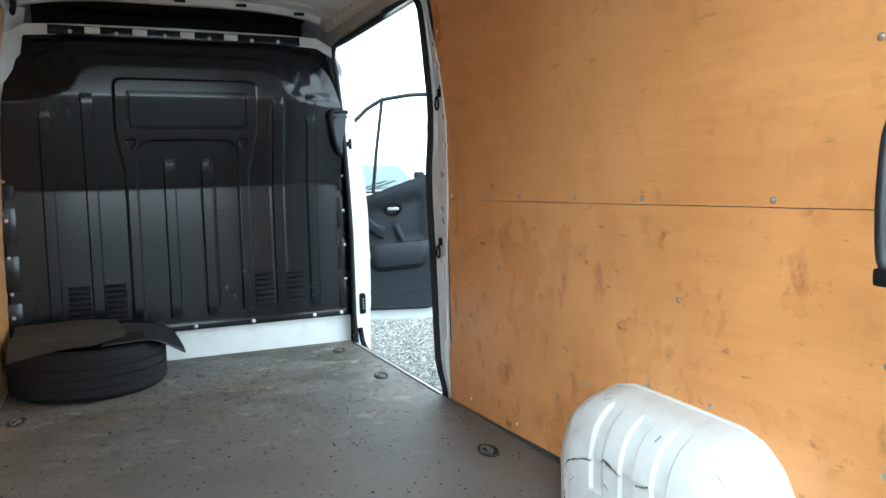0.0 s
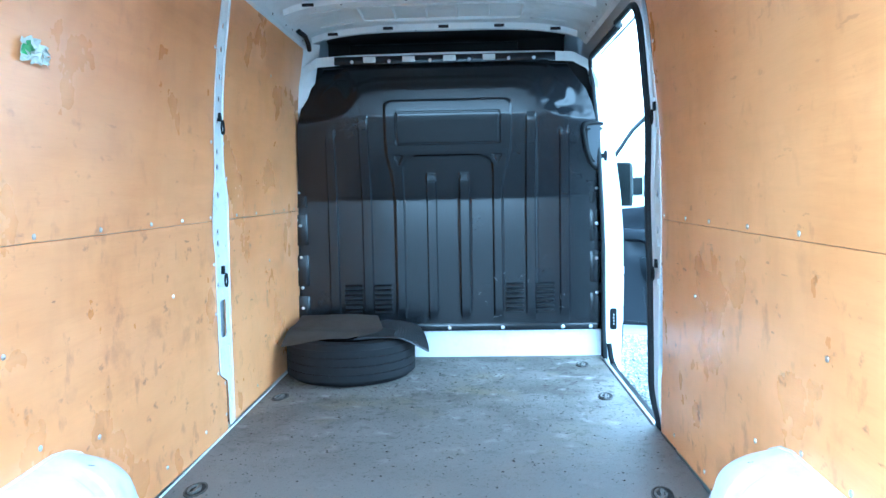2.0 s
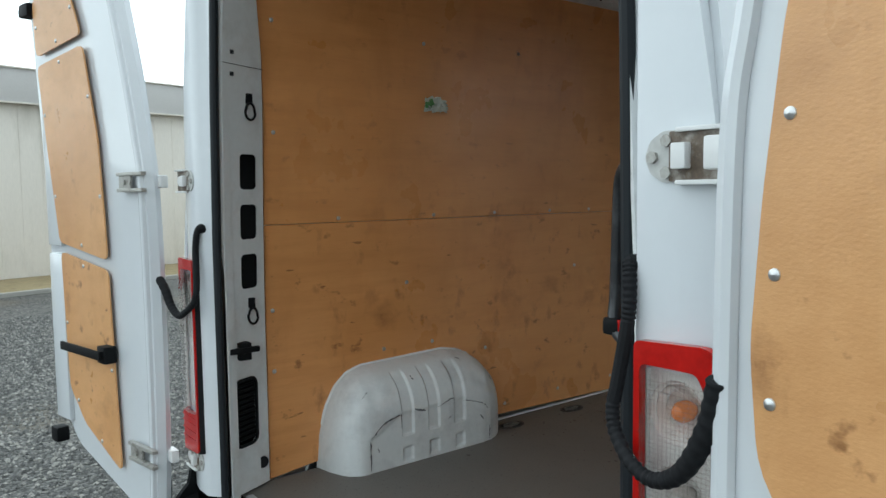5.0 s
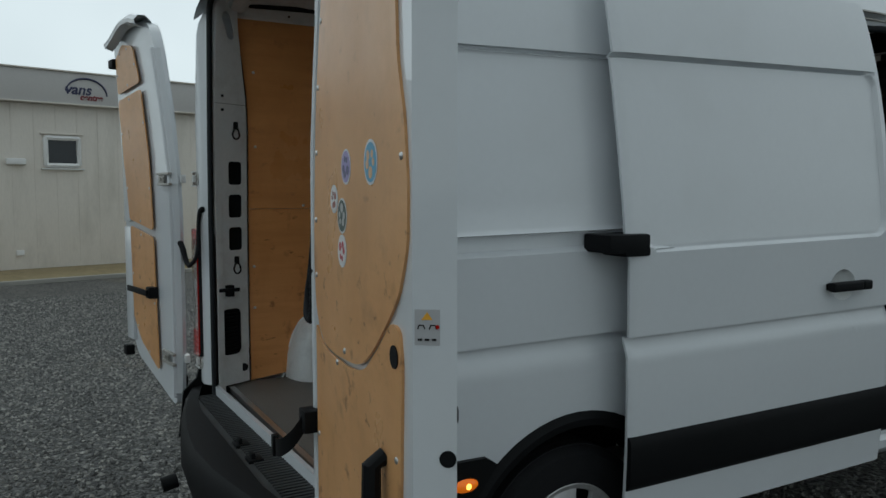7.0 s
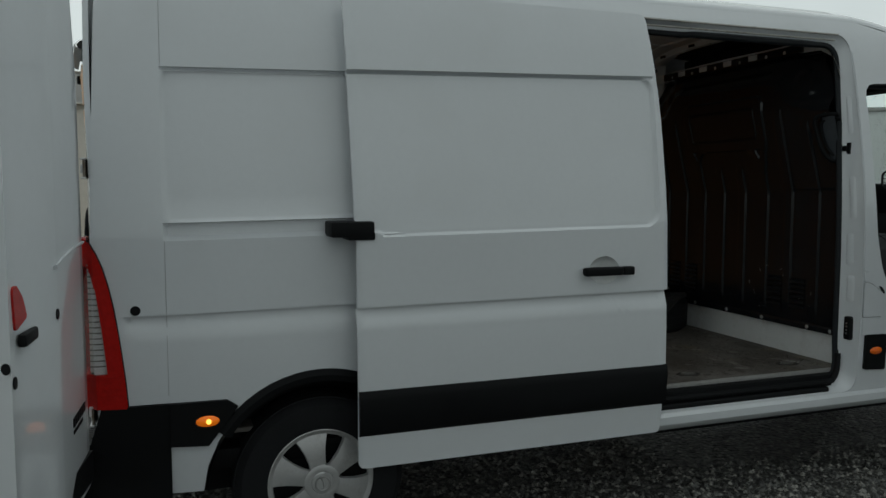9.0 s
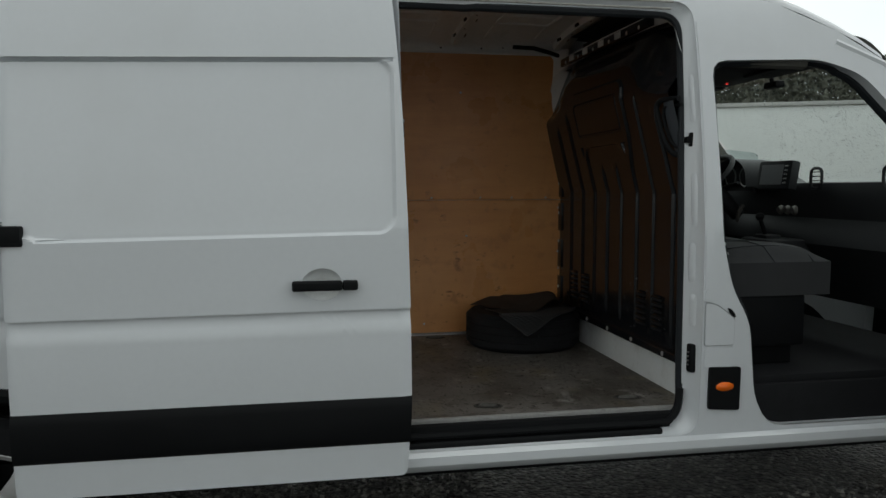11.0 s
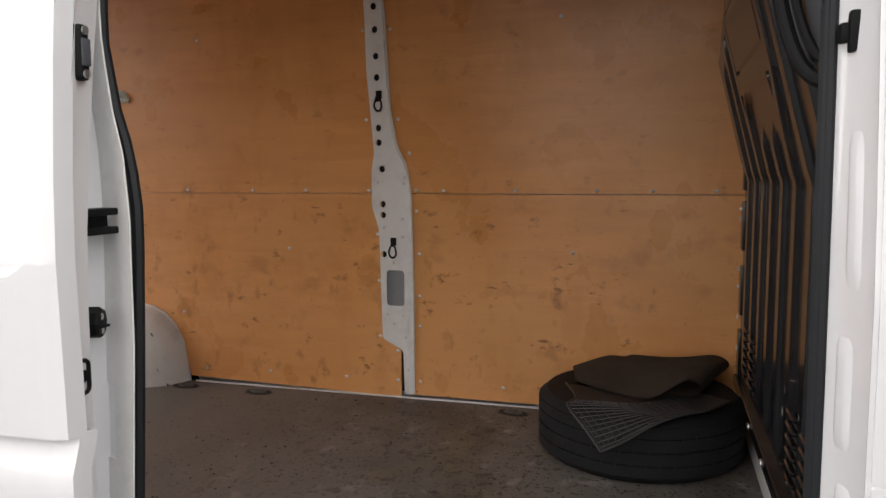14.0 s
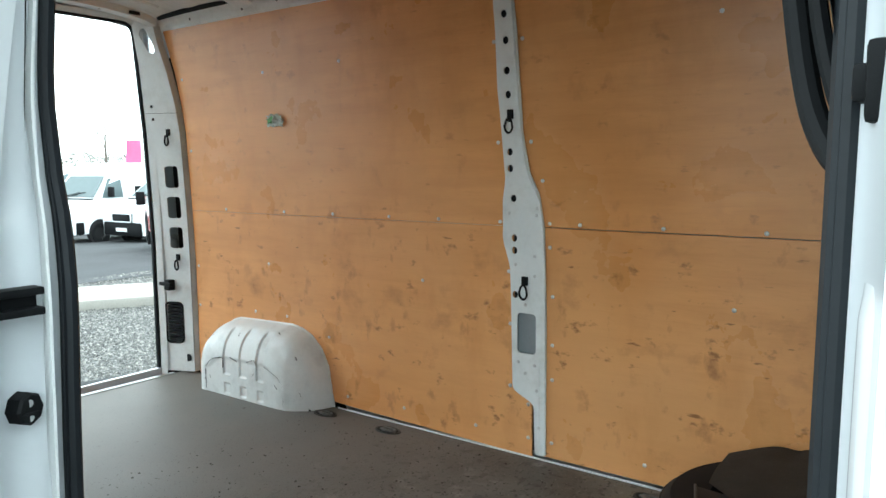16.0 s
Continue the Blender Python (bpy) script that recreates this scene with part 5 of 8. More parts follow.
# hollow corner pillars with slots, lashing eyes and vent
def corner(s):
    def f(t, z, w):
        return (s * (lining_x(z) - 0.100 + 0.075 * t / 0.165 + w), 0.195 + t, z)
    hs = [rrect(0.066, a - 0.004, 0.136, a + 0.108, 0.014, 3) for a in (1.575, 1.415, 1.255)] + [rrect(0.028, 0.745, 0.112, 0.955, 0.02, 3), [(0.030, 2.345), (0.040, 2.372), (0.058, 2.378), (0.070, 2.362), (0.094, 2.285), (0.094, 2.262), (0.080, 2.250), (0.062, 2.258)]]
    p = part("corner_pillar", sheet([(0, 0.585), (0.165, 0.585), (0.165, 1.85), (0.157, 2.0), (0.137, 2.15), (0.115, 2.30), (0.105, 2.44), (0.0, 2.44), (0, 2.0)], hs, (), [1.0, 1.2, 1.46, 1.7, 1.85, 2.0, 2.15, 2.3], 0.006, f), INNER, van,
             "white steel corner pillar with square slots")
    # near-black sheet painted in as the shade within the hollow pillar
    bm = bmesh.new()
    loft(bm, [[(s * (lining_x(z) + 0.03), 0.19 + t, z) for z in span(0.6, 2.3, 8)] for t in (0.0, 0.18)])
    part("void_shade_sheet", bm, DARK, p)
    bm = bmesh.new()
    loft(bm, [[f(float(np.interp(z, (1.85, 2.0, 2.15, 2.30, 2.44), (0.165, 0.157, 0.137, 0.115, 0.105))), z, w) for z in span(0.585, 2.42, 16)] for w in (0.0, 0.04)])
    part("pillar_lip", bm, INNER, p)
    for i in range(11):
        bm = bmesh.new()
        z = 0.762 + 0.0176 * i
        a, b = Vector(f(0.034, z, 0.004)), Vector(f(0.106, z, 0.004))
        tube(bm, [a, b], 0.005, 6)
        part("vent_slat", bm, BLACK, p)
    bm = bmesh.new()
    tube(bm, [f(u, v, -0.002) for u, v in rrect(0.025, 0.742, 0.115, 0.958, 0.022, 3)], 0.006, 6, True)
    part("vent_rim", bm, BLACK, p)
    for z in (1.822, 1.168):
        e = lashing_eye("lashing_eye", p, Matrix.Translation(f(0.105, z, -0.003)) @ pose(0, 0, 0, 0, 0, -90 if s < 0 else 90))
    bm = bmesh.new()
    box(bm, (-0.02, -0.02, -0.028), (0.02, 0.02, 0.028), 0.004, Matrix.Translation(f(0.06, 1.055, -0.012)))
    box(bm, (-0.008, -0.05, -0.008), (0.008, 0.05, 0.01), 0.003, Matrix.Translation(f(0.055, 1.06, -0.03)))
    part("strap_catch", bm, BLACK, p, "black plastic door-strap catch")
    bm = bmesh.new()
    disc(bm, f(0.135, 0.66, -0.004), (s, 0, 0), 0.02, 0.008, 16)
    part("grommet", bm, RUBBER, p)
    bm = bmesh.new()
    for z in (1.99, 1.925):
        box(bm, (-0.003, -0.006, -0.006), (0.003, 0.006, 0.006), 0, Matrix.Translation(f(0.035, z, -0.001)))
    tube(bm, [f(0.0, 1.955, -0.0005), f(0.165, 1.955, -0.0005)], 0.0012, 4)
    part("pillar_marks", bm, DARK, p)


corner(-1)
corner(1)

# rear lamps wrap round the corner
def lamp_at(s, u, z, lift=0.0):
    """u runs from the inner edge (0) over the corner (0.14) along the flank (to 0.26)."""
    if u < 0.135:
        return (s * (0.842 + u), 0.128 - lift, z)
    k = min(1.0, (u - 0.135) / 0.03)
    e = rear_edge(z)
    x = 0.842 + 0.135 + (e - 0.977) * k
    return (s * (x + lift * k), 0.128 + 0.02 * k + max(0, u - 0.165), z)


def lamp_piece(s, name, outline, mm, lift, thick=0.012, parent=None, label="", holes=()):
    us = [0.03, 0.06, 0.09, 0.12, 0.135, 0.145, 0.155, 0.165, 0.2, 0.24]
    bm = sheet(outline, holes, us, span(0.78, 1.3, 9), thick, lambda u, z, w: lamp_at(s, u, z, lift - w))
    return part(name, bm, mm, parent, label)


LAMP = soften([(0.0, 0.737), (0.268, 0.722), (0.261, 0.82), (0.252, 0.91), (0.242, 1.0), (0.229, 1.09), (0.214, 1.17), (0.196, 1.24), (0.174, 1.298), (0.148, 1.338), (0.11, 1.357), (0.0, 1.352)], 0.010)
WINDOW = soften([(0.010, 0.860), (0.203, 0.855), (0.190, 1.0), (0.172, 1.16), (0.150, 1.222), (0.125, 1.262), (0.110, 1.298), (0.098, 1.321), (0.010, 1.321)], 0.010)
LENS = glass_mat("clear_lamp_lens", (0.97, 0.96, 0.95), 0.04)
CHROME = mat("lamp_reflector_metal", (0.86, 0.85, 0.84), 0.22, 0.30, vary=0.12, scale=40, fine=120, bump=0.0010)
LAMPGREY = mat("lamp_step_shade", (0.42, 0.41, 0.40), 0.25, 0.7, vary=0.1)
BOWLS = (1.255, 1.135, 1.010)


def lamp_reach(z):
    """How far round the corner the clear window reaches at a height."""
    return float(np.interp(z, (0.86, 1.0, 1.186, 1.268, 1.31), (0.198, 0.186, 0.168, 0.138, 0.104)))


for s in (1, -1):
    lamp = lamp_piece(s, "tail_lamp", LAMP, RED, 0.016, 0.014, van, "red and clear wrap-round tail lamp", [WINDOW])
    win = lamp_piece(s, "clear_window", WINDOW, LENS, 0.017, 0.002, lamp, "ribbed clear lens")
    win.visible_shadow = False
    # thin black tube draws the shadow gap along the lamp's flank edge
    bm = bmesh.new()
    tube(bm, [lamp_at(s, u, z, 0.004) for u, z in LAMP if u > 0.12], 0.0035, 6)
    part("lamp_gap_line", bm, RUBBER, lamp, "dark line drawn for the shadow gap round the lamp")
    # stepped reflector along the flank, plate with three bowls across the tail
    lamp_piece(s, "side_reflector", soften([(0.128, 0.865), (0.200, 0.862), (0.186, 1.0), (0.168, 1.18), (0.140, 1.262), (0.128, 1.275)], 0.008), CHROME, -0.004, 0.002, lamp, "bright stepped lamp reflector")
    rims = [[(s * 0.894 + 0.045 * math.cos(a), z + 0.045 * math.sin(a)) for a in (2 * math.pi * k / 24 for k in range(24))] for z in BOWLS]
    part("reflector_plate", sheet([(s * 0.848, 0.866), (s * 0.968, 0.866), (s * 0.968, 1.275), (s * 0.945, 1.312), (s * 0.925, 1.322), (s * 0.848, 1.318)], rims, (), (), 0.002, lambda x, z, w: (x, 0.140 + w, z)), CHROME, lamp)
    for k, z in enumerate(BOWLS):
        bm = bmesh.new()
        at = Matrix.Translation((s * 0.894, 0.141, z)) @ pose(0, 0, 0, 90, 0, 0)
        lathe(bm, [(0.0001, -0.036), (0.015, -0.034), (0.028, -0.026), (0.038, -0.013), (0.0455, 0.0)], at, 28)
        bowl = part("reflector_bowl", bm, CHROME, lamp, "bright round reflector")
        bm = bmesh.new()
        lathe(bm, [(0.0001, 0.006), (0.009, 0.003), (0.0145, -0.006), (0.0150, -0.020), (0.009, -0.034)], at, 16)
        part("bulb", bm, CLEAR if k else AMBERC, bowl, "" if k else "amber indicator bulb")
        bm = bmesh.new()
        for r in (0.020, 0.031, 0.040):
            tube(bm, [at @ Vector((r * math.cos(a), r * math.sin(a), -0.036 * (1 - (r / 0.0455) ** 2) + 0.001)) for a in (2 * math.pi * q / 24 for q in range(24))], 0.0011, 4, True)
        for q in range(12):
            a = math.pi * q / 6
            tube(bm, [at @ Vector((r * math.cos(a), r * math.sin(a), -0.036 * (1 - (r / 0.0455) ** 2) + 0.001)) for r in (0.014, 0.024, 0.034, 0.044)], 0.0009, 4)
        tagged(part("facets", bm, CHROME, bowl), kind="stuff")
    bm = bmesh.new()
    for i in range(19):
        z = 0.885 + 0.0205 * i
        hi_ = lamp_reach(z)
        if hi_ > 0.136:
            tube(bm, [lamp_at(s, u, z, 0.0) for u in span(0.130, hi_, 8)], 0.0034, 4)
    tagged(part("reflector_steps", bm, LAMPGREY, lamp), kind="stuff")
    bm = bmesh.new()
    for i in range(30):
        z = 1.11 + 0.0066 * i
        tube(bm, [lamp_at(s, u, z, 0.0178) for u in span(0.016, min(0.125, lamp_reach(z)), 8)], 0.0009, 4)
    for i in range(17):
        tube(bm, [lamp_at(s, 0.016 + 0.0066 * i, z, 0.0178) for z in span(1.11, 1.31 - 0.004 * max(0, i - 11), 5)], 0.0009, 4)
    tagged(part("lens_ribs", bm, LENS, lamp), kind="stuff").visible_shadow = False
    bm = bmesh.new()
    for z in (0.775, 0.80, 0.825, 0.845):
        tube(bm, [lamp_at(s, u, z, 0.0168) for u in span(0.02, 0.25, 16)], 0.0016, 4)
    tagged(part("red_lens_ribs", bm, RED, lamp), kind="stuff")
    # black side wall of the lamp, down into the door gutter
    bm = bmesh.new()
    rows = []
    for z in span(0.735, 1.345, 9):
        xi = float(np.interp(z, (0.735, 1.30, 1.345), (0.806, 0.832, 0.838)))
        rows.append([(s * 0.8435, 0.114, z), (s * 0.840, 0.122, z), (s * (xi + 0.004), 0.128 + (0.842 - xi) * 1.2, z), (s * xi, 0.134 + (0.842 - xi) * 1.35, z)])
    loft(bm, rows)
    part("lamp_gasket", bm, RUBBER, lamp, "black rubber side wall of the lamp")

# bumper with step
bm = bmesh.new()
rows = []
for x in [-1.0, -0.985, -0.95, -0.85, -0.7, -0.5, -0.25, 0, 0.25, 0.5, 0.7, 0.85, 0.95, 0.985, 1.0]:
    k = step(0.8, 1.0, abs(x))
    yb = -0.095 + 0.155 * (abs(x) / 0.9) ** 1.7
    rows.append([(x, max(0.05, yb + 0.07), 0.565), (x, yb + 0.02, 0.56), (x, yb, 0.53), (x, yb - 0.005, 0.42), (x, yb + 0.02, 0.33), (x, 0.1, 0.31)])
loft(bm, rows)
bump = part("rear_bumper", bm, BLACK, van, "black plastic rear step bumper")
for s in (1, -1):
    bm = sheet([(0.02, 0.33), (0.395, 0.345), (0.395, 0.728), (0.16, 0.728), (0.12, 0.60), (0.05, 0.55)], (), [0.1, 0.2, 0.3], [0.42, 0.55, 0.66], 0.02,
               lambda y, z, w: (s * (side_x(max(z, 0.42)) * taper(y) + 0.012 - w - 0.05 * step(0.14, 0.0, y)), y, z))
    part("bumper_corner", bm, BLACK, bump)
    bm = sheet([(0.395, 0.565), (0.53, 0.555), (0.64, 0.70), (0.60, 0.728), (0.395, 0.73)], (), (), (), 0.02, lambda y, z, w: (s * (side_x(z) + 0.014 - w), y, z))
    part("side_moulding", bm, BLACK, van, "black side moulding")
    bm = bmesh.new()
    lathe(bm, [(0.0001, 0.014), (0.02, 0.012), (0.034, 0.006), (0.04, 0.0)], Matrix.Translation((s * (side_x(0.65) + 0.013), 0.527, 0.653)) @ Matrix.Rotation(radians(90 * s), 4, "Y") @ Matrix.Diagonal((0.55, 1.1, 1, 1)), 20)
    sm_ = part("side_marker", bm, AMBER, van, "lit amber side marker lamp")
    bm = bmesh.new()
    lathe(bm, [(0.0001, 0.0165), (0.006, 0.0155), (0.009, 0.013), (0.010, 0.011)], Matrix.Translation((s * (side_x(0.65) + 0.013), 0.530, 0.653)) @ Matrix.Rotation(radians(90 * s), 4, "Y"), 14)
    part("bulb", bm, GLOW, sm_)
    bm = bmesh.new()
    disc(bm, (s * (side_x(1.083) * taper(0.285) + 0.001), 0.285, 1.083), (s, 0, 0), 0.018, 0.002, 16)
    part("plug", bm, BLACK, van)
bm = bmesh.new()
box(bm, (-0.775, 0.045, 0.50), (0.775, 0.246, 0.553), 0.006)
box(bm, (-0.775, 0.030, 0.50), (0.775, 0.062, 0.560), 0.005)
tread = part("step_tread", bm, TREAD, van, "dark ribbed plastic loading step")
bm = bmesh.new()
for i in range(62):
    x = -0.765 + 0.025 * i
    box(bm, (x - 0.006, 0.085, 0.551), (x + 0.006, 0.232, 0.560))
part("tread_ribs", bm, TREAD, tread)
bm = bmesh.new()
for x in (0.02, 0.21):
    box(bm, (x - 0.035, 0.07, 0.55), (x + 0.035, 0.125, 0.565), 0.004)
    box(bm, (x - 0.022, 0.082, 0.56), (x + 0.022, 0.098, 0.585), 0.005)
part("door_keeper", bm, BLACK, van, "black steel door keeper")
bm = bmesh.new()
tube(bm, [(-0.25, -0.10, 0.36), (-0.25, -0.16, 0.35)], 0.03, 12)
part("tow_eye", bm, BLACK, van)

# grab handle and hoses
bm = bmesh.new()
tube(bm, smooth_line([(0.78, 0.235, 1.603), (0.745, 0.243, 1.603), (0.710, 0.258, 1.590), (0.693, 0.268, 1.56), (0.686, 0.272, 1.47), (0.684, 0.270, 1.38), (0.687, 0.263, 1.345), (0.706, 0.256, 1.318), (0.78, 0.235, 1.305)]), 0.0115, 12)
grab = part("grab_handle", bm, GRAB, van, "black worn steel grab handle")
bm = bmesh.new()
box(bm, (0.672, 0.247, 1.318), (0.706, 0.280, 1.348), 0.008)
part("clamp", bm, BLACK, grab)
bm = bmesh.new()
box(bm, (0.703, 0.249, 1.326), (0.709, 0.276, 1.346), 0.002)
part("red_tab", bm, RED, grab)
for s, door_end in ((1, (1.004, 0.060, 1.335)), (-1, (-1.055, 0.045, 1.33))):
    bm = bmesh.new()
    pts = [(0.815, 0.150, 1.446), (0.818, 0.134, 1.454), (0.824, 0.126, 1.436), (0.827, 0.122, 1.400), (0.825, 0.120, 1.370), (0.819, 0.118, 1.330), (0.812, 0.115, 1.285), (0.808, 0.110, 1.250), (0.820, 0.103, 1.217), (0.86, 0.088, 1.187), (0.90, 0.084, 1.178), (0.945, 0.078, 1.205), (0.985, 0.068, 1.27)]
    dense = smooth_line([Vector((s * x, y, z)) for x, y, z in pts] + [Vector(door_end)], 16)
    tube(bm, dense, [0.0104 if 62 < i < 108 else 0.0094 + 0.0014 * (i % 4 > 1) + 0.004 * step(150, 190, i) for i in range(len(dense))], 10)
    part("cable_hose", bm, RUBBER, van, "black corrugated cable hose")
    bm = bmesh.new()
    disc(bm, (s * 0.824, 0.148, 1.452), (-s * 0.6, -1, 0), 0.015, 0.014, 14)
    part("hose_grommet", bm, RUBBER, van)

# hinge on each rear corner: plate with bolts in a grubby recess
for s in (1, -1):
    for z in (1.60, 0.70):
        bm = bmesh.new()
        box(bm, (min(s * 0.885, s * 0.978), 0.126, z - 0.033), (max(s * 0.885, s * 0.978), 0.1335, z + 0.033), 0.003)
        hg = part("hinge", bm, GRIME, van, "door hinge in a grimy recess")
        bm = bmesh.new()
        o3 = soften([(0.846, 0.0), (0.855, 0.022), (0.875, 0.034), (0.90, 0.034), (0.90, -0.034), (0.875, -0.034), (0.855, -0.022)], 0.006)
        sh = sheet([(s * a, b) for a, b in o3], (), (), (), 0.004, lambda x, v, w: (x, 0.1325 - w, z + v))
        leaf = part("hinge_plate", sh, mat("grubby_white_plate", (0.5, 0.5, 0.48), 0.5, vary=0.12, scale=40), hg)
        bm.free()
        bm = bmesh.new()
        for dx, dz in ((0.860, 0.0), (0.882, 0.021), (0.882, -0.021)):
            disc(bm, (s * dx, 0.129, z + dz), (0, -1, 0), 0.0085, 0.006, 6)
        part("bolts", bm, ZINC, hg)
        bm = bmesh.new()
        box(bm, (s * 0.908 - 0.011, 0.112, z - 0.017), (s * 0.908 + 0.011, 0.130, z + 0.017), 0.003)
        disc(bm, (s * 0.955, 0.1275, z), (0, -1, 0), 0.016, 0.004, 14)
        for dz in (-0.034, 0.034):
            box(bm, (min(s * 0.90, s * 0.982), 0.119, z + dz - 0.003), (max(s * 0.90, s * 0.982), 0.134, z + dz + 0.003), 0.001)
        box(bm, (min(s * 0.972, s * 1.03), 0.07, z - 0.02), (max(s * 0.972, s * 1.03), 0.095, z + 0.02), 0.004)
        part("knuckle", bm, WHITEP, hg)

# ---- rear doors: local x to the free edge, y outwards ----
def top_lean(z):
    """The upper half of the door follows the lean of the body's tail."""
    return 0.040 * max(0.0, (z - 1.35) / 1.05) ** 1.4


def lined(s, u, v, z):
    """The lining of the thicker door slopes in towards its free edge."""
    if s < 0:
        return Vector((-u, v - top_lean(z), z))
    k = max(u, 0) / 0.677
    return Vector((1.14 * u, v - 0.044 * k, 1.533 + (z - 1.533) / (1 + 0.079 * k ** 1.4)))


def rear_door(s, m, width, boards, plain, strap):
    root = tagged(new("rear_door"), "white rear door lined with plywood, swung right round")
    root.parent, root.matrix_basis = van, m
    out = soften([(0.02, 0.47), (0.0, 0.80), (0.0, 1.55), (0.02, 1.75), (0.055, 1.95), (0.12, 2.25), (0.18, 2.41), (0.32, 2.465), (width, 2.475), (width, 0.66), (width - 0.10, 0.52)] if s > 0 else [(0.02, 0.45), (0.0, 0.80), (0.0, 1.55), (0.02, 1.75), (0.055, 1.95), (0.12, 2.25), (0.18, 2.38), (0.30, 2.41), (0.60, 2.415), (width, 2.36), (width, 0.80), (width - 0.17, 0.62), (0.20, 0.50)], 0.05)

    def f(u, z, w):
        skin = 0.062 - 0.014 * step(0.04, 0.0, u) - (0.046 * step(0.40, 0.0, width - u) if s > 0 else 0.014 * step(0.07, 0.0, width - u))
        if s > 0:
            back = 0.008 - 0.0575 * u * 0.907 / 0.782
            return (u * (0.954 - 0.047 * w / 0.05), skin + (back - skin) * w / 0.05, z)
        return (s * u, skin + (0.008 - skin) * w / 0.05 - top_lean(z), z)

    part("door_shell", sheet(out, (), [0.03, 0.1, 0.3, 0.5, 0.7, width - 0.38, width - 0.3, width - 0.25, width - 0.2, width - 0.15, width - 0.1, width - 0.07, width - 0.045, width - 0.02], [0.6, 0.9, 1.1, 1.35, 1.6, 1.9, 2.2, 2.4], 0.05, f), PAINT, root, "white painted steel door shell")
    bm = bmesh.new()
    tube(bm, smooth_line([(s * u, 0.004 - (top_lean(z) if s < 0 else 0), z) for u, z in ((0.03, 0.50), (0.012, 0.85), (0.012, 1.55), (0.032, 1.75), (0.068, 1.95), (0.132, 2.25))]), 0.014, 8)
    part("hinge_flange", bm, PAINT, root)
    bm = bmesh.new()
    edge_line = smooth_line([(u, z, 0) for u, z in ((0.025, 0.52), (0.004, 0.85), (0.004, 1.55), (0.024, 1.75), (0.060, 1.95), (0.124, 2.25))])
    loft(bm, [[(s * (p.x + du), y - (top_lean(p.y) if s < 0 else 0), p.y) for p in edge_line] for du, y in ((0.012, -0.004), (-0.012, 0.006), (-0.026, 0.03), (-0.02, 0.05), (0.0, 0.052))])
    part("hinge_return", bm, PAINT, root)
    bm = bmesh.new()
    loft(bm, [[(s * u, n_, z - 0.02 * step(0.35, 0.18, u)) for u in span(0.20, 0.80, 8)] for n_, z in ((0.03, 2.455), (0.0, 2.478), (-0.05, 2.484), (-0.10, 2.468), (-0.105, 2.45), (-0.05, 2.46), (0.0, 2.45))]
         if s > 0 else [[(-u, n_ - top_lean(2.4), z - 0.075 * step(0.42, 0.74, u) - 0.03 * step(0.35, 0.20, u)) for u in span(0.20, width - 0.04, 10)] for n_, z in ((0.04, 2.38), (0.03, 2.425), (0.0, 2.452), (-0.035, 2.448), (-0.055, 2.425), (-0.05, 2.405), (-0.01, 2.39))])
    part("top_cap", bm, PAINT, root, "folded-in top edge of the door")
    bm = bmesh.new()
    x0, x1 = width - 0.14, width - 0.02
    for a, b in ((0.70, 1.34), (1.37, 2.30)) if s < 0 else ():
        box(bm, (min(s * x0, s * x1), -0.010, a), (max(s * x0, s * x1), 0.014, b), 0.008)
    if s < 0:
        part("lock_side_frame", bm, PAINT, root)
    else:
        bm.free()
    for o in boards:
        pn = part("plywood_panel", sheet(soften(o, 0.03), (), span(0.1, 0.65, 12), span(0.7, 2.3, 17), 0.006, lambda u, z, w: lined(s, u, -0.004 - w, z)), PLYD, root, "stained plywood door lining")
        k = len(o)
        for i in range(k):
            a, b = Vector(o[i]), Vector(o[(i + 1) % k])
            c = sum((Vector(p) for p in o), Vector((0, 0))) / k
            if (b - a).length < 0.12:
                continue
            p = a.lerp(b, 0.5)
            p = p + (c - p).normalized() * 0.02
            share(riv, "rivet", pn, Matrix.Translation(lined(s, p.x, -0.010, p.y)) @ pose(0, 0, 0, 90, 0, 0) @ Matrix.Scale(0.95, 4))
    sz = 1.01 if s < 0 else 0.93
    bm = bmesh.new()
    box(bm, (min(s * (strap - 0.03), s * (strap + 0.03)), -0.045, sz - 0.03), (max(s * (strap - 0.03), s * (strap + 0.03)), 0.0, sz + 0.03), 0.006)
    if s < 0:
        box(bm, (min(s * (strap - 0.02), s * (strap + 0.30)), -0.060, 0.995), (max(s * (strap - 0.02), s * (strap + 0.30)), -0.050, 1.026), 0.003)
    else:
        loft(bm, [[Vector((q.x, q.y + dy, q.z + dz)) for dz, dy in ((-0.024, 0), (0.024, 0), (0.024, 0.005), (-0.024, 0.005))] for q in smooth_line([(strap + 0.004, -0.045, sz - 0.01), (strap - 0.002, -0.070, sz - 0.045), (strap - 0.026, -0.092, sz - 0.072), (strap - 0.062, -0.098, sz - 0.085), (strap - 0.095, -0.094, sz - 0.09)], 5)], True, True)
        box(bm, (strap - 0.112, -0.102, sz - 0.118), (strap - 0.090, -0.084, sz - 0.060), 0.003)
    part("check_strap", bm, BLACK, root, "black steel check strap")
    for z in (1.60, 0.70) if s < 0 else ():
        bm = bmesh.new()
        for e in (-0.026, 0.026):
            box(bm, (min(s * -0.03, s * 0.14), -0.024, z + e - 0.006), (max(s * -0.03, s * 0.14), -0.006, z + e + 0.006), 0.002)
        box(bm, (min(s * 0.06, s * 0.14), -0.016, z - 0.030), (max(s * 0.06, s * 0.14), -0.006, z + 0.030), 0.003)
        for du in (0.05, 0.09):
            disc(bm, (s * du, -0.019, z), (0, -1, 0), 0.009, 0.007, 6)
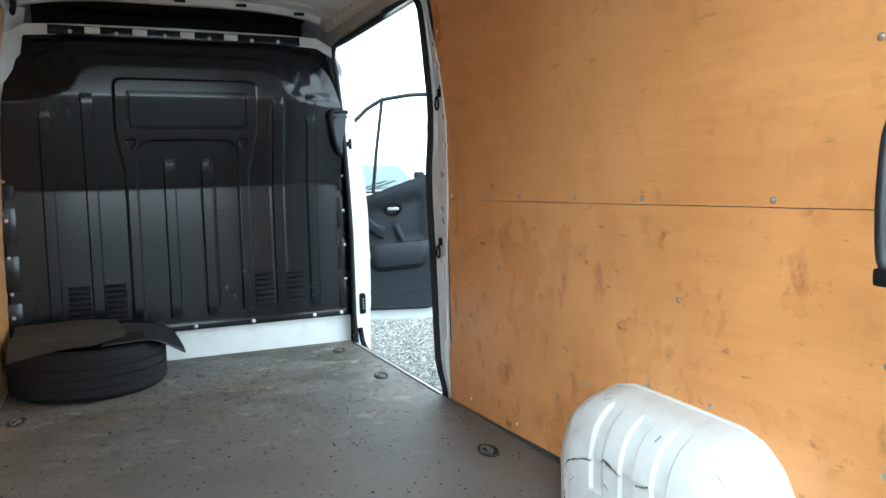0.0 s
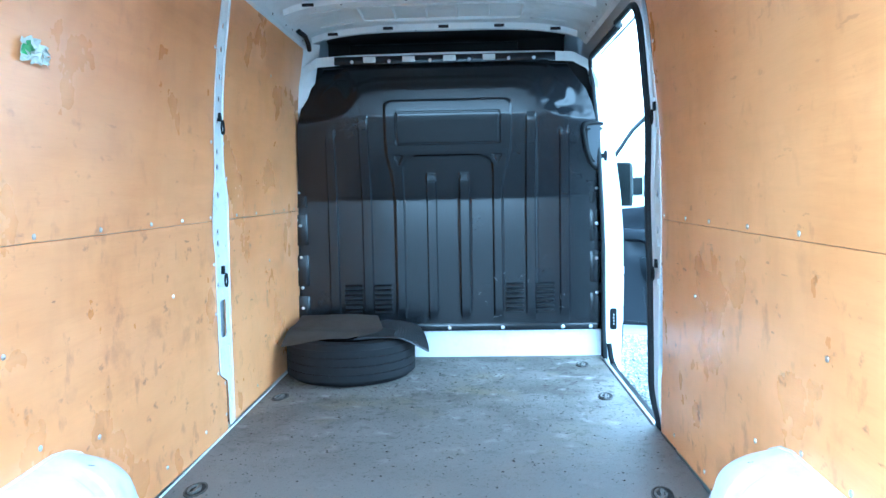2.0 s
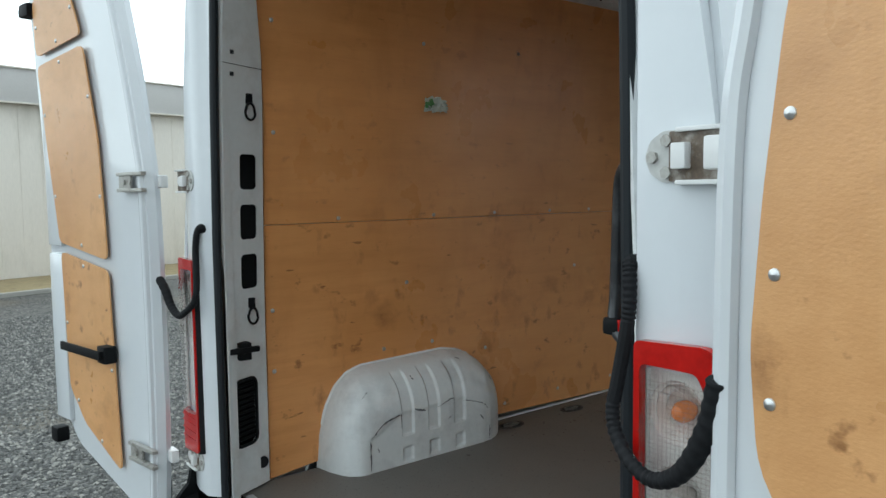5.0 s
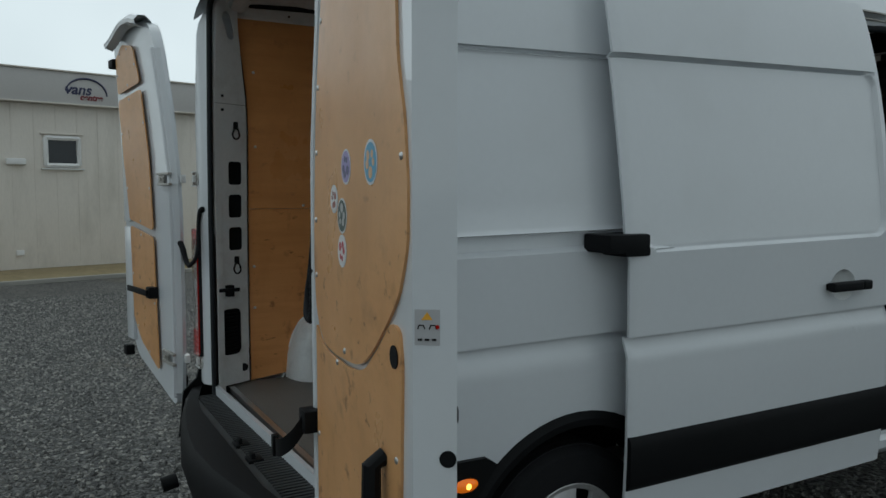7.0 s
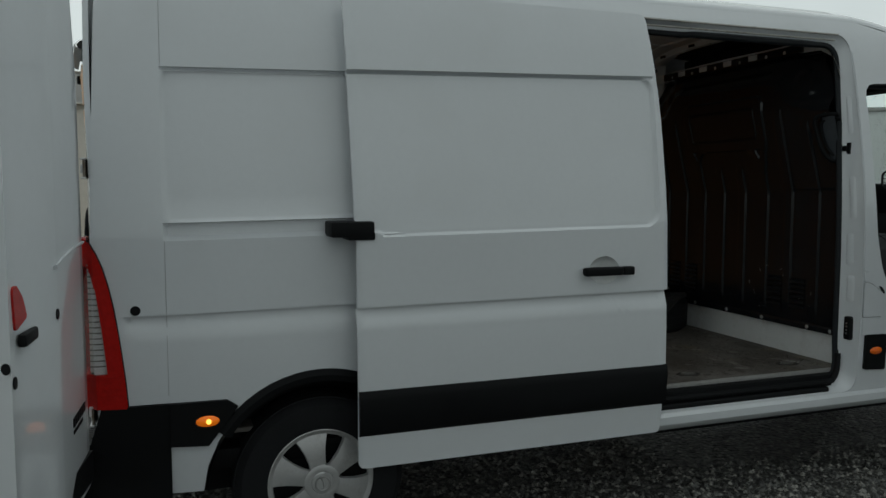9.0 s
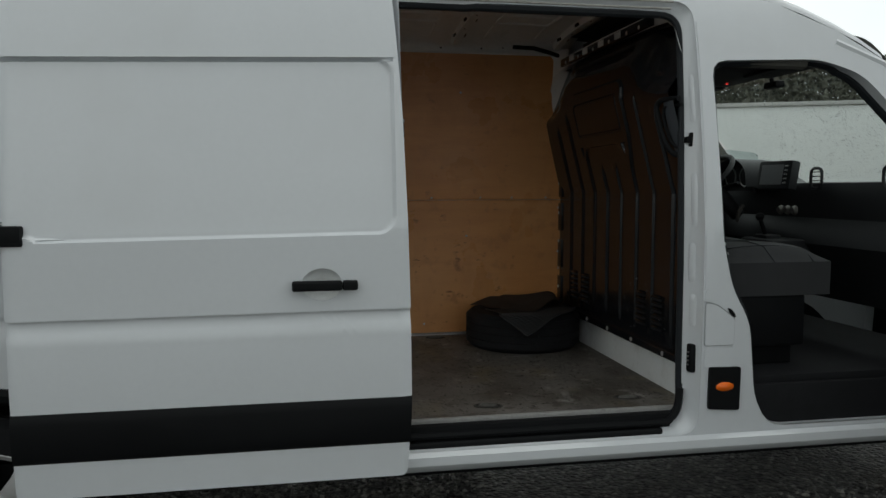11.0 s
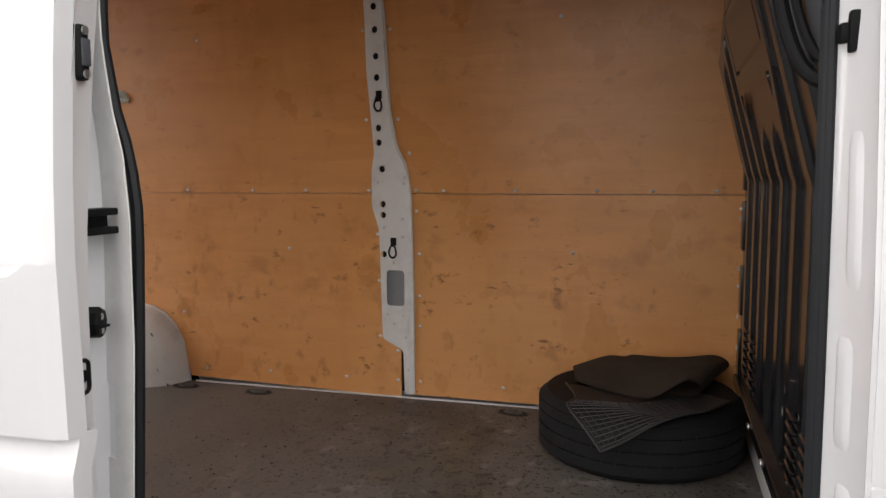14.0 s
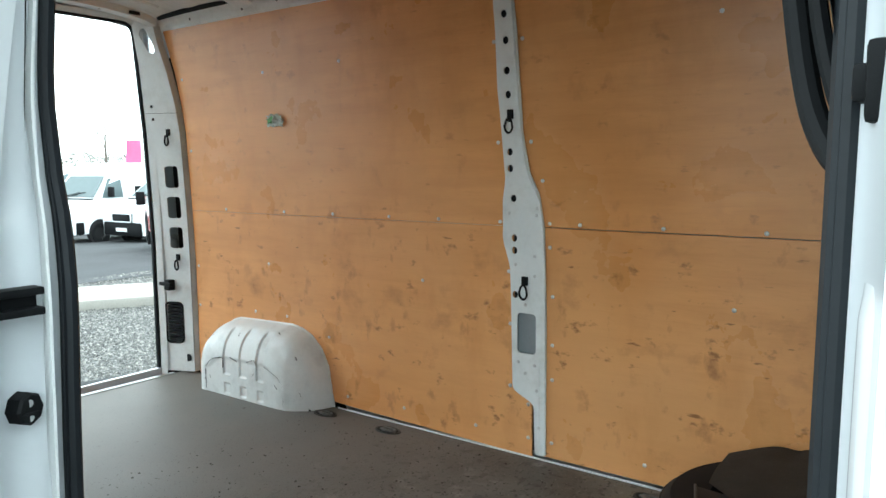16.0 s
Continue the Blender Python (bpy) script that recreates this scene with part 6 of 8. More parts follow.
        part("hinge_leaf", bm, ZINC, root, "bare steel hinge leaf")
    # outer handle, reflector, swage and black foot
    bm = bmesh.new()
    hy, h0, h1 = (0.021, 0.222, 0.084) if s > 0 else (0.062, 0.21, 0.07)
    box(bm, (min(s * (width - h0), s * (width - h1)), hy, 1.12), (max(s * (width - h0), s * (width - h1)), hy + 0.024, 1.155), 0.01)
    part("handle", bm, BLACK, root, "black door handle")
    bm = sheet(soften([(0.05, 0.50), (width - 0.18, 0.53), (width - 0.12, 0.58), (width - 0.12, 0.62), (0.03, 0.60)], 0.02), (), (), (), 0.012, lambda u, z, w: (s * u, f(u, z, 0)[1] + 0.012 - w, z))
    part("foot_moulding", bm, BLACK, root)
    bm = bmesh.new()
    tube(bm, [(s * u, f(u, z, 0)[1] + 0.002, z) for u, z in ((0.05, 1.34), (0.2, 1.335), (0.35, 1.32), (0.5, 1.30))], 0.010, 6, False, 0.6)
    part("swage", bm, PAINT, root)
    bm = bmesh.new()
    for dx, dz in ((0.48, 1.16), (0.80, 1.035)):
        disc(bm, (s * dx, f(dx, dz, 0)[1] - 0.004, dz), (0, 1, 0), 0.016, 0.006, 14)
    part("plugs", bm, BLACK, root)
    bm = bmesh.new()
    we = width if s < 0 else 0.80
    lz = 2.30 if s > 0 else 2.225
    box(bm, (min(s * (we - 0.06), s * (we + 0.02)), -0.06, lz), (max(s * (we - 0.06), s * (we + 0.02)), 0.0, lz + 0.05), 0.01)
    box(bm, (min(s * we, s * (we + 0.05)), -0.05, lz + 0.01), (max(s * we, s * (we + 0.05)), -0.03, lz + 0.04), 0.006)
    box(bm, (min(s * (we - 0.06), s * we), -0.03, 0.60), (max(s * (we - 0.06), s * we), 0.02, 0.66), 0.01)
    if s < 0:
        box(bm, (min(s * (width - 0.03), s * width) - 0.004, 0.0, 1.02), (max(s * (width - 0.03), s * width) + 0.004, 0.05, 1.16), 0.008)
    part("latch", bm, BLACK, root, "black door latch")
    return root


rd = rear_door(1, pose(1.0, 0.062, 0, 0, 0, -3.3), 0.862,
               [[(0.055, 1.25), (0.09, 1.19), (0.14, 1.155), (0.235, 1.148), (0.37, 1.152), (0.424, 1.162), (0.484, 1.197), (0.566, 1.268), (0.632, 1.335), (0.674, 1.435), (0.677, 1.55), (0.662, 1.675), (0.63, 1.79), (0.615, 2.06),
                 (0.15, 2.06), (0.105, 1.88), (0.075, 1.74), (0.055, 1.55), (0.044, 1.38)],
                [(0.19, 2.09), (0.612, 2.09), (0.60, 2.36), (0.26, 2.34)],
                [(0.06, 0.60), (0.60, 0.62), (0.634, 0.80), (0.648, 1.214), (0.634, 1.276), (0.59, 1.280), (0.534, 1.224), (0.449, 1.158), (0.395, 1.142), (0.316, 1.136), (0.14, 1.143), (0.08, 1.170), (0.055, 1.20)]], [], 0.02)
ld = rear_door(-1, pose(-1.01, 0.030, 0, 0, 0, 10), 0.78,
               [[(0.265, 1.335), (0.65, 1.385), (0.695, 1.7), (0.72, 2.04), (0.33, 2.07), (0.275, 1.75)], [(0.335, 2.105), (0.72, 2.075), (0.71, 2.27), (0.58, 2.33), (0.41, 2.30)],
                [(0.225, 0.60), (0.50, 0.72), (0.62, 0.84), (0.645, 1.35), (0.265, 1.30)]], [], 0.27)
def free_edge(k, z, lift=0.0):
    """A place on the door's thick free edge: k runs from the lining (0) to the outer skin (1)."""
    return Vector((0.782 + 0.040 * k + 0.82 * lift, -0.0495 + 0.0655 * k - 0.57 * lift, z))


# stickers on the wood and pull handle of one door
for i, (u, z, r, cols) in enumerate([(0.491, 1.598, 0.045, ((0.12, 0.36, 0.55), (0.7, 0.45, 0.25))), (0.329, 1.593, 0.039, ((0.35, 0.3, 0.55), (0.1, 0.1, 0.2))), (0.235, 1.520, 0.033, ((0.75, 0.75, 0.75), (0.3, 0.1, 0.08))),
                                     (0.297, 1.482, 0.040, ((0.05, 0.08, 0.07), (0.5, 0.5, 0.5))), (0.295, 1.401, 0.037, ((0.7, 0.7, 0.7), (0.45, 0.05, 0.08)))]):
    bm = bmesh.new()
    c = lined(1, u, 0, z)
    disc(bm, c + Vector((0, -0.0105, 0)), (-0.057, -1, 0), r, 0.0006, 28)
    st = part("round_sticker", bm, mat("sticker_rim", (0.7, 0.72, 0.75), 0.4, vary=0.03), rd, "small round printed sticker")
    bm = bmesh.new()
    disc(bm, c + Vector((0, -0.0112, 0)), (-0.057, -1, 0), r * 0.88, 0.0004, 28)
    part("sticker_field", bm, mat("sticker_ink", cols[0], 0.4, vary=0.1), st)
    bm = bmesh.new()
    for k in range(5):
        a = k * 2.4 + i
        disc(bm, c + Vector((0.45 * r * math.cos(a), -0.0117 - 0.057 * 0.45 * r * math.cos(a), 0.45 * r * math.sin(a))), (-0.057, -1, 0), r * (0.18 + 0.05 * (k % 3)), 0.0004, 10)
    part("sticker_blots", bm, mat("sticker_ink_dark", cols[1], 0.4, vary=0.1), st)
bm = bmesh.new()
tube(bm, [lined(1, u, v, z) for u, v, z in ((0.556, -0.008, 0.760), (0.556, -0.034, 0.775), (0.556, -0.038, 0.88), (0.556, -0.036, 0.985), (0.556, -0.008, 1.0))], 0.019, 10)
part("pull_handle", bm, BLACK, rd, "black plastic pull handle")
bm = bmesh.new()
disc(bm, lined(1, 0.613, -0.0105, 1.216), (-0.057, -1, 0), 0.022, 0.002, 16)
part("door_plug", bm, BLACK, rd)
bm = bmesh.new()
disc(bm, free_edge(0.80, 1.075), (0.82, -0.57, 0), 0.015, 0.003, 16)
part("door_plug", bm, BLACK, rd)
lab_bm = bmesh.new()
loft(lab_bm, [[free_edge(k, z, 0.001) for k in (0.05, 0.62)] for z in (1.274, 1.336)])
lab = part("warning_label", lab_bm, mat("silver_label", (0.45, 0.45, 0.46), 0.4, vary=0.05), rd, "small silver warning label with amber triangle")
bm = bmesh.new()
bm.faces.new([bm.verts.new(free_edge(k, z, 0.0018)) for k, z in ((0.20, 1.318), (0.46, 1.318), (0.33, 1.332))])
part("triangle", bm, mat("amber_print", (0.8, 0.4, 0.03), 0.5), lab)
bm = bmesh.new()
for c in (0.20, 0.46):
    tube(bm, [free_edge(c + d, z, 0.0018) for d, z in ((-0.08, 1.302), (-0.05, 1.309), (0.05, 1.309), (0.08, 1.302))], 0.0012, 4)
for k in range(3):
    tube(bm, [free_edge(0.12 + 0.16 * k, 1.284, 0.0018), free_edge(0.22 + 0.16 * k, 1.284, 0.0018)], 0.0022, 4)
part("pictogram", bm, DARK, lab)
bm = bmesh.new()
disc(bm, free_edge(0.56, 1.306, 0.0016), (0.82, -0.57, 0), 0.004, 0.0006, 12)
part("red_dot", bm, RED, lab)
# maker's badge as plain dark bars
bm = bmesh.new()
for k in range(6):
    box(bm, (0.11 + 0.036 * k, 0.062, 0.765), (0.138 + 0.036 * k, 0.066, 0.795), 0.002)
for k in range(8):
    box(bm, (0.16 + 0.02 * k, 0.062, 0.742), (0.174 + 0.02 * k, 0.065, 0.754), 0.001)
part("badge", bm, BLACK, rd, "dark badge bars")
bm = bmesh.new()
bm.free()
bm = sheet(soften([(0.79, 1.165), (0.80, 1.275), (0.775, 1.285), (0.73, 1.245), (0.705, 1.19)], 0.012), (), (), (), 0.012, lambda u, z, w: (u, 0.016 + 0.10 * (0.822 - u) + 0.004 - w, z))
part("reflector", bm, RED, rd, "red reflector")

# ---- sliding door, run back along the flank ----
def slide_press(y, z):
    d = 0.017 * ramp_up(0, 0.010, inside(y, z, 0.6, 1.338 + 0.018 * step(1.21, 1.17, y), 2.455, 1.985, 0.07))
    d += step(1.067, 1.064, z) * (0.020 * ramp_up(1.000, 1.052, z) + 0.005 * step(0.86, 1.0, z))
    d += 0.014 * step(1.989, 1.986, z) * step(1.972, 1.976, z) * step(2.46, 2.445, y)
    return d


SLIDE = soften([(1.09, 0.42), (2.495, 0.42), (2.512, 0.70), (2.508, 1.07), (2.50, 1.36), (2.485, 1.8), (2.455, 2.31), (1.068, 2.31), (1.085, 1.36)], 0.03)


def slide_f(y, z, w):
    e = min(y - 1.085, 2.50 - y)
    up = (y - 1.1) * float(np.interp(z, (0.75, 1.06, 1.36, 2.0, 2.31), (0, 0.007, 0.016, 0.027, 0.0)))
    w *= 0.22 + 0.78 * step(1.13, 1.24, y)
    return (side_x(z) + 0.100 - slide_press(y, z) - w - 0.010 * step(0.02, -0.005, e), y, z + up)


ycuts = [1.1, 1.12, 1.15, 1.16, 1.17, 1.18, 1.19, 1.4, 1.8, 2.06, 2.095, 2.13, 2.175, 2.22, 2.255, 2.29, 2.34, 2.37, 2.385, 2.40, 2.41, 2.42, 2.43, 2.437, 2.443, 2.449, 2.456, 2.47, 2.485]
zcuts = [0.5, 0.6, 0.7, 0.9, 0.94, 0.97, 1.0, 1.02, 1.052, 1.064, 1.067, 1.085, 1.1, 1.13, 1.165, 1.2, 1.23, 1.25, 1.335, 1.338, 1.341, 1.344, 1.347, 1.350, 1.353, 1.356, 1.359, 1.362, 1.365, 1.368, 1.375, 1.395, 1.41, 1.425, 1.5, 1.6, 1.7, 1.8, 1.9, 1.92, 1.935, 1.95, 1.96, 1.967, 1.972, 1.976, 1.986, 1.989, 2.03, 2.1, 2.17, 2.25]
slide = part("sliding_door", sheet(SLIDE, [[(2.175 + 0.074 * math.cos(a), 1.165 + 0.058 * math.sin(a)) for a in (2 * math.pi * k / 28 for k in range(28))]], ycuts, zcuts, 0.045, slide_f), PAINT, van, "white sliding side door, run back and open")
bm = sheet([(1.092, 0.554), (2.503, 0.554), (2.510, 0.736), (1.09, 0.736)], (), [1.5, 2.0], [0.565, 0.575, 0.70, 0.725], 0.02,
           lambda y, z, w: (side_x(z) + 0.100 + 0.014 * step(0.552, 0.575, z) * step(0.738, 0.715, z) - w, y, z))
part("side_moulding", bm, BLACK, slide, "black plastic side moulding")
bm = bmesh.new()
x0 = side_x(1.173) + 0.10
lathe(bm, [(0.0001, -0.030), (0.045, -0.026), (0.066, -0.012), (0.076, 0.0014)], Matrix.Translation((x0, 2.175, 1.175)) @ Matrix.Rotation(radians(90), 4, "Y") @ Matrix.Diagonal((0.78, 1, 1, 1)), 24)
part("handle_bowl", bm, INNER, slide)
bm = bmesh.new()
box(bm, (x0 + 0.010, 2.066, 1.155), (x0 + 0.042, 2.2485, 1.192), 0.009, None, 3)
box(bm, (x0 + 0.008, 2.2495, 1.155), (x0 + 0.041, 2.306, 1.192), 0.009, None, 3)
box(bm, (x0 - 0.002, 2.07, 1.160), (x0 + 0.014, 2.11, 1.187), 0.006)
part("handle", bm, BLACK, slide, "black pull handle")
bm = bmesh.new()
box(bm, (0.985, 0.985, 1.342), (1.118, 1.155, 1.402), 0.010)
box(bm, (1.0, 1.05, 1.330), (1.116, 1.158, 1.36), 0.008)
part("roller_arm", bm, BLACK, slide, "black roller arm cover")
# front edge of the door: latch, block, recess
bm = bmesh.new()
loft(bm, [[(side_x(z) + 0.06 - k, 2.49 - d, z) for z in span(0.45, 2.28, 14)] for k, d in ((0.0, 0.0), (0.03, 0.012), (0.075, 0.02))])
part("door_end", bm, PAINT, slide)
bm = bmesh.new()
box(bm, (0.895, 2.43, 1.420), (1.01, 2.468, 1.434), 0.004)
box(bm, (0.895, 2.43, 1.456), (1.01, 2.468, 1.470), 0.004)
box(bm, (0.90, 2.427, 1.43), (1.01, 2.447, 1.46), 0.004)
part("guide_rail", bm, BLACK, van, "black roller guide on the door pillar")
bm = bmesh.new()
lathe(bm, [(0.0001, -0.02), (0.031, -0.02), (0.031, 0.006), (0.027, 0.011), (0.0001, 0.011)], Matrix.Translation((0.920, 2.426, 1.246)) @ pose(0, 0, 0, -90, 0, 22.5), 8)
box(bm, (0.905, 2.434, 1.236), (0.937, 2.446, 1.242), 0.003)
lt = part("door_lock", bm, BLACK, van, "black eight-sided lock striker on the door pillar", 20)
for z in (1.258, 1.231):
    bm = bmesh.new()
    disc(bm, (0.921, 2.4365, z), (0, 1, 0), 0.007, 0.002, 12)
    part("screw", bm, STEEL, lt)
bm = bmesh.new()
box(bm, (0.982, 2.470, 1.700), (1.012, 2.496, 1.800), 0.012, None, 3)
lt = part("door_bracket", bm, BLACK, slide, "black guide bracket on the door edge")
bm = bmesh.new()
box(bm, (0.986, 2.494, 1.726), (1.006, 2.499, 1.774), 0.002)
part("bracket_recess", bm, TRIM, lt)
bm = bmesh.new()
for z in (1.712, 1.788):
    disc(bm, (0.997, 2.496, z), (0, 1, 0), 0.008, 0.003, 10)
tagged(part("screws", bm, STEEL, lt), kind="stuff")
bm = bmesh.new()
tube(bm, [(1.036 + a, 2.494, 1.172 + b) for a, b in rrect(-0.011, -0.030, 0.011, 0.030, 0.011, 5)], 0.004, 6, True)
disc(bm, (1.036, 2.488, 1.172), (0, 1, 0), 0.012, 0.004, 12)
part("edge_plug", bm, BLACK, slide, "black oval plug in the door edge")

# front pillar of the side opening: catches, stampings, marker
for z in (1.735, 0.66):
    bm = bmesh.new()
    box(bm, (0.895, 3.738, z - 0.03), (0.915, 3.765, z + 0.03), 0.005)
    box(bm, (0.878, 3.728, z - 0.014), (0.905, 3.75, z + 0.014), 0.004)
    part("door_catch", bm, BLACK, van, "black door catch")
bm = bmesh.new()
box(bm, (0.925, 3.735, 0.735), (0.968, 3.768, 0.86), 0.012)
lt = part("door_latch", bm, BLACK, van, "black contact latch")
bm = bmesh.new()
for k in range(4):
    disc(bm, (0.948, 3.735, 0.77 + 0.018 * k), (0, -1, 0), 0.004, 0.004, 8)
part("contacts", bm, STEEL, lt)

def jamb_point(z, k, lift):
    """A point across the front jamb of the side opening, from its outer edge inwards."""
    x0, x1 = side_x(z) - 0.004, lining_x(z) + 0.006
    kx, ky = float(np.interp(k, (0, 1, 2, 3), (0, 0.22, 0.60, 0.90))), float(np.interp(k, (0, 1, 2, 3), (0, 0.08, 0.45, 0.70)))
    return (x0 + (x1 - x0) * kx + 0.3 * lift, 3.765 - 0.046 * ky - 0.95 * lift, z)


for z0, z1, k0, k1 in ((1.36, 1.60, 1.2, 2.1), (1.12, 1.30, 1.4, 2.5), (0.93, 1.08, 1.2, 2.2), (1.80, 2.02, 1.2, 2.1)):
    bm = bmesh.new()
    loft(bm, [[jamb_point(z0 + (z1 - z0) * u, k0 + (k1 - k0) * v, -0.001 + 0.005 * step(0, 0.16, min(u, 1 - u)) * step(0, 0.3, min(v, 1 - v))) for v in span(0, 1, 9)] for u in span(0, 1, 15)])
    part("jamb_pressing", bm, PAINT, van, "shallow pressed swelling of the door jamb")


def proud(name, outline, lift, label, r=0.010):
    """A plate standing slightly proud of the pillar's skin."""
    o = soften(outline, r)
    return part(name, sheet(o, (), (), [1.0, 1.3, 1.5, 1.7, 1.9, 2.05, 2.15], 0.02, lambda y, z, w: (side_x(z) + lift - w, y, z)), PAINT, van, label)


proud("pillar_strip", [(3.772, 1.105), (3.812, 1.105), (3.806, 1.6), (3.800, 2.24), (3.772, 2.24)], 0.004, "raised strip down the door pillar", 0.004)
bm = bmesh.new()
disc(bm, (0.93, 3.862, 1.245), (0, 1, 0), 0.006, 0.055, 10)
disc(bm, (0.93, 3.857, 1.245), (0, 1, 0), 0.012, 0.008, 12)
part("striker_pin", bm, STEEL, van, "bright steel door striker pin")
proud("pillar_stop", [(3.772, 1.052), (3.815, 1.050), (3.813, 1.098), (3.772, 1.100)], 0.008, "raised stop block on the pillar", 0.006)
proud("pillar_cover", [(3.776, 0.768), (3.905, 0.766), (3.907, 0.852), (3.776, 0.854)], 0.006, "white cover plate on the pillar", 0.006)
bm = sheet(soften([(3.80, 0.585), (3.945, 0.575), (3.945, 0.765), (3.80, 0.77)], 0.012), (), (), (), 0.02, lambda y, z, w: (side_x(z) + 0.012 - w, y, z))
mk = part("marker_block", bm, BLACK, van, "black moulding end with amber marker")
bm = bmesh.new()
lathe(bm, [(0.0001, 0.012), (0.02, 0.010), (0.034, 0.005), (0.04, 0.0)], Matrix.Translation((side_x(0.68) + 0.012, 3.873, 0.682)) @ Matrix.Rotation(radians(90), 4, "Y") @ Matrix.Diagonal((0.5, 1.05, 1, 1)), 20)
part("side_marker", bm, mat("amber_lens", (0.85, 0.16, 0.01), 0.15, vary=0.06), mk, "amber side marker lens")
bm = sheet(soften([(3.776, 0.862), (3.908, 0.862), (3.910, 0.972), (3.880, 0.998), (3.83, 1.032), (3.80, 1.042), (3.776, 1.044)], 0.012), (), (), (), 0.02, lambda y, z, w: (side_x(z) + 0.007 - w, y, z))
flap = part("filler_flap", bm, PAINT, van, "white filler flap")
# thin grey line drawn in as the shadow gap round the flap
GAP = mat("shadow_gap_grey", (0.24, 0.245, 0.25), 0.7, vary=0.1)
bm = bmesh.new()
tube(bm, [(side_x(z) + 0.0025, y, z) for y, z in soften([(3.774, 0.860), (3.910, 0.860), (3.912, 0.973), (3.882, 1.000), (3.832, 1.034), (3.80, 1.044), (3.774, 1.046)], 0.012)], 0.0013, 5, True)
part("gap_shade_line", bm, GAP, flap)
bm = bmesh.new()
loft(bm, [[(side_x(1.0) + 0.0075, y, z) for y, z in ((3.872, 1.022), (3.890, 1.018))], [(side_x(1.0) + 0.0075, y, z) for y, z in ((3.884, 1.000), (3.906, 1.002))], [(side_x(1.0) + 0.0075, y, z) for y, z in ((3.908, 0.978), (3.914, 0.985))]])
part("flap_hinge", bm, BLACK, flap)
bm = bmesh.new()
disc(bm, (0.92, 3.862, 1.40), (0.6, 0.6, 0), 0.014, 0.006, 14)
part("pillar_plug", bm, BLACK, van)
bm = bmesh.new()
tube(bm, [(0.93, 3.87, 1.29), (0.965, 3.885, 1.29)], 0.007, 8)
part("striker_pin", bm, STEEL, van, "bright steel striker pin")
# ---- wheels ----
def tyre_mesh(r=0.345, half=0.11, rim=0.205):
    bm = bmesh.new()
    pr = [(rim, -half * 0.78), (rim + 0.012, -half * 0.95), (r - 0.075, -half), (r - 0.03, -half * 0.98), (r - 0.008, -half * 0.80)]
    for a, b in ((-0.72, -0.44), (-0.36, -0.05), (0.05, 0.36), (0.44, 0.72)):
        pr += [(r - 0.005, half * (a - 0.026)), (r, half * (a - 0.016)), (r + 0.001, half * (a + b) / 2), (r, half * (b + 0.016)), (r - 0.005, half * (b + 0.026))]
    pr += [(r - 0.008, half * 0.80), (r - 0.03, half * 0.98), (r - 0.075, half), (rim + 0.012, half * 0.95), (rim, half * 0.78)]
    lathe(bm, pr, None, 56)
    return bm


def sipes(r, half):
    bm = bmesh.new()
    for i in range(48):
        for k, z in enumerate((-0.4, 0.0, 0.4)):
            a = 2 * math.pi * (i + 0.25 * k) / 48
            box(bm, (r - 0.006, -0.0012, z * half - 0.009), (r + 0.0008, 0.0012, z * half + 0.009), 0, Matrix.Rotation(a, 4, "Z"))
    return bm


def wheel(name, m, hub=True):
    bm = tyre_mesh()
    t = part("tyre", bm, RUBBER, None)
    root = tagged(new(name), "black-tyred road wheel with silver six-spoke hubcap")
    root.parent, root.matrix_basis = van, m
    t.parent = root
    bm = bmesh.new()
    lathe(bm, [(0.207, 0.095), (0.20, 0.06), (0.19, 0.02), (0.05, 0.01), (0.0001, 0.01)], None, 40)
    part("rim_well", bm, DARK, root)
    bm = bmesh.new()
    lathe(bm, [(0.197, 0.075), (0.218, 0.085), (0.22, 0.10), (0.212, 0.104), (0.196, 0.098), (0.192, 0.085)], None, 48)
    cap = part("hubcap_rim", bm, SILVER, root, "silver plastic hubcap")
    for k in range(6):
        bm = bmesh.new()
        a = math.pi / 3 * k + 0.2
        rows = []
        for rr, hw, h in ((0.05, 0.034, 0.112), (0.085, 0.036, 0.116), (0.13, 0.045, 0.113), (0.17, 0.060, 0.106), (0.202, 0.078, 0.096)):
            rows.append([Matrix.Rotation(a, 3, "Z") @ Vector((rr, w * hw, h - d)) for w, d in ((-1, 0.02), (-0.92, 0.003), (-0.3, 0.0), (0.3, 0.0), (0.92, 0.003), (1, 0.02))])
        loft(bm, rows)
        part("spoke", bm, SILVER, root)
        bm = bmesh.new()
        q = Matrix.Rotation(a, 3, "Z") @ Vector((0.055, 0, 0.114))
        disc(bm, q, (0, 0, 1), 0.011, 0.003, 6)
        part("nut_cap", bm, SILVER, root)
    bm = bmesh.new()
    lathe(bm, [(0.075, 0.10), (0.072, 0.116), (0.06, 0.120), (0.045, 0.118), (0.040, 0.123), (0.0001, 0.126)], None, 32)
    part("hub_centre", bm, SILVER, root)
    bm = bmesh.new()
    tube(bm, [(0.028 * math.cos(t2), 0.028 * math.sin(t2), 0.127) for t2 in span(0, 2 * math.pi * 23 / 24, 24)], 0.003, 6, True)
    tube(bm, [(-0.025, -0.006, 0.127), (0.0, 0.004, 0.127), (0.025, 0.006, 0.127)], 0.003, 6)
    part("emblem", bm, STEEL, root)
    return root


w1 = wheel("wheel", pose(0.865, 0.963, 0.345, 0, 90, 0))
for x, y, s in ((-0.865, 0.963, -1), (0.865, 5.295, 1), (-0.865, 5.295, -1)):
    copy_thing(w1, pose(x, y, 0.345, 0, 90 * s, 0))

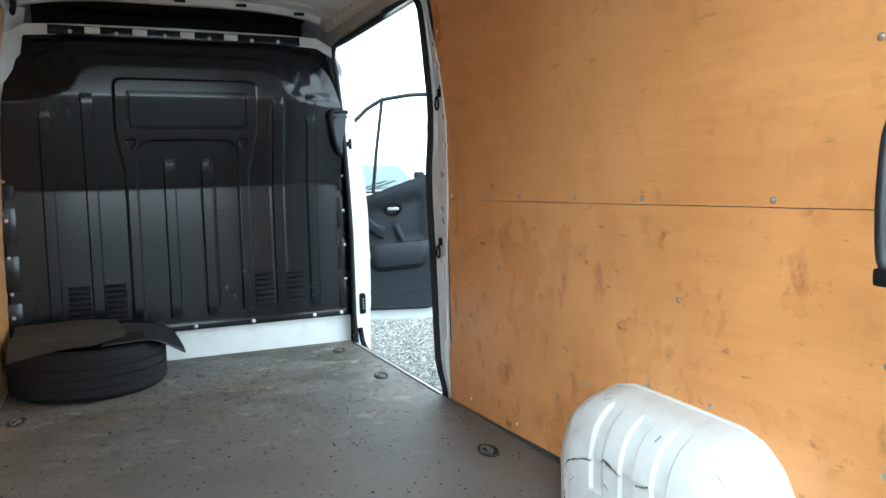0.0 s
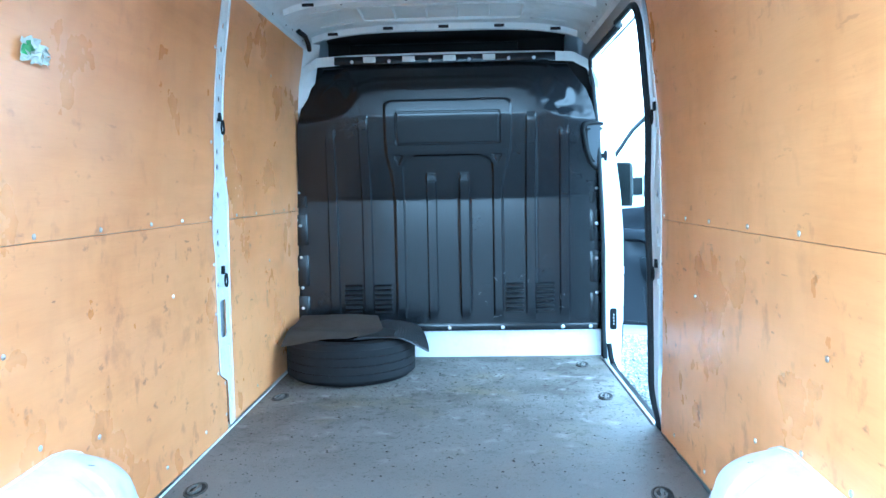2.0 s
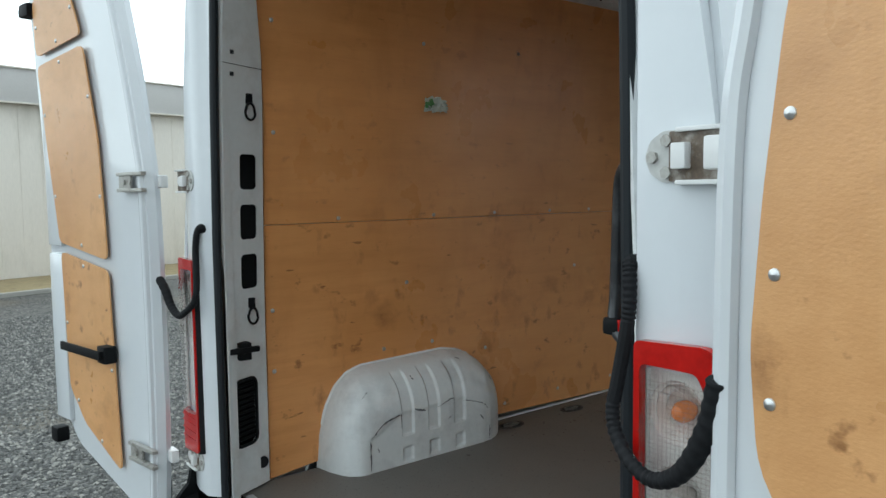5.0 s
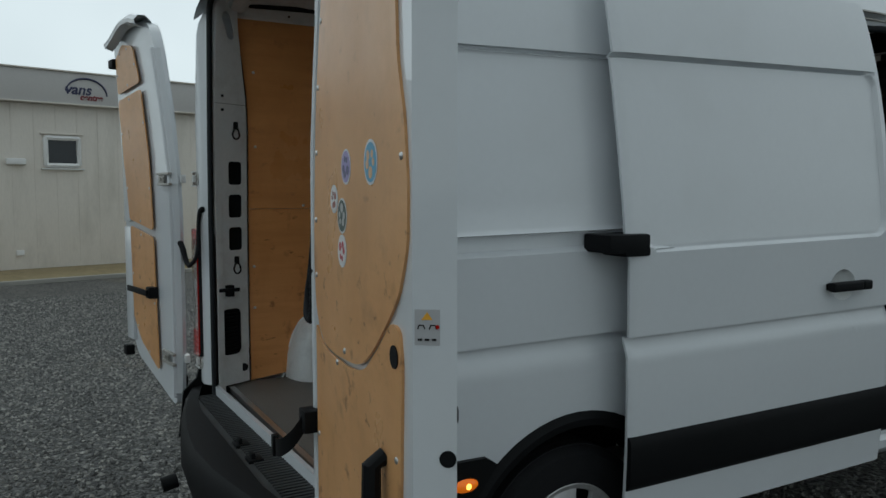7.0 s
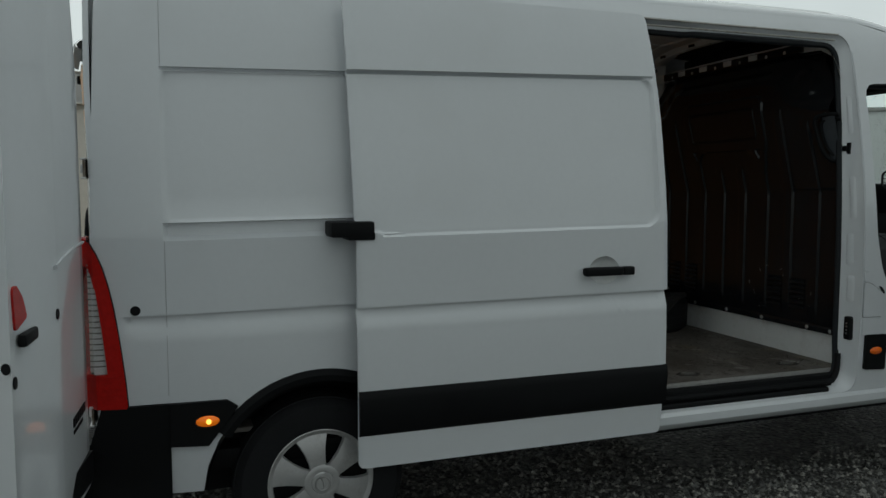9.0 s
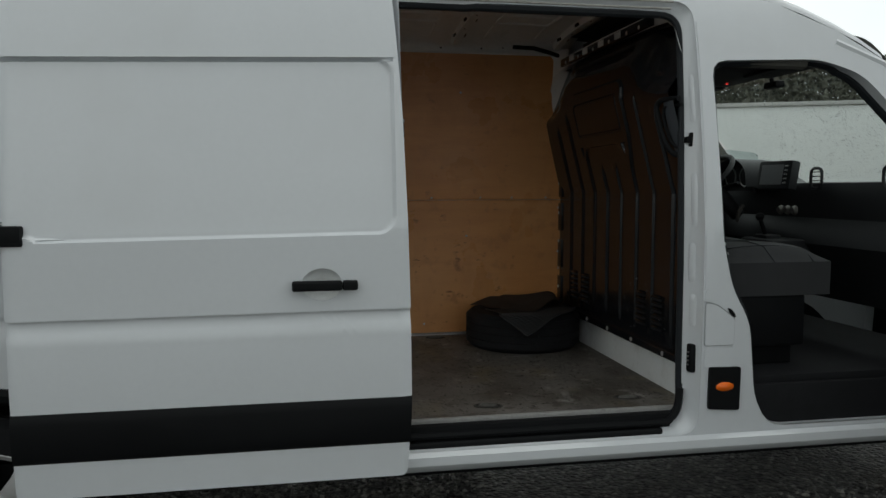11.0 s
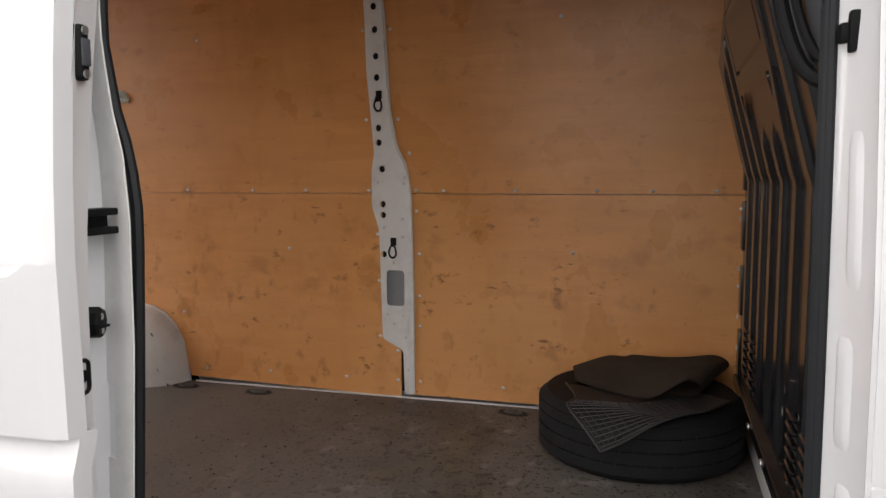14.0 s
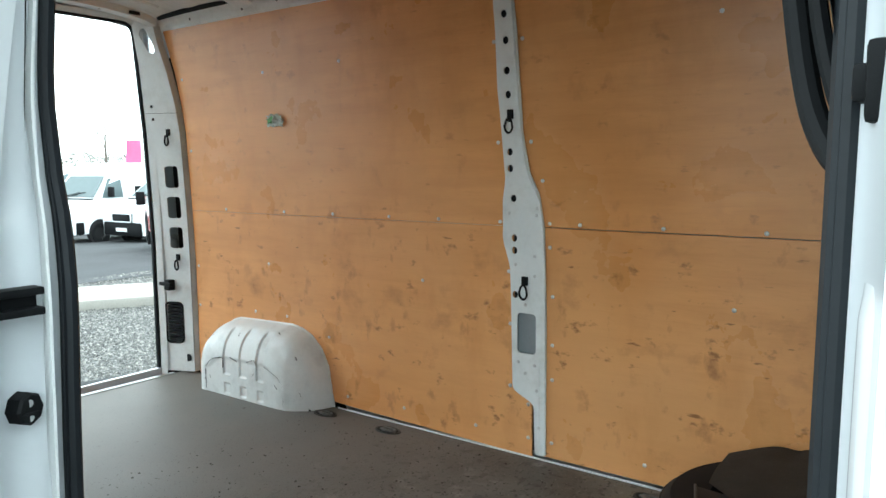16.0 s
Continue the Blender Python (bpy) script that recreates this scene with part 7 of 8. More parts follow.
# ---- loose things in the cargo space ----
TC = Vector((-0.525, 3.425, FL))
bm = tyre_mesh(0.345, 0.108, 0.205)
spare = tagged(part("spare_tyre", bm, RUBBER, None), "dusty black spare van tyre lying flat on the load floor", "tyre")
spare.matrix_basis = pose(TC.x, TC.y, FL + 0.109, 0, 0, 20)
tagged(part("tread_pattern", sipes(0.345, 0.108), DARK, spare), kind="stuff")
bm = bmesh.new()
lathe(bm, [(0.206, -0.07), (0.19, -0.04), (0.12, -0.03), (0.10, 0.0), (0.0001, 0.0)], None, 32)
part("rim", bm, DARK, spare)

TOPZ = FL + 0.218
# folded felt mat: doubled over, its fold rolled open towards the side door
FELT = mat("dark_brown_felt_mat", (0.085, 0.067, 0.052), 0.95, vary=0.3, scale=9, fine=250, bump=0.001)
open_end = smooth_line([(-0.505, 3.205, 0.806), (-0.41, 3.318, 0.810), (-0.372, 3.40, 0.806), (-0.362, 3.47, 0.809), (-0.376, 3.535, 0.843), (-0.386, 3.572, 0.861), (-0.402, 3.606, 0.856),
                        (-0.408, 3.622, 0.838), (-0.398, 3.610, 0.821), (-0.388, 3.565, 0.817), (-0.388, 3.49, 0.817)], 6)
wall_end = smooth_line([(-0.845, 3.160, 0.770), (-0.845, 3.29, 0.819), (-0.85, 3.36, 0.823), (-0.85, 3.395, 0.836), (-0.85, 3.50, 0.834), (-0.85, 3.60, 0.838), (-0.85, 3.685, 0.846),
                        (-0.84, 3.735, 0.832), (-0.82, 3.735, 0.810), (-0.80, 3.69, 0.806), (-0.80, 3.60, 0.806)], 6)
bm = bmesh.new()
rows = []
for k, (a, b) in enumerate(zip(open_end, wall_end)):
    u = k / (len(open_end) - 1)
    over = step(0.75, 0.6, u)
    rows.append([a.lerp(b, v) + Vector((0.010 * math.sin(9 * u + 5 * v) * (1 - v), 0, over * (0.012 * math.sin(math.pi * v) + 0.004 * math.sin(7 * v + 11 * u) * v))) for v in span(0, 1, 21)])
loft(bm, rows)
bmesh.ops.solidify(bm, geom=bm.faces, thickness=0.012)
felt = tagged(part("folded_mat", bm, FELT, None), "dark brown felt mat folded over on the spare tyre", "mat")

# ribbed rubber mat whose corner hangs over the tyre
LEAVES = [[(-0.102, 3.327, 0.705), (-0.166, 3.272, 0.752), (-0.236, 3.212, 0.797), (-0.315, 3.228, 0.802), (-0.47, 3.18, 0.803)],
          [(-0.112, 3.389, 0.735), (-0.168, 3.345, 0.775), (-0.235, 3.30, 0.803), (-0.32, 3.30, 0.802), (-0.46, 3.28, 0.803)],
          [(-0.144, 3.481, 0.788), (-0.185, 3.45, 0.803), (-0.24, 3.42, 0.805), (-0.32, 3.40, 0.803), (-0.46, 3.38, 0.803)],
          [(-0.188, 3.552, 0.807), (-0.225, 3.53, 0.807), (-0.28, 3.50, 0.805), (-0.36, 3.47, 0.803), (-0.48, 3.44, 0.803)],
          [(-0.250, 3.632, 0.810), (-0.30, 3.60, 0.808), (-0.36, 3.57, 0.805), (-0.43, 3.53, 0.803), (-0.52, 3.50, 0.803)],
          [(-0.365, 3.705, 0.812), (-0.41, 3.67, 0.808), (-0.46, 3.63, 0.805), (-0.52, 3.58, 0.803), (-0.58, 3.54, 0.803)]]
along = [smooth_line([r[a] for r in LEAVES], 8) for a in range(5)]
drape = [smooth_line([r[b] for r in along], 5) for b in range(len(along[0]))]
bm = bmesh.new()
loft(bm, drape)
bmesh.ops.solidify(bm, geom=bm.faces, thickness=0.005)
rmat = tagged(part("rubber_mat", bm, RIBBED, None), "black ribbed rubber mat with its corner hanging off the spare tyre", "mat")
UP = Vector((0.0025, 0, 0.0035))
bm = bmesh.new()
for r in drape[1::2]:
    tube(bm, [q + UP for q in r[:14]], 0.0021, 5)
for k in range(1, 14):
    tube(bm, [r[k] + UP for r in drape], 0.0021, 5)
tagged(part("ribs", bm, RIBBED, rmat), kind="stuff")
bm = bmesh.new()
tube(bm, [q + UP for q in reversed(drape[0])] + [r[0] + UP for r in drape[1:]], 0.0045, 6)
part("border", bm, RIBBED, rmat, "raised rubber border")
# ---- cab ----
# passenger door swung open: local x along the door from its hinge, y outwards to the front
cd = tagged(new("cab_door"), "passenger cab door standing open, grey trim inside")
cd.parent, cd.matrix_basis = van, pose(0.97, 4.99, 0, 0, 0, -20)
DOOR = soften([(0.0, 0.62), (0.10, 0.49), (0.90, 0.49), (0.975, 0.62), (1.01, 0.96), (1.10, 1.10), (1.14, 1.32), (1.14, 1.42), (0.0, 1.42)], 0.05)
part("door_shell", sheet(DOOR, (), (), (), 0.05, lambda u, z, w: (u, 0.04 - w, z)), PAINT, cd, "white door shell")


def door_trim_f(u, z, w):
    """Trim panel with a hollow behind the pull and a raised upper rail."""
    hollow = step(0.0, 0.05, inside(u, z, 0.30, 1.05, 0.845, 1.40 + 0.25 * (u - 0.65), 0.08))
    return (u, -0.012 - w - 0.02 * step(0.8, 1.2, z) - 0.022 * step(1.36, 1.44, z - 0.25 * (u - 0.65)) + 0.026 * hollow, z)


TRIMO = soften([(0.05, 0.66), (0.14, 0.565), (0.88, 0.565), (0.94, 0.66), (0.97, 0.98), (1.06, 1.12), (1.10, 1.32), (1.10, 1.61), (0.90, 1.58), (0.67, 1.502), (0.414, 1.412), (0.04, 1.385)], 0.05)
trim = part("door_trim", sheet(TRIMO, (), span(0.1, 1.06, 25), span(0.6, 1.56, 25), 0.03, door_trim_f), DOORTRIM, cd, "dark grey plastic door trim")
bm = bmesh.new()
rows = []
for z, y, k in ((1.055, -0.04, 0.0), (1.050, -0.098, 0.0), (1.035, -0.105, 0.0), (0.95, -0.112, 0.012), (0.885, -0.098, 0.035), (0.845, -0.045, 0.06)):
    rows.append([(0.40 + k + (0.485 - 2 * k) * v, y + 0.05 * step(0.9, 1.0, v) + 0.05 * step(0.1, 0.0, v), z + 0.03 * v) for v in span(0, 1, 16)])
loft(bm, rows)
part("door_pocket", bm, DOORTRIM, trim)
bm = bmesh.new()
rows = []
for z, y, k in ((1.262, -0.03, 0.0), (1.258, -0.10, 0.0), (1.235, -0.108, 0.01), (1.185, -0.095, 0.02), (1.160, -0.03, 0.02)):
    rows.append([(0.30 + (0.25 - k) * v, y, z - 0.075 * step(0.45, 1.0, v)) for v in span(0, 1, 9)])
loft(bm, rows)
part("armrest", bm, DOORTRIM, trim)
bm = bmesh.new()
tube(bm, [(0.615, -0.045, 1.205), (0.625, -0.075, 1.195), (0.655, -0.080, 1.125), (0.69, -0.070, 1.06)], [0.018, 0.024, 0.024, 0.018], 10)
part("door_pull", bm, DOORTRIM, trim)
for way in ([(0.425, 0.835), (0.427, 0.74), (0.465, 0.695), (0.60, 0.690), (0.83, 0.715), (0.882, 0.745), (0.886, 0.82)], [(0.05, 0.62), (0.45, 0.585), (0.86, 0.585)]):
    bm = bmesh.new()
    tube(bm, smooth_line([(u, -0.044, z) for u, z in way], 5), 0.0045, 6)
    part("moulded_line", bm, DOORTRIM, trim)
bm = bmesh.new()
loft(bm, [[(0.505 + 0.14 * v, y, z + 0.05 * v) for v in span(0, 1, 6)] for y, z in ((-0.05, 1.385), (-0.082, 1.388), (-0.086, 1.405), (-0.06, 1.425))])
part("grip_ledge", bm, DOORTRIM, trim)
bm = bmesh.new()
lathe(bm, [(0.001, -0.012), (0.028, -0.010), (0.038, 0.004), (0.042, 0.012), (0.049, 0.010), (0.052, -0.004)], Matrix.Translation((0.607, -0.042, 1.312)) @ pose(0, 0, 0, 90, 0, 0) @ Matrix.Rotation(radians(12), 4, "Z") @ Matrix.Diagonal((1.35, 0.95, 1, 1)), 28)
part("handle_bowl", bm, BLACK, trim)
bm = bmesh.new()
box(bm, (0.568, -0.058, 1.305), (0.650, -0.048, 1.328), 0.004)
part("inner_handle", bm, SILVER, trim, "dull silver inner door handle")
bm = bmesh.new()
tube(bm, [(0.26, 0.0, 1.84), (0.34, 0.0, 1.955), (0.44, 0.0, 2.05), (0.55, 0.0, 2.115), (0.75, 0.0, 2.145), (0.98, 0.0, 2.15), (1.08, 0.0, 2.12), (1.12, 0.0, 2.04), (1.12, 0.0, 1.45)], 0.016, 8)
tube(bm, [(0.26, 0.0, 1.84), (0.10, 0.0, 1.62), (0.02, 0.0, 1.44)], 0.016, 8)
tube(bm, [(0.553, 0.0, 2.115), (0.50, 0.0, 1.75), (0.465, 0.0, 1.43)], 0.013, 8)
part("window_frame", bm, SEAL, cd, "dark window frame")
bm = sheet([(0.05, 1.42), (1.12, 1.42), (1.12, 2.10), (0.98, 2.14), (0.75, 2.14), (0.55, 2.105), (0.44, 2.04), (0.26, 1.83)], (), (), (), 0.0, lambda u, z, w: (u, 0.0, z))
pane = part("window_pane", bm, GLASS, cd, "rain-wet side window glass")
pane.visible_shadow = False
bm = bmesh.new()
box(bm, (0.06, 0.06, 1.42), (0.20, 0.20, 1.46), 0.01)
box(bm, (0.10, 0.10, 1.40), (0.32, 0.22, 1.74), 0.04)
part("door_mirror", bm, BLACK, cd, "black door mirror housing")

# driver's side window
bm = sheet(soften([(3.95, 1.33), (5.0, 1.33), (5.0, 1.60), (4.56, 2.04), (3.95, 2.08)], 0.05), (), (), (), 0.0, lambda y, z, w: (-side_x(z) * taper(y) + 0.012, y, z))
pane = part("driver_window", bm, GLASS, van, "rain-specked driver's window")
pane.visible_shadow = False
bm = bmesh.new()
tube(bm, [(-side_x(z) + 0.02, y, z) for y, z in ((4.70, 1.35), (4.665, 1.65), (4.63, 1.96))], 0.014, 8)
part("window_divider", bm, SEAL, van)
bm = sheet([(3.9, 0.60), (4.98, 0.60), (5.04, 1.45), (4.72, 1.54), (4.50, 1.65), (3.9, 1.67)], (), [4.2, 4.5, 4.8], [0.9, 1.15, 1.36], 0.03, lambda y, z, w: (-side_x(z) * taper(y) + 0.06 + 0.03 * step(1.3, 1.1, z) * step(0.7, 0.9, z) + w, y, z))
tr2 = part("driver_door_trim", bm, TRIM, van, "grey driver's door trim")
bm = bmesh.new()
box(bm, (-0.93, 4.2, 1.20), (-0.83, 4.75, 1.27), 0.02)
lathe(bm, [(0.001, 0.0), (0.03, 0.004), (0.05, 0.018), (0.055, 0.0)], Matrix.Translation((-0.905, 4.62, 1.37)) @ pose(0, 0, 0, 0, 90, 0), 16)
part("armrest", bm, TRIM, tr2)
bm = bmesh.new()
loft(bm, [[(-0.845 + k, y, z) for y in span(4.55, 4.95, 7)] for z, k in ((1.03, 0.0), (1.025, 0.045), (0.92, 0.055), (0.82, 0.03), (0.79, 0.0))])
part("door_pocket", bm, TRIM, tr2)
bm = bmesh.new()
box(bm, (-0.885, 4.80, 1.29), (-0.84, 4.92, 1.40), 0.012)
for k in range(4):
    box(bm, (-0.842, 4.81, 1.305 + 0.024 * k), (-0.834, 4.91, 1.312 + 0.024 * k), 0.002)
part("side_vent", bm, BLACK, tr2, "slatted side air vent")
bm = bmesh.new()
box(bm, (-1.25, 4.86, 1.40), (-0.97, 4.98, 1.78), 0.05)
box(bm, (-1.02, 4.90, 1.40), (-0.90, 4.96, 1.46), 0.01)
part("driver_mirror", bm, BLACK, van, "black door mirror housing")

# floor, back wall, headliner
bm = bmesh.new()
box(bm, (-0.93, 3.88, 0.66), (0.93, 5.35, 0.70), 0.01)
box(bm, (0.62, 3.95, 0.47), (0.95, 4.9, 0.665), 0.02)
part("cab_floor", bm, RUBBER, van, "black rubber cab floor and step")
bm = bmesh.new()
loft(bm, [[(s * (side_x(z) - 0.05), 3.86, z) for s in (-1, 1)] for z in (0.6, 1.4, 1.9, 2.1, 2.3)])
part("cab_back", bm, FABRIC, van, "dark carpeted back wall of the cab")
bm = bmesh.new()
loft(bm, [[(x * (1 - 0.1 * step(4.2, 4.7, y)), y, z - 0.06 * step(0.6, 0.9, abs(x))) for x in span(-0.84, 0.84, 13)] for y, z in ((3.86, 2.26), (4.2, 2.25), (4.45, 2.23), (4.60, 2.19), (4.68, 2.165))])
loft(bm, [[(x, y, z) for x in span(-0.80, 0.80, 9)] for y, z in ((4.10, 2.25), (4.12, 2.15), (4.45, 2.125), (4.64, 2.135), (4.70, 2.165))])
part("headliner", bm, FABRIC, van, "dark grey headliner and overhead shelf")
for x in (-0.42, 0.42):
    bm = bmesh.new()
    box(bm, (x - 0.20, 4.40, 2.105), (x + 0.20, 4.56, 2.120), 0.006, None)
    part("sun_visor", bm, FABRIC, van, "dark sun visor")
bm = bmesh.new()
box(bm, (-0.06, 4.70, 2.085), (0.06, 4.76, 2.125), 0.014)
tube(bm, [(0, 4.72, 2.11), (0, 4.71, 2.15)], 0.012, 8)
part("sensor_pod", bm, BLACK, van, "black mirror pod")
bm = bmesh.new()
disc(bm, (-0.10, 4.50, 2.122), (0, 0, -1), 0.007, 0.006, 10)
part("alarm_lamp", bm, mat("red_indicator", (0.9, 0.02, 0.02), 0.3, emit=1.0), van, "small red indicator light")

# seats
def cushion(bm, lo, hi, crown=0.03):
    nx, ny = 13, 11
    rows = []
    for i in range(nx + 1):
        u = i / nx
        row = []
        for j in range(ny + 1):
            v = j / ny
            e = min(u, 1 - u, v, 1 - v)
            k = step(0.0, 0.16, e)
            row.append((lo[0] + (hi[0] - lo[0]) * u, lo[1] + (hi[1] - lo[1]) * v, hi[2] - 0.05 * (1 - k) + crown * math.sin(math.pi * u) * math.sin(math.pi * v)))
        rows.append(row)
    loft(bm, rows)
    edge = [rows[i][0] for i in range(nx + 1)] + [rows[nx][j] for j in range(1, ny + 1)] + [rows[i][ny] for i in range(nx - 1, -1, -1)] + [rows[0][j] for j in range(ny - 1, 0, -1)]
    edge.append(edge[0])
    loft(bm, [edge, [(p[0], p[1], hi[2] - 0.10) for p in edge], [(p[0], p[1], lo[2]) for p in edge]])
    return bm


def seat(name, x0, x1, label, splits=1):
    bm = bmesh.new()
    box(bm, (x0 + 0.02, 4.02, 0.79), (x1 - 0.01, 4.42, 1.035), 0.02)
    box(bm, (x0 + 0.05, 4.06, 0.70), (x1 - 0.05, 4.38, 0.80), 0.01)
    root = part(name, bm, BLACK, van, label)
    w = (x1 - x0) / splits
    for k in range(splits):
        bm = bmesh.new()
        cushion(bm, (x0 + w * k, 3.98, 1.03), (x0 + w * (k + 1) - 0.005, 4.54, 1.235), 0.035)
        sc_ = part("seat_cushion", bm, FABRIC, root, "dark grey woven seat cushion")
        bm = bmesh.new()
        xa, xb = x0 + w * k, x0 + w * (k + 1) - 0.005
        for v in (0.10, 0.48):
            tube(bm, [(xa + (xb - xa) * u, 3.98 + 0.52 * (1 - v) - 0.03 * math.sin(math.pi * u) * (v > 0.2), 1.235 - 0.05 * (1 - step(0, 0.16, min(u, 1 - u, v))) + 0.035 * math.sin(math.pi * u) * math.sin(math.pi * v) + 0.001) for u in span(0, 1, 14)], 0.0035, 6)
        tube(bm, [(xb - 0.09, 3.98 + 0.52 * v, 1.235 + 0.035 * math.sin(math.pi * 0.8) * math.sin(math.pi * v) + 0.001) for v in span(0.1, 0.9, 12)], 0.0035, 6)
        part("seam_piping", bm, SEAL, sc_)
        bm = bmesh.new()
        cushion(bm, (0, 0, 0), (w - 0.01, 0.66, 0.12), 0.02)
        c = part("backrest", bm, FABRIC, root, "dark grey woven backrest")
        c.matrix_basis = Matrix.Translation((x0 + w * (k + 1) - 0.005, 3.88, 1.12)) @ pose(0, 0, 0, 84, 0, 180)
        bm = bmesh.new()
        cx = x0 + w * (k + 0.5)
        box(bm, (cx - 0.13, 3.87, 1.80), (cx + 0.13, 3.925, 1.97), 0.02)
        part("headrest", bm, FABRIC, root)
    return root


seat("passenger_seat", -0.10, 0.78, "double passenger seat in dark grey fabric", 2)
seat("driver_seat", -0.76, -0.22, "driver's seat in dark grey fabric")
bm = bmesh.new()
box(bm, (0.64, 4.36, 0.98), (0.72, 4.42, 1.03), 0.01)
part("seat_lever", bm, STEEL, van)

# dashboard
bm = bmesh.new()
rows = []
for x in span(-0.88, 0.88, 25):
    hump = 0.10 * step(0.27, 0.13, abs(x + 0.43))
    rows.append([(x, 5.42, 1.36), (x, 5.2, 1.52 + 0.2 * hump), (x, 5.0, 1.56 + hump), (x, 4.92, 1.555 + hump), (x, 4.90, 1.50), (x, 4.93, 1.36), (x, 4.88, 1.30), (x, 4.86, 1.22), (x, 4.98, 1.06), (x, 5.06, 0.9)])
loft(bm, rows)
dash = part("dashboard", bm, DASH, van, "black plastic dashboard")
bm = bmesh.new()
loft(bm, [[(-0.45 + (0.175 + 0.01 * k) * math.cos(a), yy, 1.535 + (0.165 + 0.008 * k) * math.sin(a) ** 0.7) for a in span(0.0, math.pi, 17)] for k, yy in ((0, 4.745), (1, 4.74), (1, 4.80), (0.4, 4.95), (-1, 5.04))])
part("instrument_cowl", bm, DASH, dash, "black hood over the instruments")
bm = bmesh.new()
loft(bm, [[(-0.45 + 0.172 * math.cos(a), yy, 1.50 + r * math.sin(a)) for a in span(0.0, math.pi, 17)] for yy, r in ((4.80, 0.19), (4.82, 0.01))])
part("instruments", bm, DARK, dash)
bm = bmesh.new()
for cx in (-0.53, -0.37):
    tube(bm, [(cx + 0.058 * math.cos(a), 4.798, 1.595 + 0.058 * math.sin(a)) for a in span(0, 2 * math.pi * 23 / 24, 24)], 0.004, 5, True)
part("dial_rings", bm, SILVER, dash)
bm = bmesh.new()
box(bm, (-0.17, 4.80, 1.515), (0.09, 4.86, 1.68), 0.012)
sc = part("touch_screen", bm, DASH, dash, "tilted centre touch screen")
sc.matrix_basis = Matrix.Translation((-0.04, 4.80, 1.60)) @ pose(0, 0, 0, -10, 0, 8) @ Matrix.Translation((0.04, -4.83, -1.6))
bm = bmesh.new()
box(bm, (-0.14, 4.797, 1.54), (0.03, 4.8, 1.655))
part("screen_glass", bm, mat("grey_screen", (0.22, 0.23, 0.24), 0.2, vary=0.05), sc)
bm = bmesh.new()
for x in (0.048, 0.062):
    for k in range(5):
        disc(bm, (x, 4.798, 1.55 + 0.024 * k), (0, -1, 0), 0.004, 0.004, 8)
part("buttons", bm, STEEL, sc)
for x in (-0.24, 0.18, 0.72, -0.80):
    bm = bmesh.new()
    tube(bm, [(x + a, 4.885, 1.58 + b) for a, b in rrect(-0.045, -0.055, 0.045, 0.055, 0.03, 4)], 0.008, 6, True)
    for k in range(4):
        box(bm, (x - 0.04, 4.885, 1.54 + 0.024 * k), (x + 0.04, 4.90, 1.545 + 0.024 * k))
    part("air_vent", bm, DASH, dash, "black air vent")
bm = bmesh.new()
for k in range(3):
    lathe(bm, [(0.001, 0.02), (0.018, 0.02), (0.021, 0.012), (0.026, 0.006), (0.028, 0.0)], Matrix.Translation((-0.11 + 0.065 * k, 4.875, 1.40)) @ pose(0, 0, 0, 90, 0, 0), 18)
part("heater_knobs", bm, DULLZINC, dash, "dark heater knobs with dull rings")
bm = bmesh.new()
box(bm, (-0.20, 4.66, 0.98), (0.14, 4.94, 1.24), 0.03)
box(bm, (-0.12, 4.70, 1.22), (0.02, 4.80, 1.26), 0.015)
part("gear_console", bm, DASH, dash, "black gear lever console")
bm = bmesh.new()
tube(bm, [(-0.05, 4.74, 1.25), (-0.055, 4.71, 1.34)], 0.012, 8)
lathe(bm, [(0.001, 0.035), (0.02, 0.03), (0.026, 0.012), (0.016, -0.01)], Matrix.Translation((-0.056, 4.705, 1.35)), 14)
part("gear_lever", bm, BLACK, dash)
bm = bmesh.new()
M = Matrix.Translation((-0.45, 4.582, 1.588)) @ pose(0, 0, 0, 44, 0, 0)
tube(bm, [M @ Vector((0.19 * math.cos(a), 0.19 * math.sin(a), 0)) for a in span(0, 2 * math.pi * 39 / 40, 40)], 0.016, 10, True)
sw = part("steering_wheel", bm, DASH, van, "black three-spoke steering wheel")
bm = bmesh.new()
lathe(bm, [(0.0001, 0.02), (0.05, 0.016), (0.085, 0.0), (0.09, -0.03), (0.05, -0.06)], M, 24)
for a in (200, 340, 270):
    d = Vector((math.cos(radians(a)), math.sin(radians(a)), 0))
    tube(bm, [M @ (d * 0.07 - Vector((0, 0, 0.015))), M @ (d * 0.13 - Vector((0, 0, 0.012))), M @ (d * 0.185)], 0.018, 8, False, 0.6)
part("hub", bm, DASH, sw)
bm = bmesh.new()
disc(bm, M @ Vector((0, 0.005, 0.019)), M.to_3x3() @ Vector((0, 0, 1)), 0.022, 0.003, 20)
part("emblem", bm, DULLZINC, sw)
bm = bmesh.new()
tube(bm, [M @ Vector((0, 0, -0.04)), M @ Vector((0, 0, -0.32))], 0.045, 12)
tube(bm, [M @ Vector((0.05, 0.02, -0.10)), M @ Vector((0.20, 0.05, -0.09))], 0.011, 8)
tube(bm, [M @ Vector((-0.05, 0.02, -0.10)), M @ Vector((-0.20, 0.05, -0.09))], 0.011, 8)
part("steering_column", bm, DASH, sw)
bm = bmesh.new()
tube(bm, [(-0.32, 4.76, 1.42), (-0.30, 4.72, 1.38), (-0.30, 4.71, 1.32)], 0.012, 6)
part("hanging_keys", bm, GRIMYRING, van, "bunch of keys hanging from the ignition")

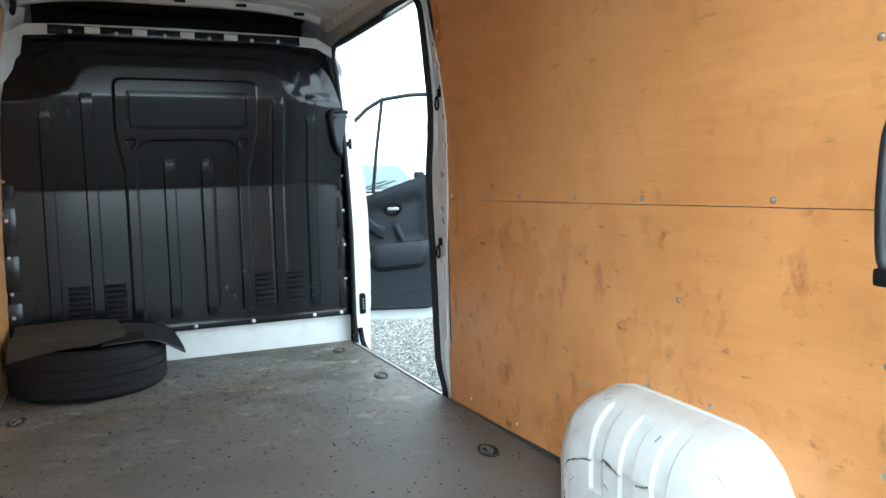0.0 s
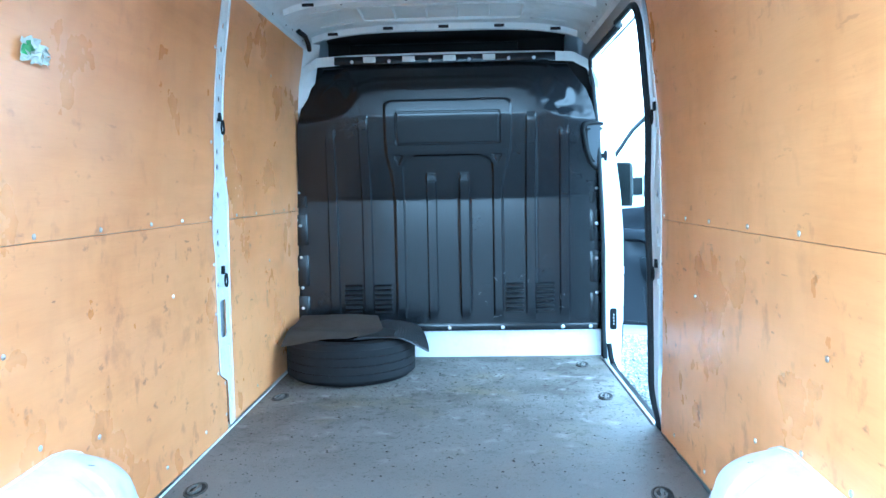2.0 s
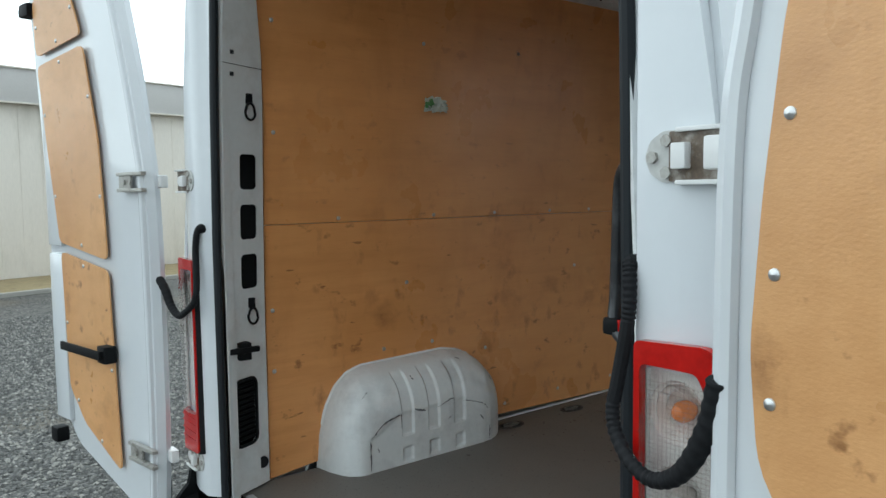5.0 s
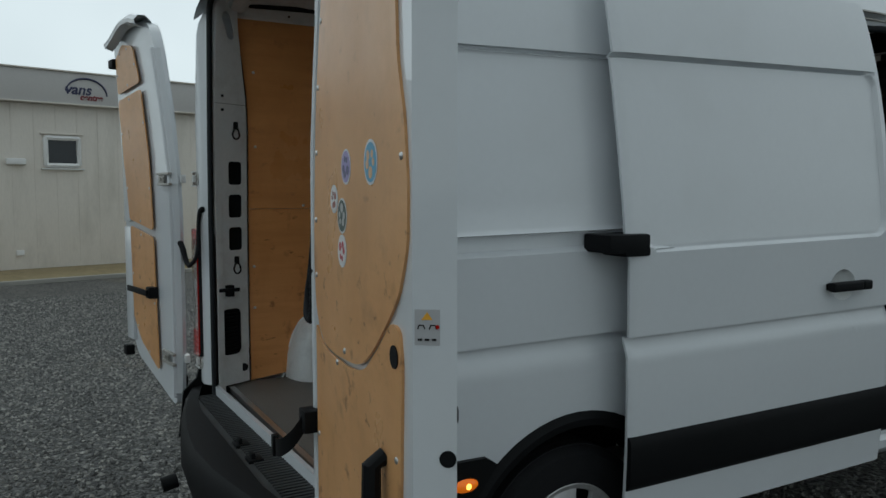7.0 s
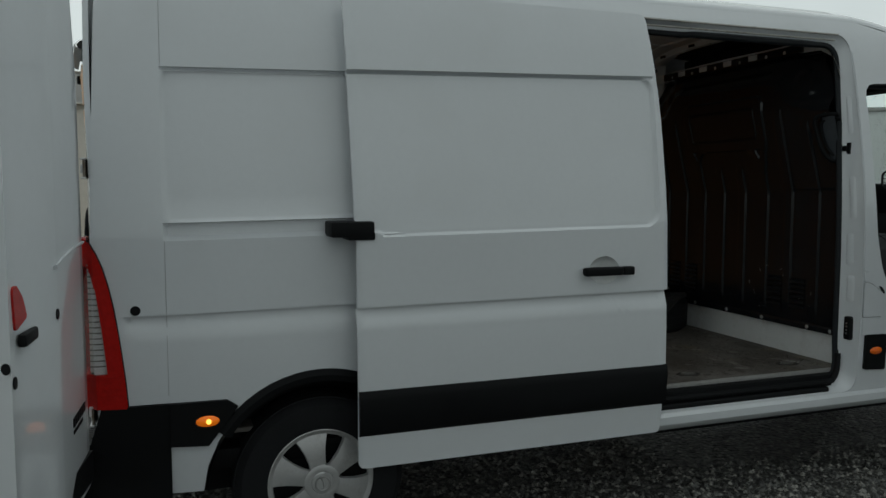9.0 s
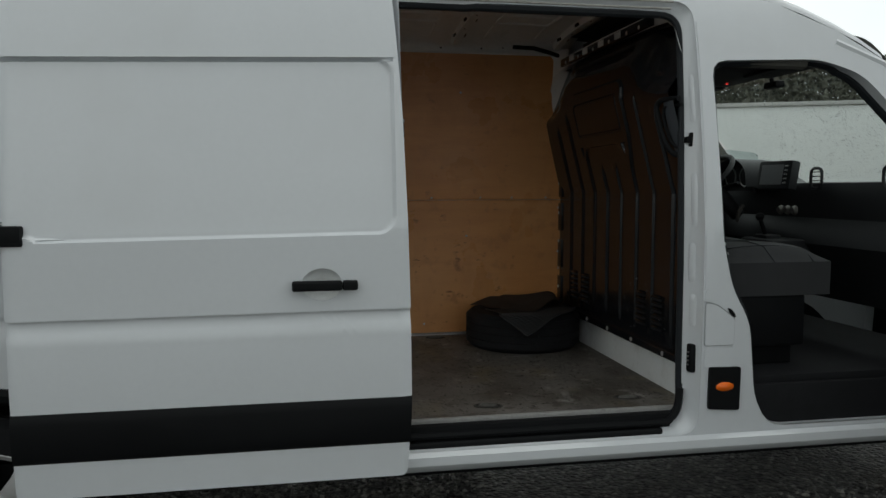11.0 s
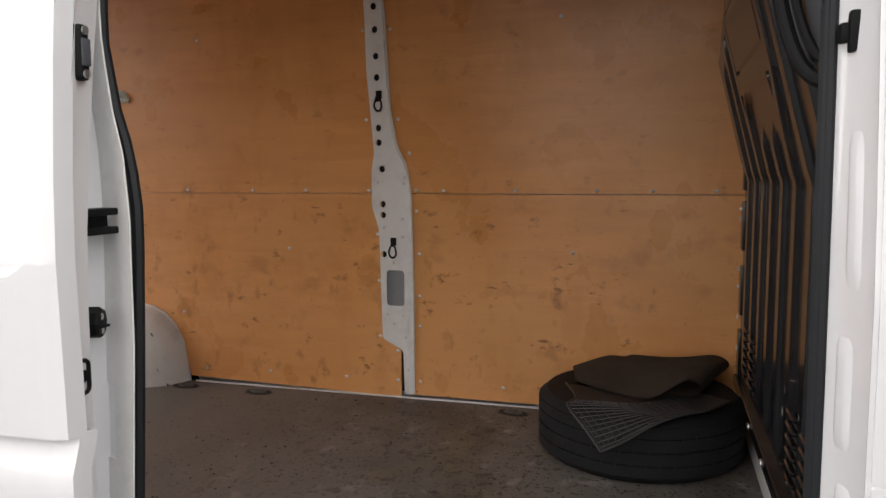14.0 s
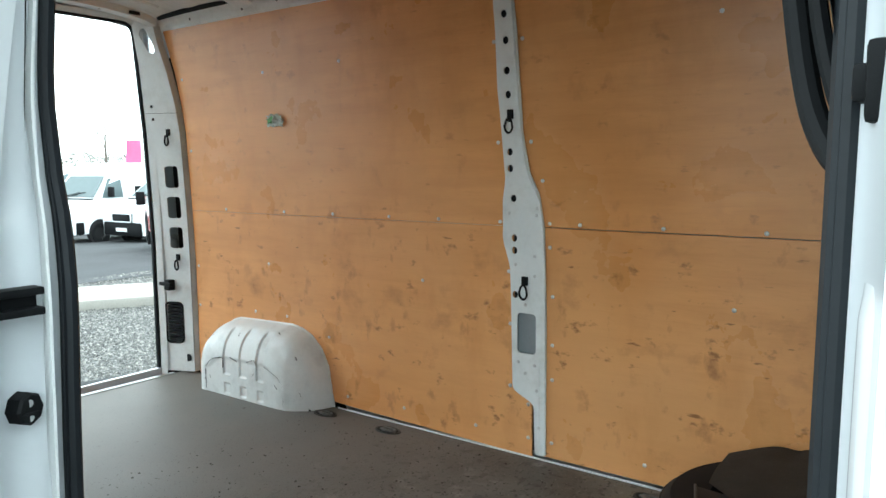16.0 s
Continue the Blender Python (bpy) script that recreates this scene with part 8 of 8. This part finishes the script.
# raindrops on the screen
def drops(n, seed, place, parent, name):
    rng = random.Random(seed)
    vs, fs = [], []
    for _ in range(n):
        c, nrm = place(rng.random(), rng.random())
        r = 0.001 + 0.003 * rng.random() ** 2
        nrm = Vector(nrm).normalized()
        u = nrm.orthogonal().normalized()
        w = nrm.cross(u)
        b = len(vs)
        vs += [tuple(Vector(c) + (u * math.cos(g) + w * math.sin(g)) * r) for g in (math.pi / 3 * k for k in range(6))]
        vs.append(tuple(Vector(c) + nrm * r * 0.5))
        fs += [(b + k, b + (k + 1) % 6, b + 6) for k in range(6)]
    me = bpy.data.meshes.new(name)
    me.from_pydata(vs, [], fs)
    me.materials.append(DROP)
    o = new(name, me)
    o.parent = parent
    return tagged(o, "beads of rain on the glass", "", "", "stuff")


DROP = mat("rain_bead", (0.95, 0.96, 0.96), 0.02, vary=0.02, ior=1.33)
DROP.node_tree.nodes["Principled BSDF"].inputs["Transmission Weight"].default_value = 1.0
drops(5200, 3, lambda a, b: ((((2 * a - 1) * 0.80), 4.66 + 0.80 * b + (0.12 + 0.06 * b) * (1 - (2 * a - 1) ** 2) + 0.004, 2.14 - 0.82 * b), (0, 0.72, 0.7)), screen_glass, "raindrops")
# ---- ground ----
def plate(name, x0, y0, x1, y1, z, mm, label, n=1):
    bm = bmesh.new()
    loft(bm, [[(x, y, z) for x in span(x0, x1, n + 1)] for y in span(y0, y1, n + 1)])
    return tagged(part(name, bm, mm, None), label, "", "", "structure")


def land(x, y):
    """Level yard that falls away gently behind the van."""
    d = (x + 4.4) * -0.5 + (y + 6.7) * -0.87
    return -0.62 * step(0.5, 16, d)


def sheet_of_land(name, xs, ys, m, lift, mm, label):
    bm = bmesh.new()
    loft(bm, [[(lambda p: (p.x, p.y, land(p.x, p.y) + lift))(m @ Vector((x, y, 0))) for x in xs] for y in ys])
    return tagged(part(name, bm, mm, None), label, "", "", "structure")


LINES = [-600, -300, -120, -60, *span(-40, 40, 41), 60, 120, 300, 600]
sheet_of_land("ground", LINES, LINES, Matrix(), 0.0, GRAVEL, "grey crushed-stone yard reaching to the horizon")
sheet_of_land("road", span(-60, 40, 51), span(-46, 0, 24), Matrix.Translation((-4.4, -6.9, 0)) @ Matrix.Rotation(radians(-4), 4, "Z"), 0.012, ASPHALT, "damp dark asphalt lane of the yard")

# loose stones near the van
rng = np.random.default_rng(5)
N = 190000
M = 50000
px, py = rng.uniform(-9.5, 0.6, N), rng.uniform(-7.4, 3.0, N)
px[:M], py[:M] = rng.uniform(0.6, 4.2, M), rng.uniform(-1.0, 8.5, M)
keep = ~((np.abs(px + 0.5) < 0.5) & (py > 0.5) & (py < 4.8))
px, py = px[keep], py[keep]
N = len(px)
base = np.array([(1, 0, 0), (0, 1, 0), (-1, 0, 0), (0, -1, 0), (0, 0, 0.75), (0.2, 0.1, -0.6)])
tri = np.array([(0, 1, 4), (1, 2, 4), (2, 3, 4), (3, 0, 4), (1, 0, 5), (2, 1, 5), (3, 2, 5), (0, 3, 5)])
siz = (0.0065 + 0.013 * rng.uniform(0, 1, N) ** 1.4)[:, None, None] * rng.uniform(0.6, 1.3, (N, 6, 3))
ang = rng.uniform(0, 2 * np.pi, N)
co = base[None] * siz
cx, sx = np.cos(ang)[:, None], np.sin(ang)[:, None]
vx = np.stack([co[..., 0] * cx - co[..., 1] * sx + px[:, None], co[..., 0] * sx + co[..., 1] * cx + py[:, None], co[..., 2] + 0.003], -1)
me = bpy.data.meshes.new("gravel")
me.from_pydata(vx.reshape(-1, 3).tolist(), [], (tri[None] + 6 * np.arange(N)[:, None, None]).reshape(-1, 3).tolist())
me.materials.append(STONE)
tagged(new("gravel", me), "loose grey crushed stones strewn over the yard", "gravel", "", "stuff")
n_, l_ = STONE.node_tree.nodes, STONE.node_tree.links
geo_, r_ = n_.new("ShaderNodeNewGeometry"), n_.new("ShaderNodeValToRGB")
r_.color_ramp.elements[0].color, r_.color_ramp.elements[1].color = (0.022, 0.022, 0.021, 1), (0.31, 0.30, 0.27, 1)
r_.color_ramp.elements.new(0.6).color = (0.105, 0.104, 0.096, 1)
l_.new(geo_.outputs["Random Per Island"], r_.inputs["Fac"])
l_.new(r_.outputs["Color"], n_["Principled BSDF"].inputs["Base Color"])

# ---- long cream office building ----
BA = 14.0
B = pose(-14.15, 0, 0, 0, 0, BA)           # local y along the front, x out of it
office = placed(thing("office_building", "long single-storey cream-clad office with grey fascia", "building"), B)
bm = bmesh.new()
box(bm, (-8, -5, 0), (0, 6, 3.30), 0.01)
part("wall", bm, CLAD, office, "cream ribbed cladding wall")
bm = bmesh.new()
for i in range(27):
    y = -4.8 + 0.4 * i
    box(bm, (0.0, y - 0.012, 0.05), (0.006, y + 0.012, 3.28))
part("cladding_ribs", bm, CLAD, office)
bm = bmesh.new()
box(bm, (-8.2, -5.2, 3.28), (0.16, 6.2, 3.90), 0.015)
part("fascia", bm, FASCIA, office, "smooth grey fascia band")
bm = bmesh.new()
box(bm, (-8.3, -5.3, 3.90), (0.2, 6.3, 3.93), 0.005)
box(bm, (0.15, -5.2, 3.26), (0.18, 6.2, 3.29), 0.004)
part("roof_edge", bm, CLAD, office)
for y in (-3.6, 0.10, 4.2):
    bm = bmesh.new()
    tube(bm, [(0.03, a, b) for a, b in rrect(y - 0.31, 2.06, y + 0.31, 2.60, 0.01, 1)], 0.05, 6, True)
    wn_ = part("window", bm, WHITEP, office, "small white-framed window")
    bm = bmesh.new()
    box(bm, (0.005, y - 0.28, 2.09), (0.018, y + 0.28, 2.57))
    part("pane", bm, PANE, wn_)
    bm = bmesh.new()
    box(bm, (0.0, y - 0.40, 1.975), (0.08, y + 0.40, 2.00), 0.008)
    part("sill", bm, WHITEP, wn_)
    bm = bmesh.new()
    box(bm, (0.0, y - 0.40, 2.67), (0.06, y + 0.40, 2.70), 0.008)
    part("shutter_box", bm, CLAD, wn_)
bm = bmesh.new()
box(bm, (0.0, -0.92, 2.06), (0.10, -0.58, 2.18), 0.02)
box(bm, (0.0, -0.80, 0.30), (0.05, -0.66, 0.40), 0.01)
part("wall_lamp", bm, WHITEP, office, "small white wall fitting")
# fascia sign drawn as plain shapes
BLUE, MAROON = mat("dark_blue_sign", (0.03, 0.035, 0.09), 0.4), mat("dark_red_sign", (0.2, 0.03, 0.035), 0.4)
for cy in (0.55,):
    bm = bmesh.new()
    tube(bm, [(0.168, cy + 0.40 * math.cos(a), 3.48 + 0.32 * math.sin(a)) for a in span(0.0, math.pi * 0.95, 24)], [0.010 + 0.012 * math.sin(a * 0.9 + 0.3) for a in span(0, math.pi, 24)], 6)
    sg = part("sign_arc", bm, BLUE, office, "dark arc-shaped sign")
    for words, size, y0, z0, ink in (("vans", 0.29, cy - 0.42, 3.48, BLUE), ("centre", 0.165, cy - 0.13, 3.375, MAROON)):
        cu = bpy.data.curves.new("lettering", "FONT")
        cu.body, cu.size, cu.shear, cu.extrude, cu.offset = words, size, 0.25, 0.004, 0.006
        cu.materials.append(ink)
        o = new("sign_lettering", cu)
        o.parent, o.matrix_basis = sg, pose(0.168, y0, z0, 90, 0, 90)
# block paving along its foot
pave = placed(tagged(new("pavement"), "ochre block paving strip by the office", "", "", "structure"), B)
bm = bmesh.new()
box(bm, (0.02, -5, -0.02), (2.4, 22, 0.03), 0.004)
part("bed", bm, BRICK, pave)
bm = bmesh.new()
box(bm, (2.4, -5, -0.02), (2.52, 22, 0.07), 0.01)
part("kerb", bm, CONCRETE, pave)

# ---- concrete slab and kerb behind the van ----
bm = bmesh.new()
box(bm, (-2.2, -0.6, -0.02), (2.2, 0.6, 0.12), 0.02)
tagged(placed(part("concrete_slab", bm, CONCRETE, None), pose(-3.5, -5.3, 0, 0, 0, -29)), "low pale concrete slab at the edge of the gravel", "slab")


# ---- parked vehicles ----
GREYGL = mat("tinted_vehicle_glass", (0.12, 0.15, 0.155), 0.12, spec=0.18, vary=0.05)
def parked(name, m, label, color, length=5.6, high=2.45, bonnet=True, lens=True):
    """A parked van: side outline swept over the width, glass, lamps, grille, wheels. Local y forwards."""
    paint = mat(name + "_paint", color, 0.3, vary=0.03, scale=2, coat=0.5)
    root = placed(thing(name, label, "van" if high > 1.8 else "car", "parked vehicles"), m)
    L = length
    k = high / 2.45
    wt, wb = (high * 0.845, 1.36) if high > 1.8 else (high * 0.95, high * 0.66)
    side = [(0, 0.35), (0, 0.9), (0.05, 2.2 * k), (0.15, high * 0.985), (0.4, high), (L - 2.15, high), (L - 1.85, high * 0.975), (L - 1.62, wt + 0.10), (L - 1.52, wt), (L - 0.88, wb), (L - 0.30, wb - 0.20), (L - 0.06, wb - 0.36), (L, 0.75), (L - 0.02, 0.35)]
    bm = bmesh.new()
    rows = []
    for y, z in side:
        w = 0.98 - 0.13 * step(1.2, high, z)
        rows.append([(w * t * (1 if abs(t) < 1 else 1), y, z - 0.02 * (abs(t) > 0.9)) for t in (-1, -0.93, -0.6, 0, 0.6, 0.93, 1)])
    loft(bm, rows)
    for s in (-1, 1):
        vs = [bm.verts.new((s * (0.98 - 0.13 * step(1.2, high, z)), y, z - 0.02)) for y, z in side]
        bm.faces.new(vs if s > 0 else vs[::-1])
    part("body", bm, paint, root)
    y1, z1, y2, z2 = L - 1.52, wt, L - 0.88, wb
    bm = bmesh.new()
    loft(bm, [[(x * w, y1 + (y2 - y1) * t + 0.015, z1 + (z2 - z1) * t + 0.02) for x in (-1, 0, 1)] for t, w in ((0.06, 0.72), (0.5, 0.80), (0.94, 0.86))])
    part("windscreen", bm, GREYGL, root, "slanting windscreen")
    for s in (-1, 1):
        bm = bmesh.new()
        vs = [bm.verts.new((s * (0.986 - 0.13 * step(1.2, high, z)), y, z)) for y, z in ((y1 - 0.42, z2 + 0.02), (y2 - 0.22, z2 + 0.02), (y1 + 0.10, z1 - 0.10), (y1 - 0.40, z1 - 0.10))]
        bm.faces.new(vs)
        part("side_window", bm, GREYGL, root)
        bm = bmesh.new()
        box(bm, (s * 1.12 - 0.10, y2 - 0.5, z2 + 0.05), (s * 1.12 + 0.10, y2 - 0.40, z2 + 0.36), 0.03)
        part("mirror", bm, BLACK, root)
        bm = bmesh.new()
        loft(bm, [[(s * 0.55, L - 0.10, 0.98), (s * 0.9, L - 0.24, 1.06), (s * 0.985, L - 0.45, 1.08)], [(s * 0.55, L + 0.01, 0.84), (s * 0.9, L - 0.04, 0.84), (s * 0.99, L - 0.35, 0.90)]])
        part("headlamp", bm, CLEAR, root, "clear headlamp")
        for y in (0.95, L - 0.95):
            bm = bmesh.new()
            lathe(bm, [(0.19, 0.10), (0.22, 0.11), (0.31, 0.11), (0.335, 0.07), (0.335, -0.1)], Matrix.Translation((s * 0.895, y, 0.335)) @ Matrix.Rotation(radians(90 * s), 4, "Y"), 28)
            wl_ = part("wheel", bm, RUBBER, root)
            bm = bmesh.new()
            lathe(bm, [(0.0001, 0.09), (0.06, 0.09), (0.12, 0.07), (0.19, 0.09), (0.2, 0.1)], Matrix.Translation((s * 0.895, y, 0.335)) @ Matrix.Rotation(radians(90 * s), 4, "Y"), 20)
            part("rim", bm, SILVER, wl_)
    bm = bmesh.new()
    box(bm, (-0.985, L - 0.42, 0.30), (0.985, L - 0.06, 0.72), 0.05)
    box(bm, (-0.90, L - 0.15, 0.30), (0.90, L + 0.05, 0.70), 0.06)
    part("front_bumper", bm, BLACK, root, "black bumper")
    if high > 1.8:
        bm = bmesh.new()
        box(bm, (-0.46, L - 0.02, 0.70), (0.46, L + 0.035, 0.96), 0.03)
        gr_ = part("grille", bm, BLACK, root, "dark front grille")
        bm = bmesh.new()
        tube(bm, [(a, L + 0.035, b) for a, b in rrect(-0.46, 0.71, 0.46, 0.95, 0.06, 3)], 0.022, 6, True)
        part("grille_surround", bm, paint, gr_)
        for s in (-1, 1):
            bm = bmesh.new()
            tube(bm, [(s * 0.10 + 0.35, y2 + 0.03, z2 + 0.045), (s * 0.10 - 0.30, y2 - 0.12, z2 + 0.20)], 0.012, 5)
            part("wiper", bm, BLACK, root)
        bm = bmesh.new()
        box(bm, (-0.86, y2 - 0.02, z2 - 0.015), (0.86, y2 + 0.10, z2 + 0.012), 0.01)
        part("scuttle", bm, BLACK, root)
    else:
        bm = bmesh.new()
        loft(bm, [[(x, y, z) for x in (-0.66, 0, 0.66)] for y, z in ((0.055 - 0.015, 0.95), (0.14, high * 0.93))])
        part("rear_window", bm, GREYGL, root)
        bm = bmesh.new()
        box(bm, (-0.26, -0.03, 0.62), (0.26, 0.0, 0.73), 0.004)
        part("plate", bm, WHITEP, root)
    for s in (-1, 1):
        for y in (0.95, L - 0.95):
            bm = bmesh.new()
            disc(bm, (s * 0.90, y, 0.345), (s, 0, 0), 0.405, 0.086, 28)
            part("wheel_arch", bm, DARK, root, "dark wheel arch")
    bm = bmesh.new()
    box(bm, (-0.26, L + 0.045, 0.42), (0.26, L + 0.06, 0.53), 0.004)
    part("plate", bm, WHITEP, root)
    for s in (-1, 1):
        bm = bmesh.new()
        box(bm, (s * 0.9 - 0.06, -0.02, 0.8), (s * 0.9 + 0.06, 0.06, max(1.02, 1.5 * k)), 0.01)
        part("tail_lamp", bm, RED, root)
    return root


WV = (0.72, 0.74, 0.75)
def yard(x, y, rz):
    return pose(x, y, land(x, y), 0, 0, rz)


parked("parked_van", yard(-15.2, -20.5, -76.5), "white high-roof van parked nose out on the asphalt", WV, 5.8, 2.45)
parked("parked_van", yard(-16.0, -17.4, -87), "white panel van with dark bumper parked beside others", WV, 5.3, 2.25)
parked("parked_car", yard(-8.15, -9.6, 151), "red hatchback parked with its tail to the yard", (0.4, 0.02, 0.03), 4.0, 1.30)
parked("parked_van", yard(-24, -34, -40), "white van with roof rack far across the yard", WV, 5.6, 2.4)
parked("parked_van", yard(-21, -37, -40), "white van far across the yard", WV, 5.6, 2.4)
# in front and to the side of the cab
parked("parked_van", pose(3.4, 17.0, 0, 0, 0, 190), "white van parked ahead across the yard", WV, 5.4, 2.2)
parked("parked_car", pose(7.6, 22.0, 0, 0, 0, 200), "white car parked far ahead", WV, 4.3, 1.5)
parked("parked_van", pose(12.0, 24.0, 0, 0, 0, 170), "white pickup parked far ahead with red markings", WV, 5.0, 1.9)
parked("parked_van", pose(-13.2, 12.2, 0, 0, 0, -140), "silver-green van parked facing the yard", (0.4, 0.46, 0.45), 5.6, 2.35)
# white hall, a low dark wall and a mast behind it
hall = placed(thing("white_hall", "plain white warehouse beyond the parked vans", "building"), pose(-24.6, 14.4, 0, 0, 0, 66))
bm = bmesh.new()
box(bm, (0, 0, 0), (18, 8, 4.55), 0.05)
part("wall", bm, mat("white_sheet_wall", (0.86, 0.86, 0.85), 0.5, vary=0.03, scale=0.5), hall)
bm = bmesh.new()
box(bm, (-0.1, -0.1, 4.55), (18.1, 8.1, 4.70), 0.03)
part("roof_edge", bm, FASCIA, hall)


# ---- trees and hedge line ----
LEAF = mat("dull_hedge_leaf", (0.14, 0.14, 0.11), 0.7, vary=0.4, scale=3, fine=30)
BARK = mat("grey_bark", (0.14, 0.12, 0.10), 0.9, vary=0.3, scale=10, fine=60)


def bare_tree(m, h, seed, label):
    rng = random.Random(seed)
    root = placed(thing("bare_tree", label, "tree"), m)
    trunk, twigs = bmesh.new(), bmesh.new()
    tube(trunk, [(0.03 * math.sin(3 * t), 0.03 * math.cos(4 * t), h * t) for t in span(0, 1, 10)], [0.16 * (1 - t) + 0.015 for t in span(0, 1, 10)], 7)

    def grow(p, d, ln, r, depth):
        q = p + d * ln
        mid = p.lerp(q, 0.5) + Vector((rng.uniform(-1, 1), rng.uniform(-1, 1), rng.uniform(-0.3, 0.6))) * ln * 0.08
        tube(twigs, [p, mid, q], [r, r * 0.8, r * 0.55], 4)
        if depth:
            for _ in range(rng.randint(3, 4)):
                grow(p.lerp(q, rng.uniform(0.35, 1)), (d + Vector((rng.uniform(-1, 1), rng.uniform(-1, 1), rng.uniform(-0.2, 0.8))) * 0.75).normalized(), ln * rng.uniform(0.45, 0.65), r * 0.5, depth - 1)

    for i in range(15):
        t = 0.25 + 0.72 * i / 15
        a = i * 2.4 + rng.random()
        grow(Vector((0, 0, h * t)), Vector((math.cos(a), math.sin(a), 0.55 + 0.5 * t)).normalized(), h * 0.26 * (1.15 - t), 0.03, 3)
    part("trunk", trunk, BARK, root)
    part("crown", twigs, BARK, root, "fine leafless twigs")


bare_tree(pose(-26.1, -45, -0.6), 5.6, 2, "tall leafless tree beyond the parked vans")
bare_tree(pose(-33, 9, 0), 8.0, 8, "leafless tree behind the office roof")


def hedge(name, m, length, h, seed, label):
    rng = np.random.default_rng(seed)
    n = int(length * (900 if h < 5 else 3600))
    x, z = rng.uniform(0, length, n), rng.uniform(0, 1, n) ** 0.7
    top = h * (0.75 + 0.25 * np.sin(x * 0.9 + seed) * np.sin(x * 0.37)) if h < 5 else h * (0.93 + 0.07 * np.sin(x * 1.7 + seed))
    c = np.stack([x, rng.uniform(-0.6, 0.6, n), z * top], -1)
    leaf = 0.075 if h < 5 else 0.13
    a, b = rng.normal(0, leaf, (n, 3)), rng.normal(0, leaf, (n, 3))
    v = np.stack([c, c + a, c + b], 1).reshape(-1, 3)
    me = bpy.data.meshes.new(name)
    me.from_pydata(v.tolist(), [], np.arange(3 * n).reshape(-1, 3).tolist())
    me.materials.append(LEAF)
    o = placed(new(name, me), m)
    tagged(o, label, "hedge", "", "stuff")


hedge("hedge", pose(-62, -40, 0, 0, 0, -35), 60, 3.4, 1, "straggling grey-green hedge far beyond the parked vans")
hedge("tall_hedge", pose(-33.5, 15.6, 0, 0, 0, 62), 15, 8.2, 7, "tall grey-green trees behind the white hall")
hedge("hedge", pose(-31, 2, 0, 0, 0, 70), 16, 2.6, 9, "low dark hedge beyond the silver van")
hedge("hedge", pose(2, 34, 0, 0, 0, -8), 40, 2.8, 4, "grey-green hedge beyond the parked cars")
bm = bmesh.new()
tube(bm, [(0, 0, 0), (0, 0, 3.7)], 0.05, 8)
flag = tagged(placed(part("advertising_flag", bm, STEEL, None), pose(-19.4, -30.0, -0.62)), "pink advertising flag on a pole", "flag")
bm = bmesh.new()
loft(bm, [[(0.06 + 0.75 * a, 0.06 * math.sin(5 * a + 3 * b), 2.45 + 1.15 * b) for a in span(0, 1, 7)] for b in span(0, 1, 7)])
part("cloth", bm, mat("pink_flag_cloth", (0.5, 0.12, 0.25), 0.8, vary=0.2, scale=1), flag)

bm = bmesh.new()
tube(bm, [(0, 0, 0), (0, 0, 5.2)], [0.10, 0.05], 8)
tube(bm, [(-0.3, 0, 4.2), (0.3, 0, 4.2)], 0.03, 6)
tagged(placed(part("mast", bm, STEEL, None), pose(-21.0, 11.4, 0)), "thin grey steel mast beyond the parked van", "mast")
# crumbs of dirt on the load floor, thickest by the bulkhead
rng = np.random.default_rng(12)
N = 2600
cy_ = 3.72 - 2.4 * rng.uniform(0, 1, N) ** 1.5
cx_ = rng.uniform(-0.82, 0.82, N)
keep = (np.hypot(cx_ - TC.x, cy_ - TC.y) > 0.33)
cx_, cy_ = cx_[keep], cy_[keep]
N = len(cx_)
sz_ = 0.0014 + 0.0048 * rng.uniform(0, 1, N) ** 3
co = base[None] * (sz_[:, None, None] * rng.uniform(0.5, 1.4, (N, 6, 3)))
vx = np.stack([co[..., 0] + cx_[:, None], co[..., 1] + cy_[:, None], co[..., 2] * 0.6 + FL + 0.001], -1)
me = bpy.data.meshes.new("crumbs")
me.from_pydata(vx.reshape(-1, 3).tolist(), [], (tri[None] + 6 * np.arange(N)[:, None, None]).reshape(-1, 3).tolist())
CRUMB = mat("dirt_crumb", (0.04, 0.032, 0.026), 0.8, vary=0.4, scale=40)
me.materials.append(CRUMB)
tagged(new("crumbs", me), "dark crumbs of dirt scattered on the load floor", "debris", "", "stuff")
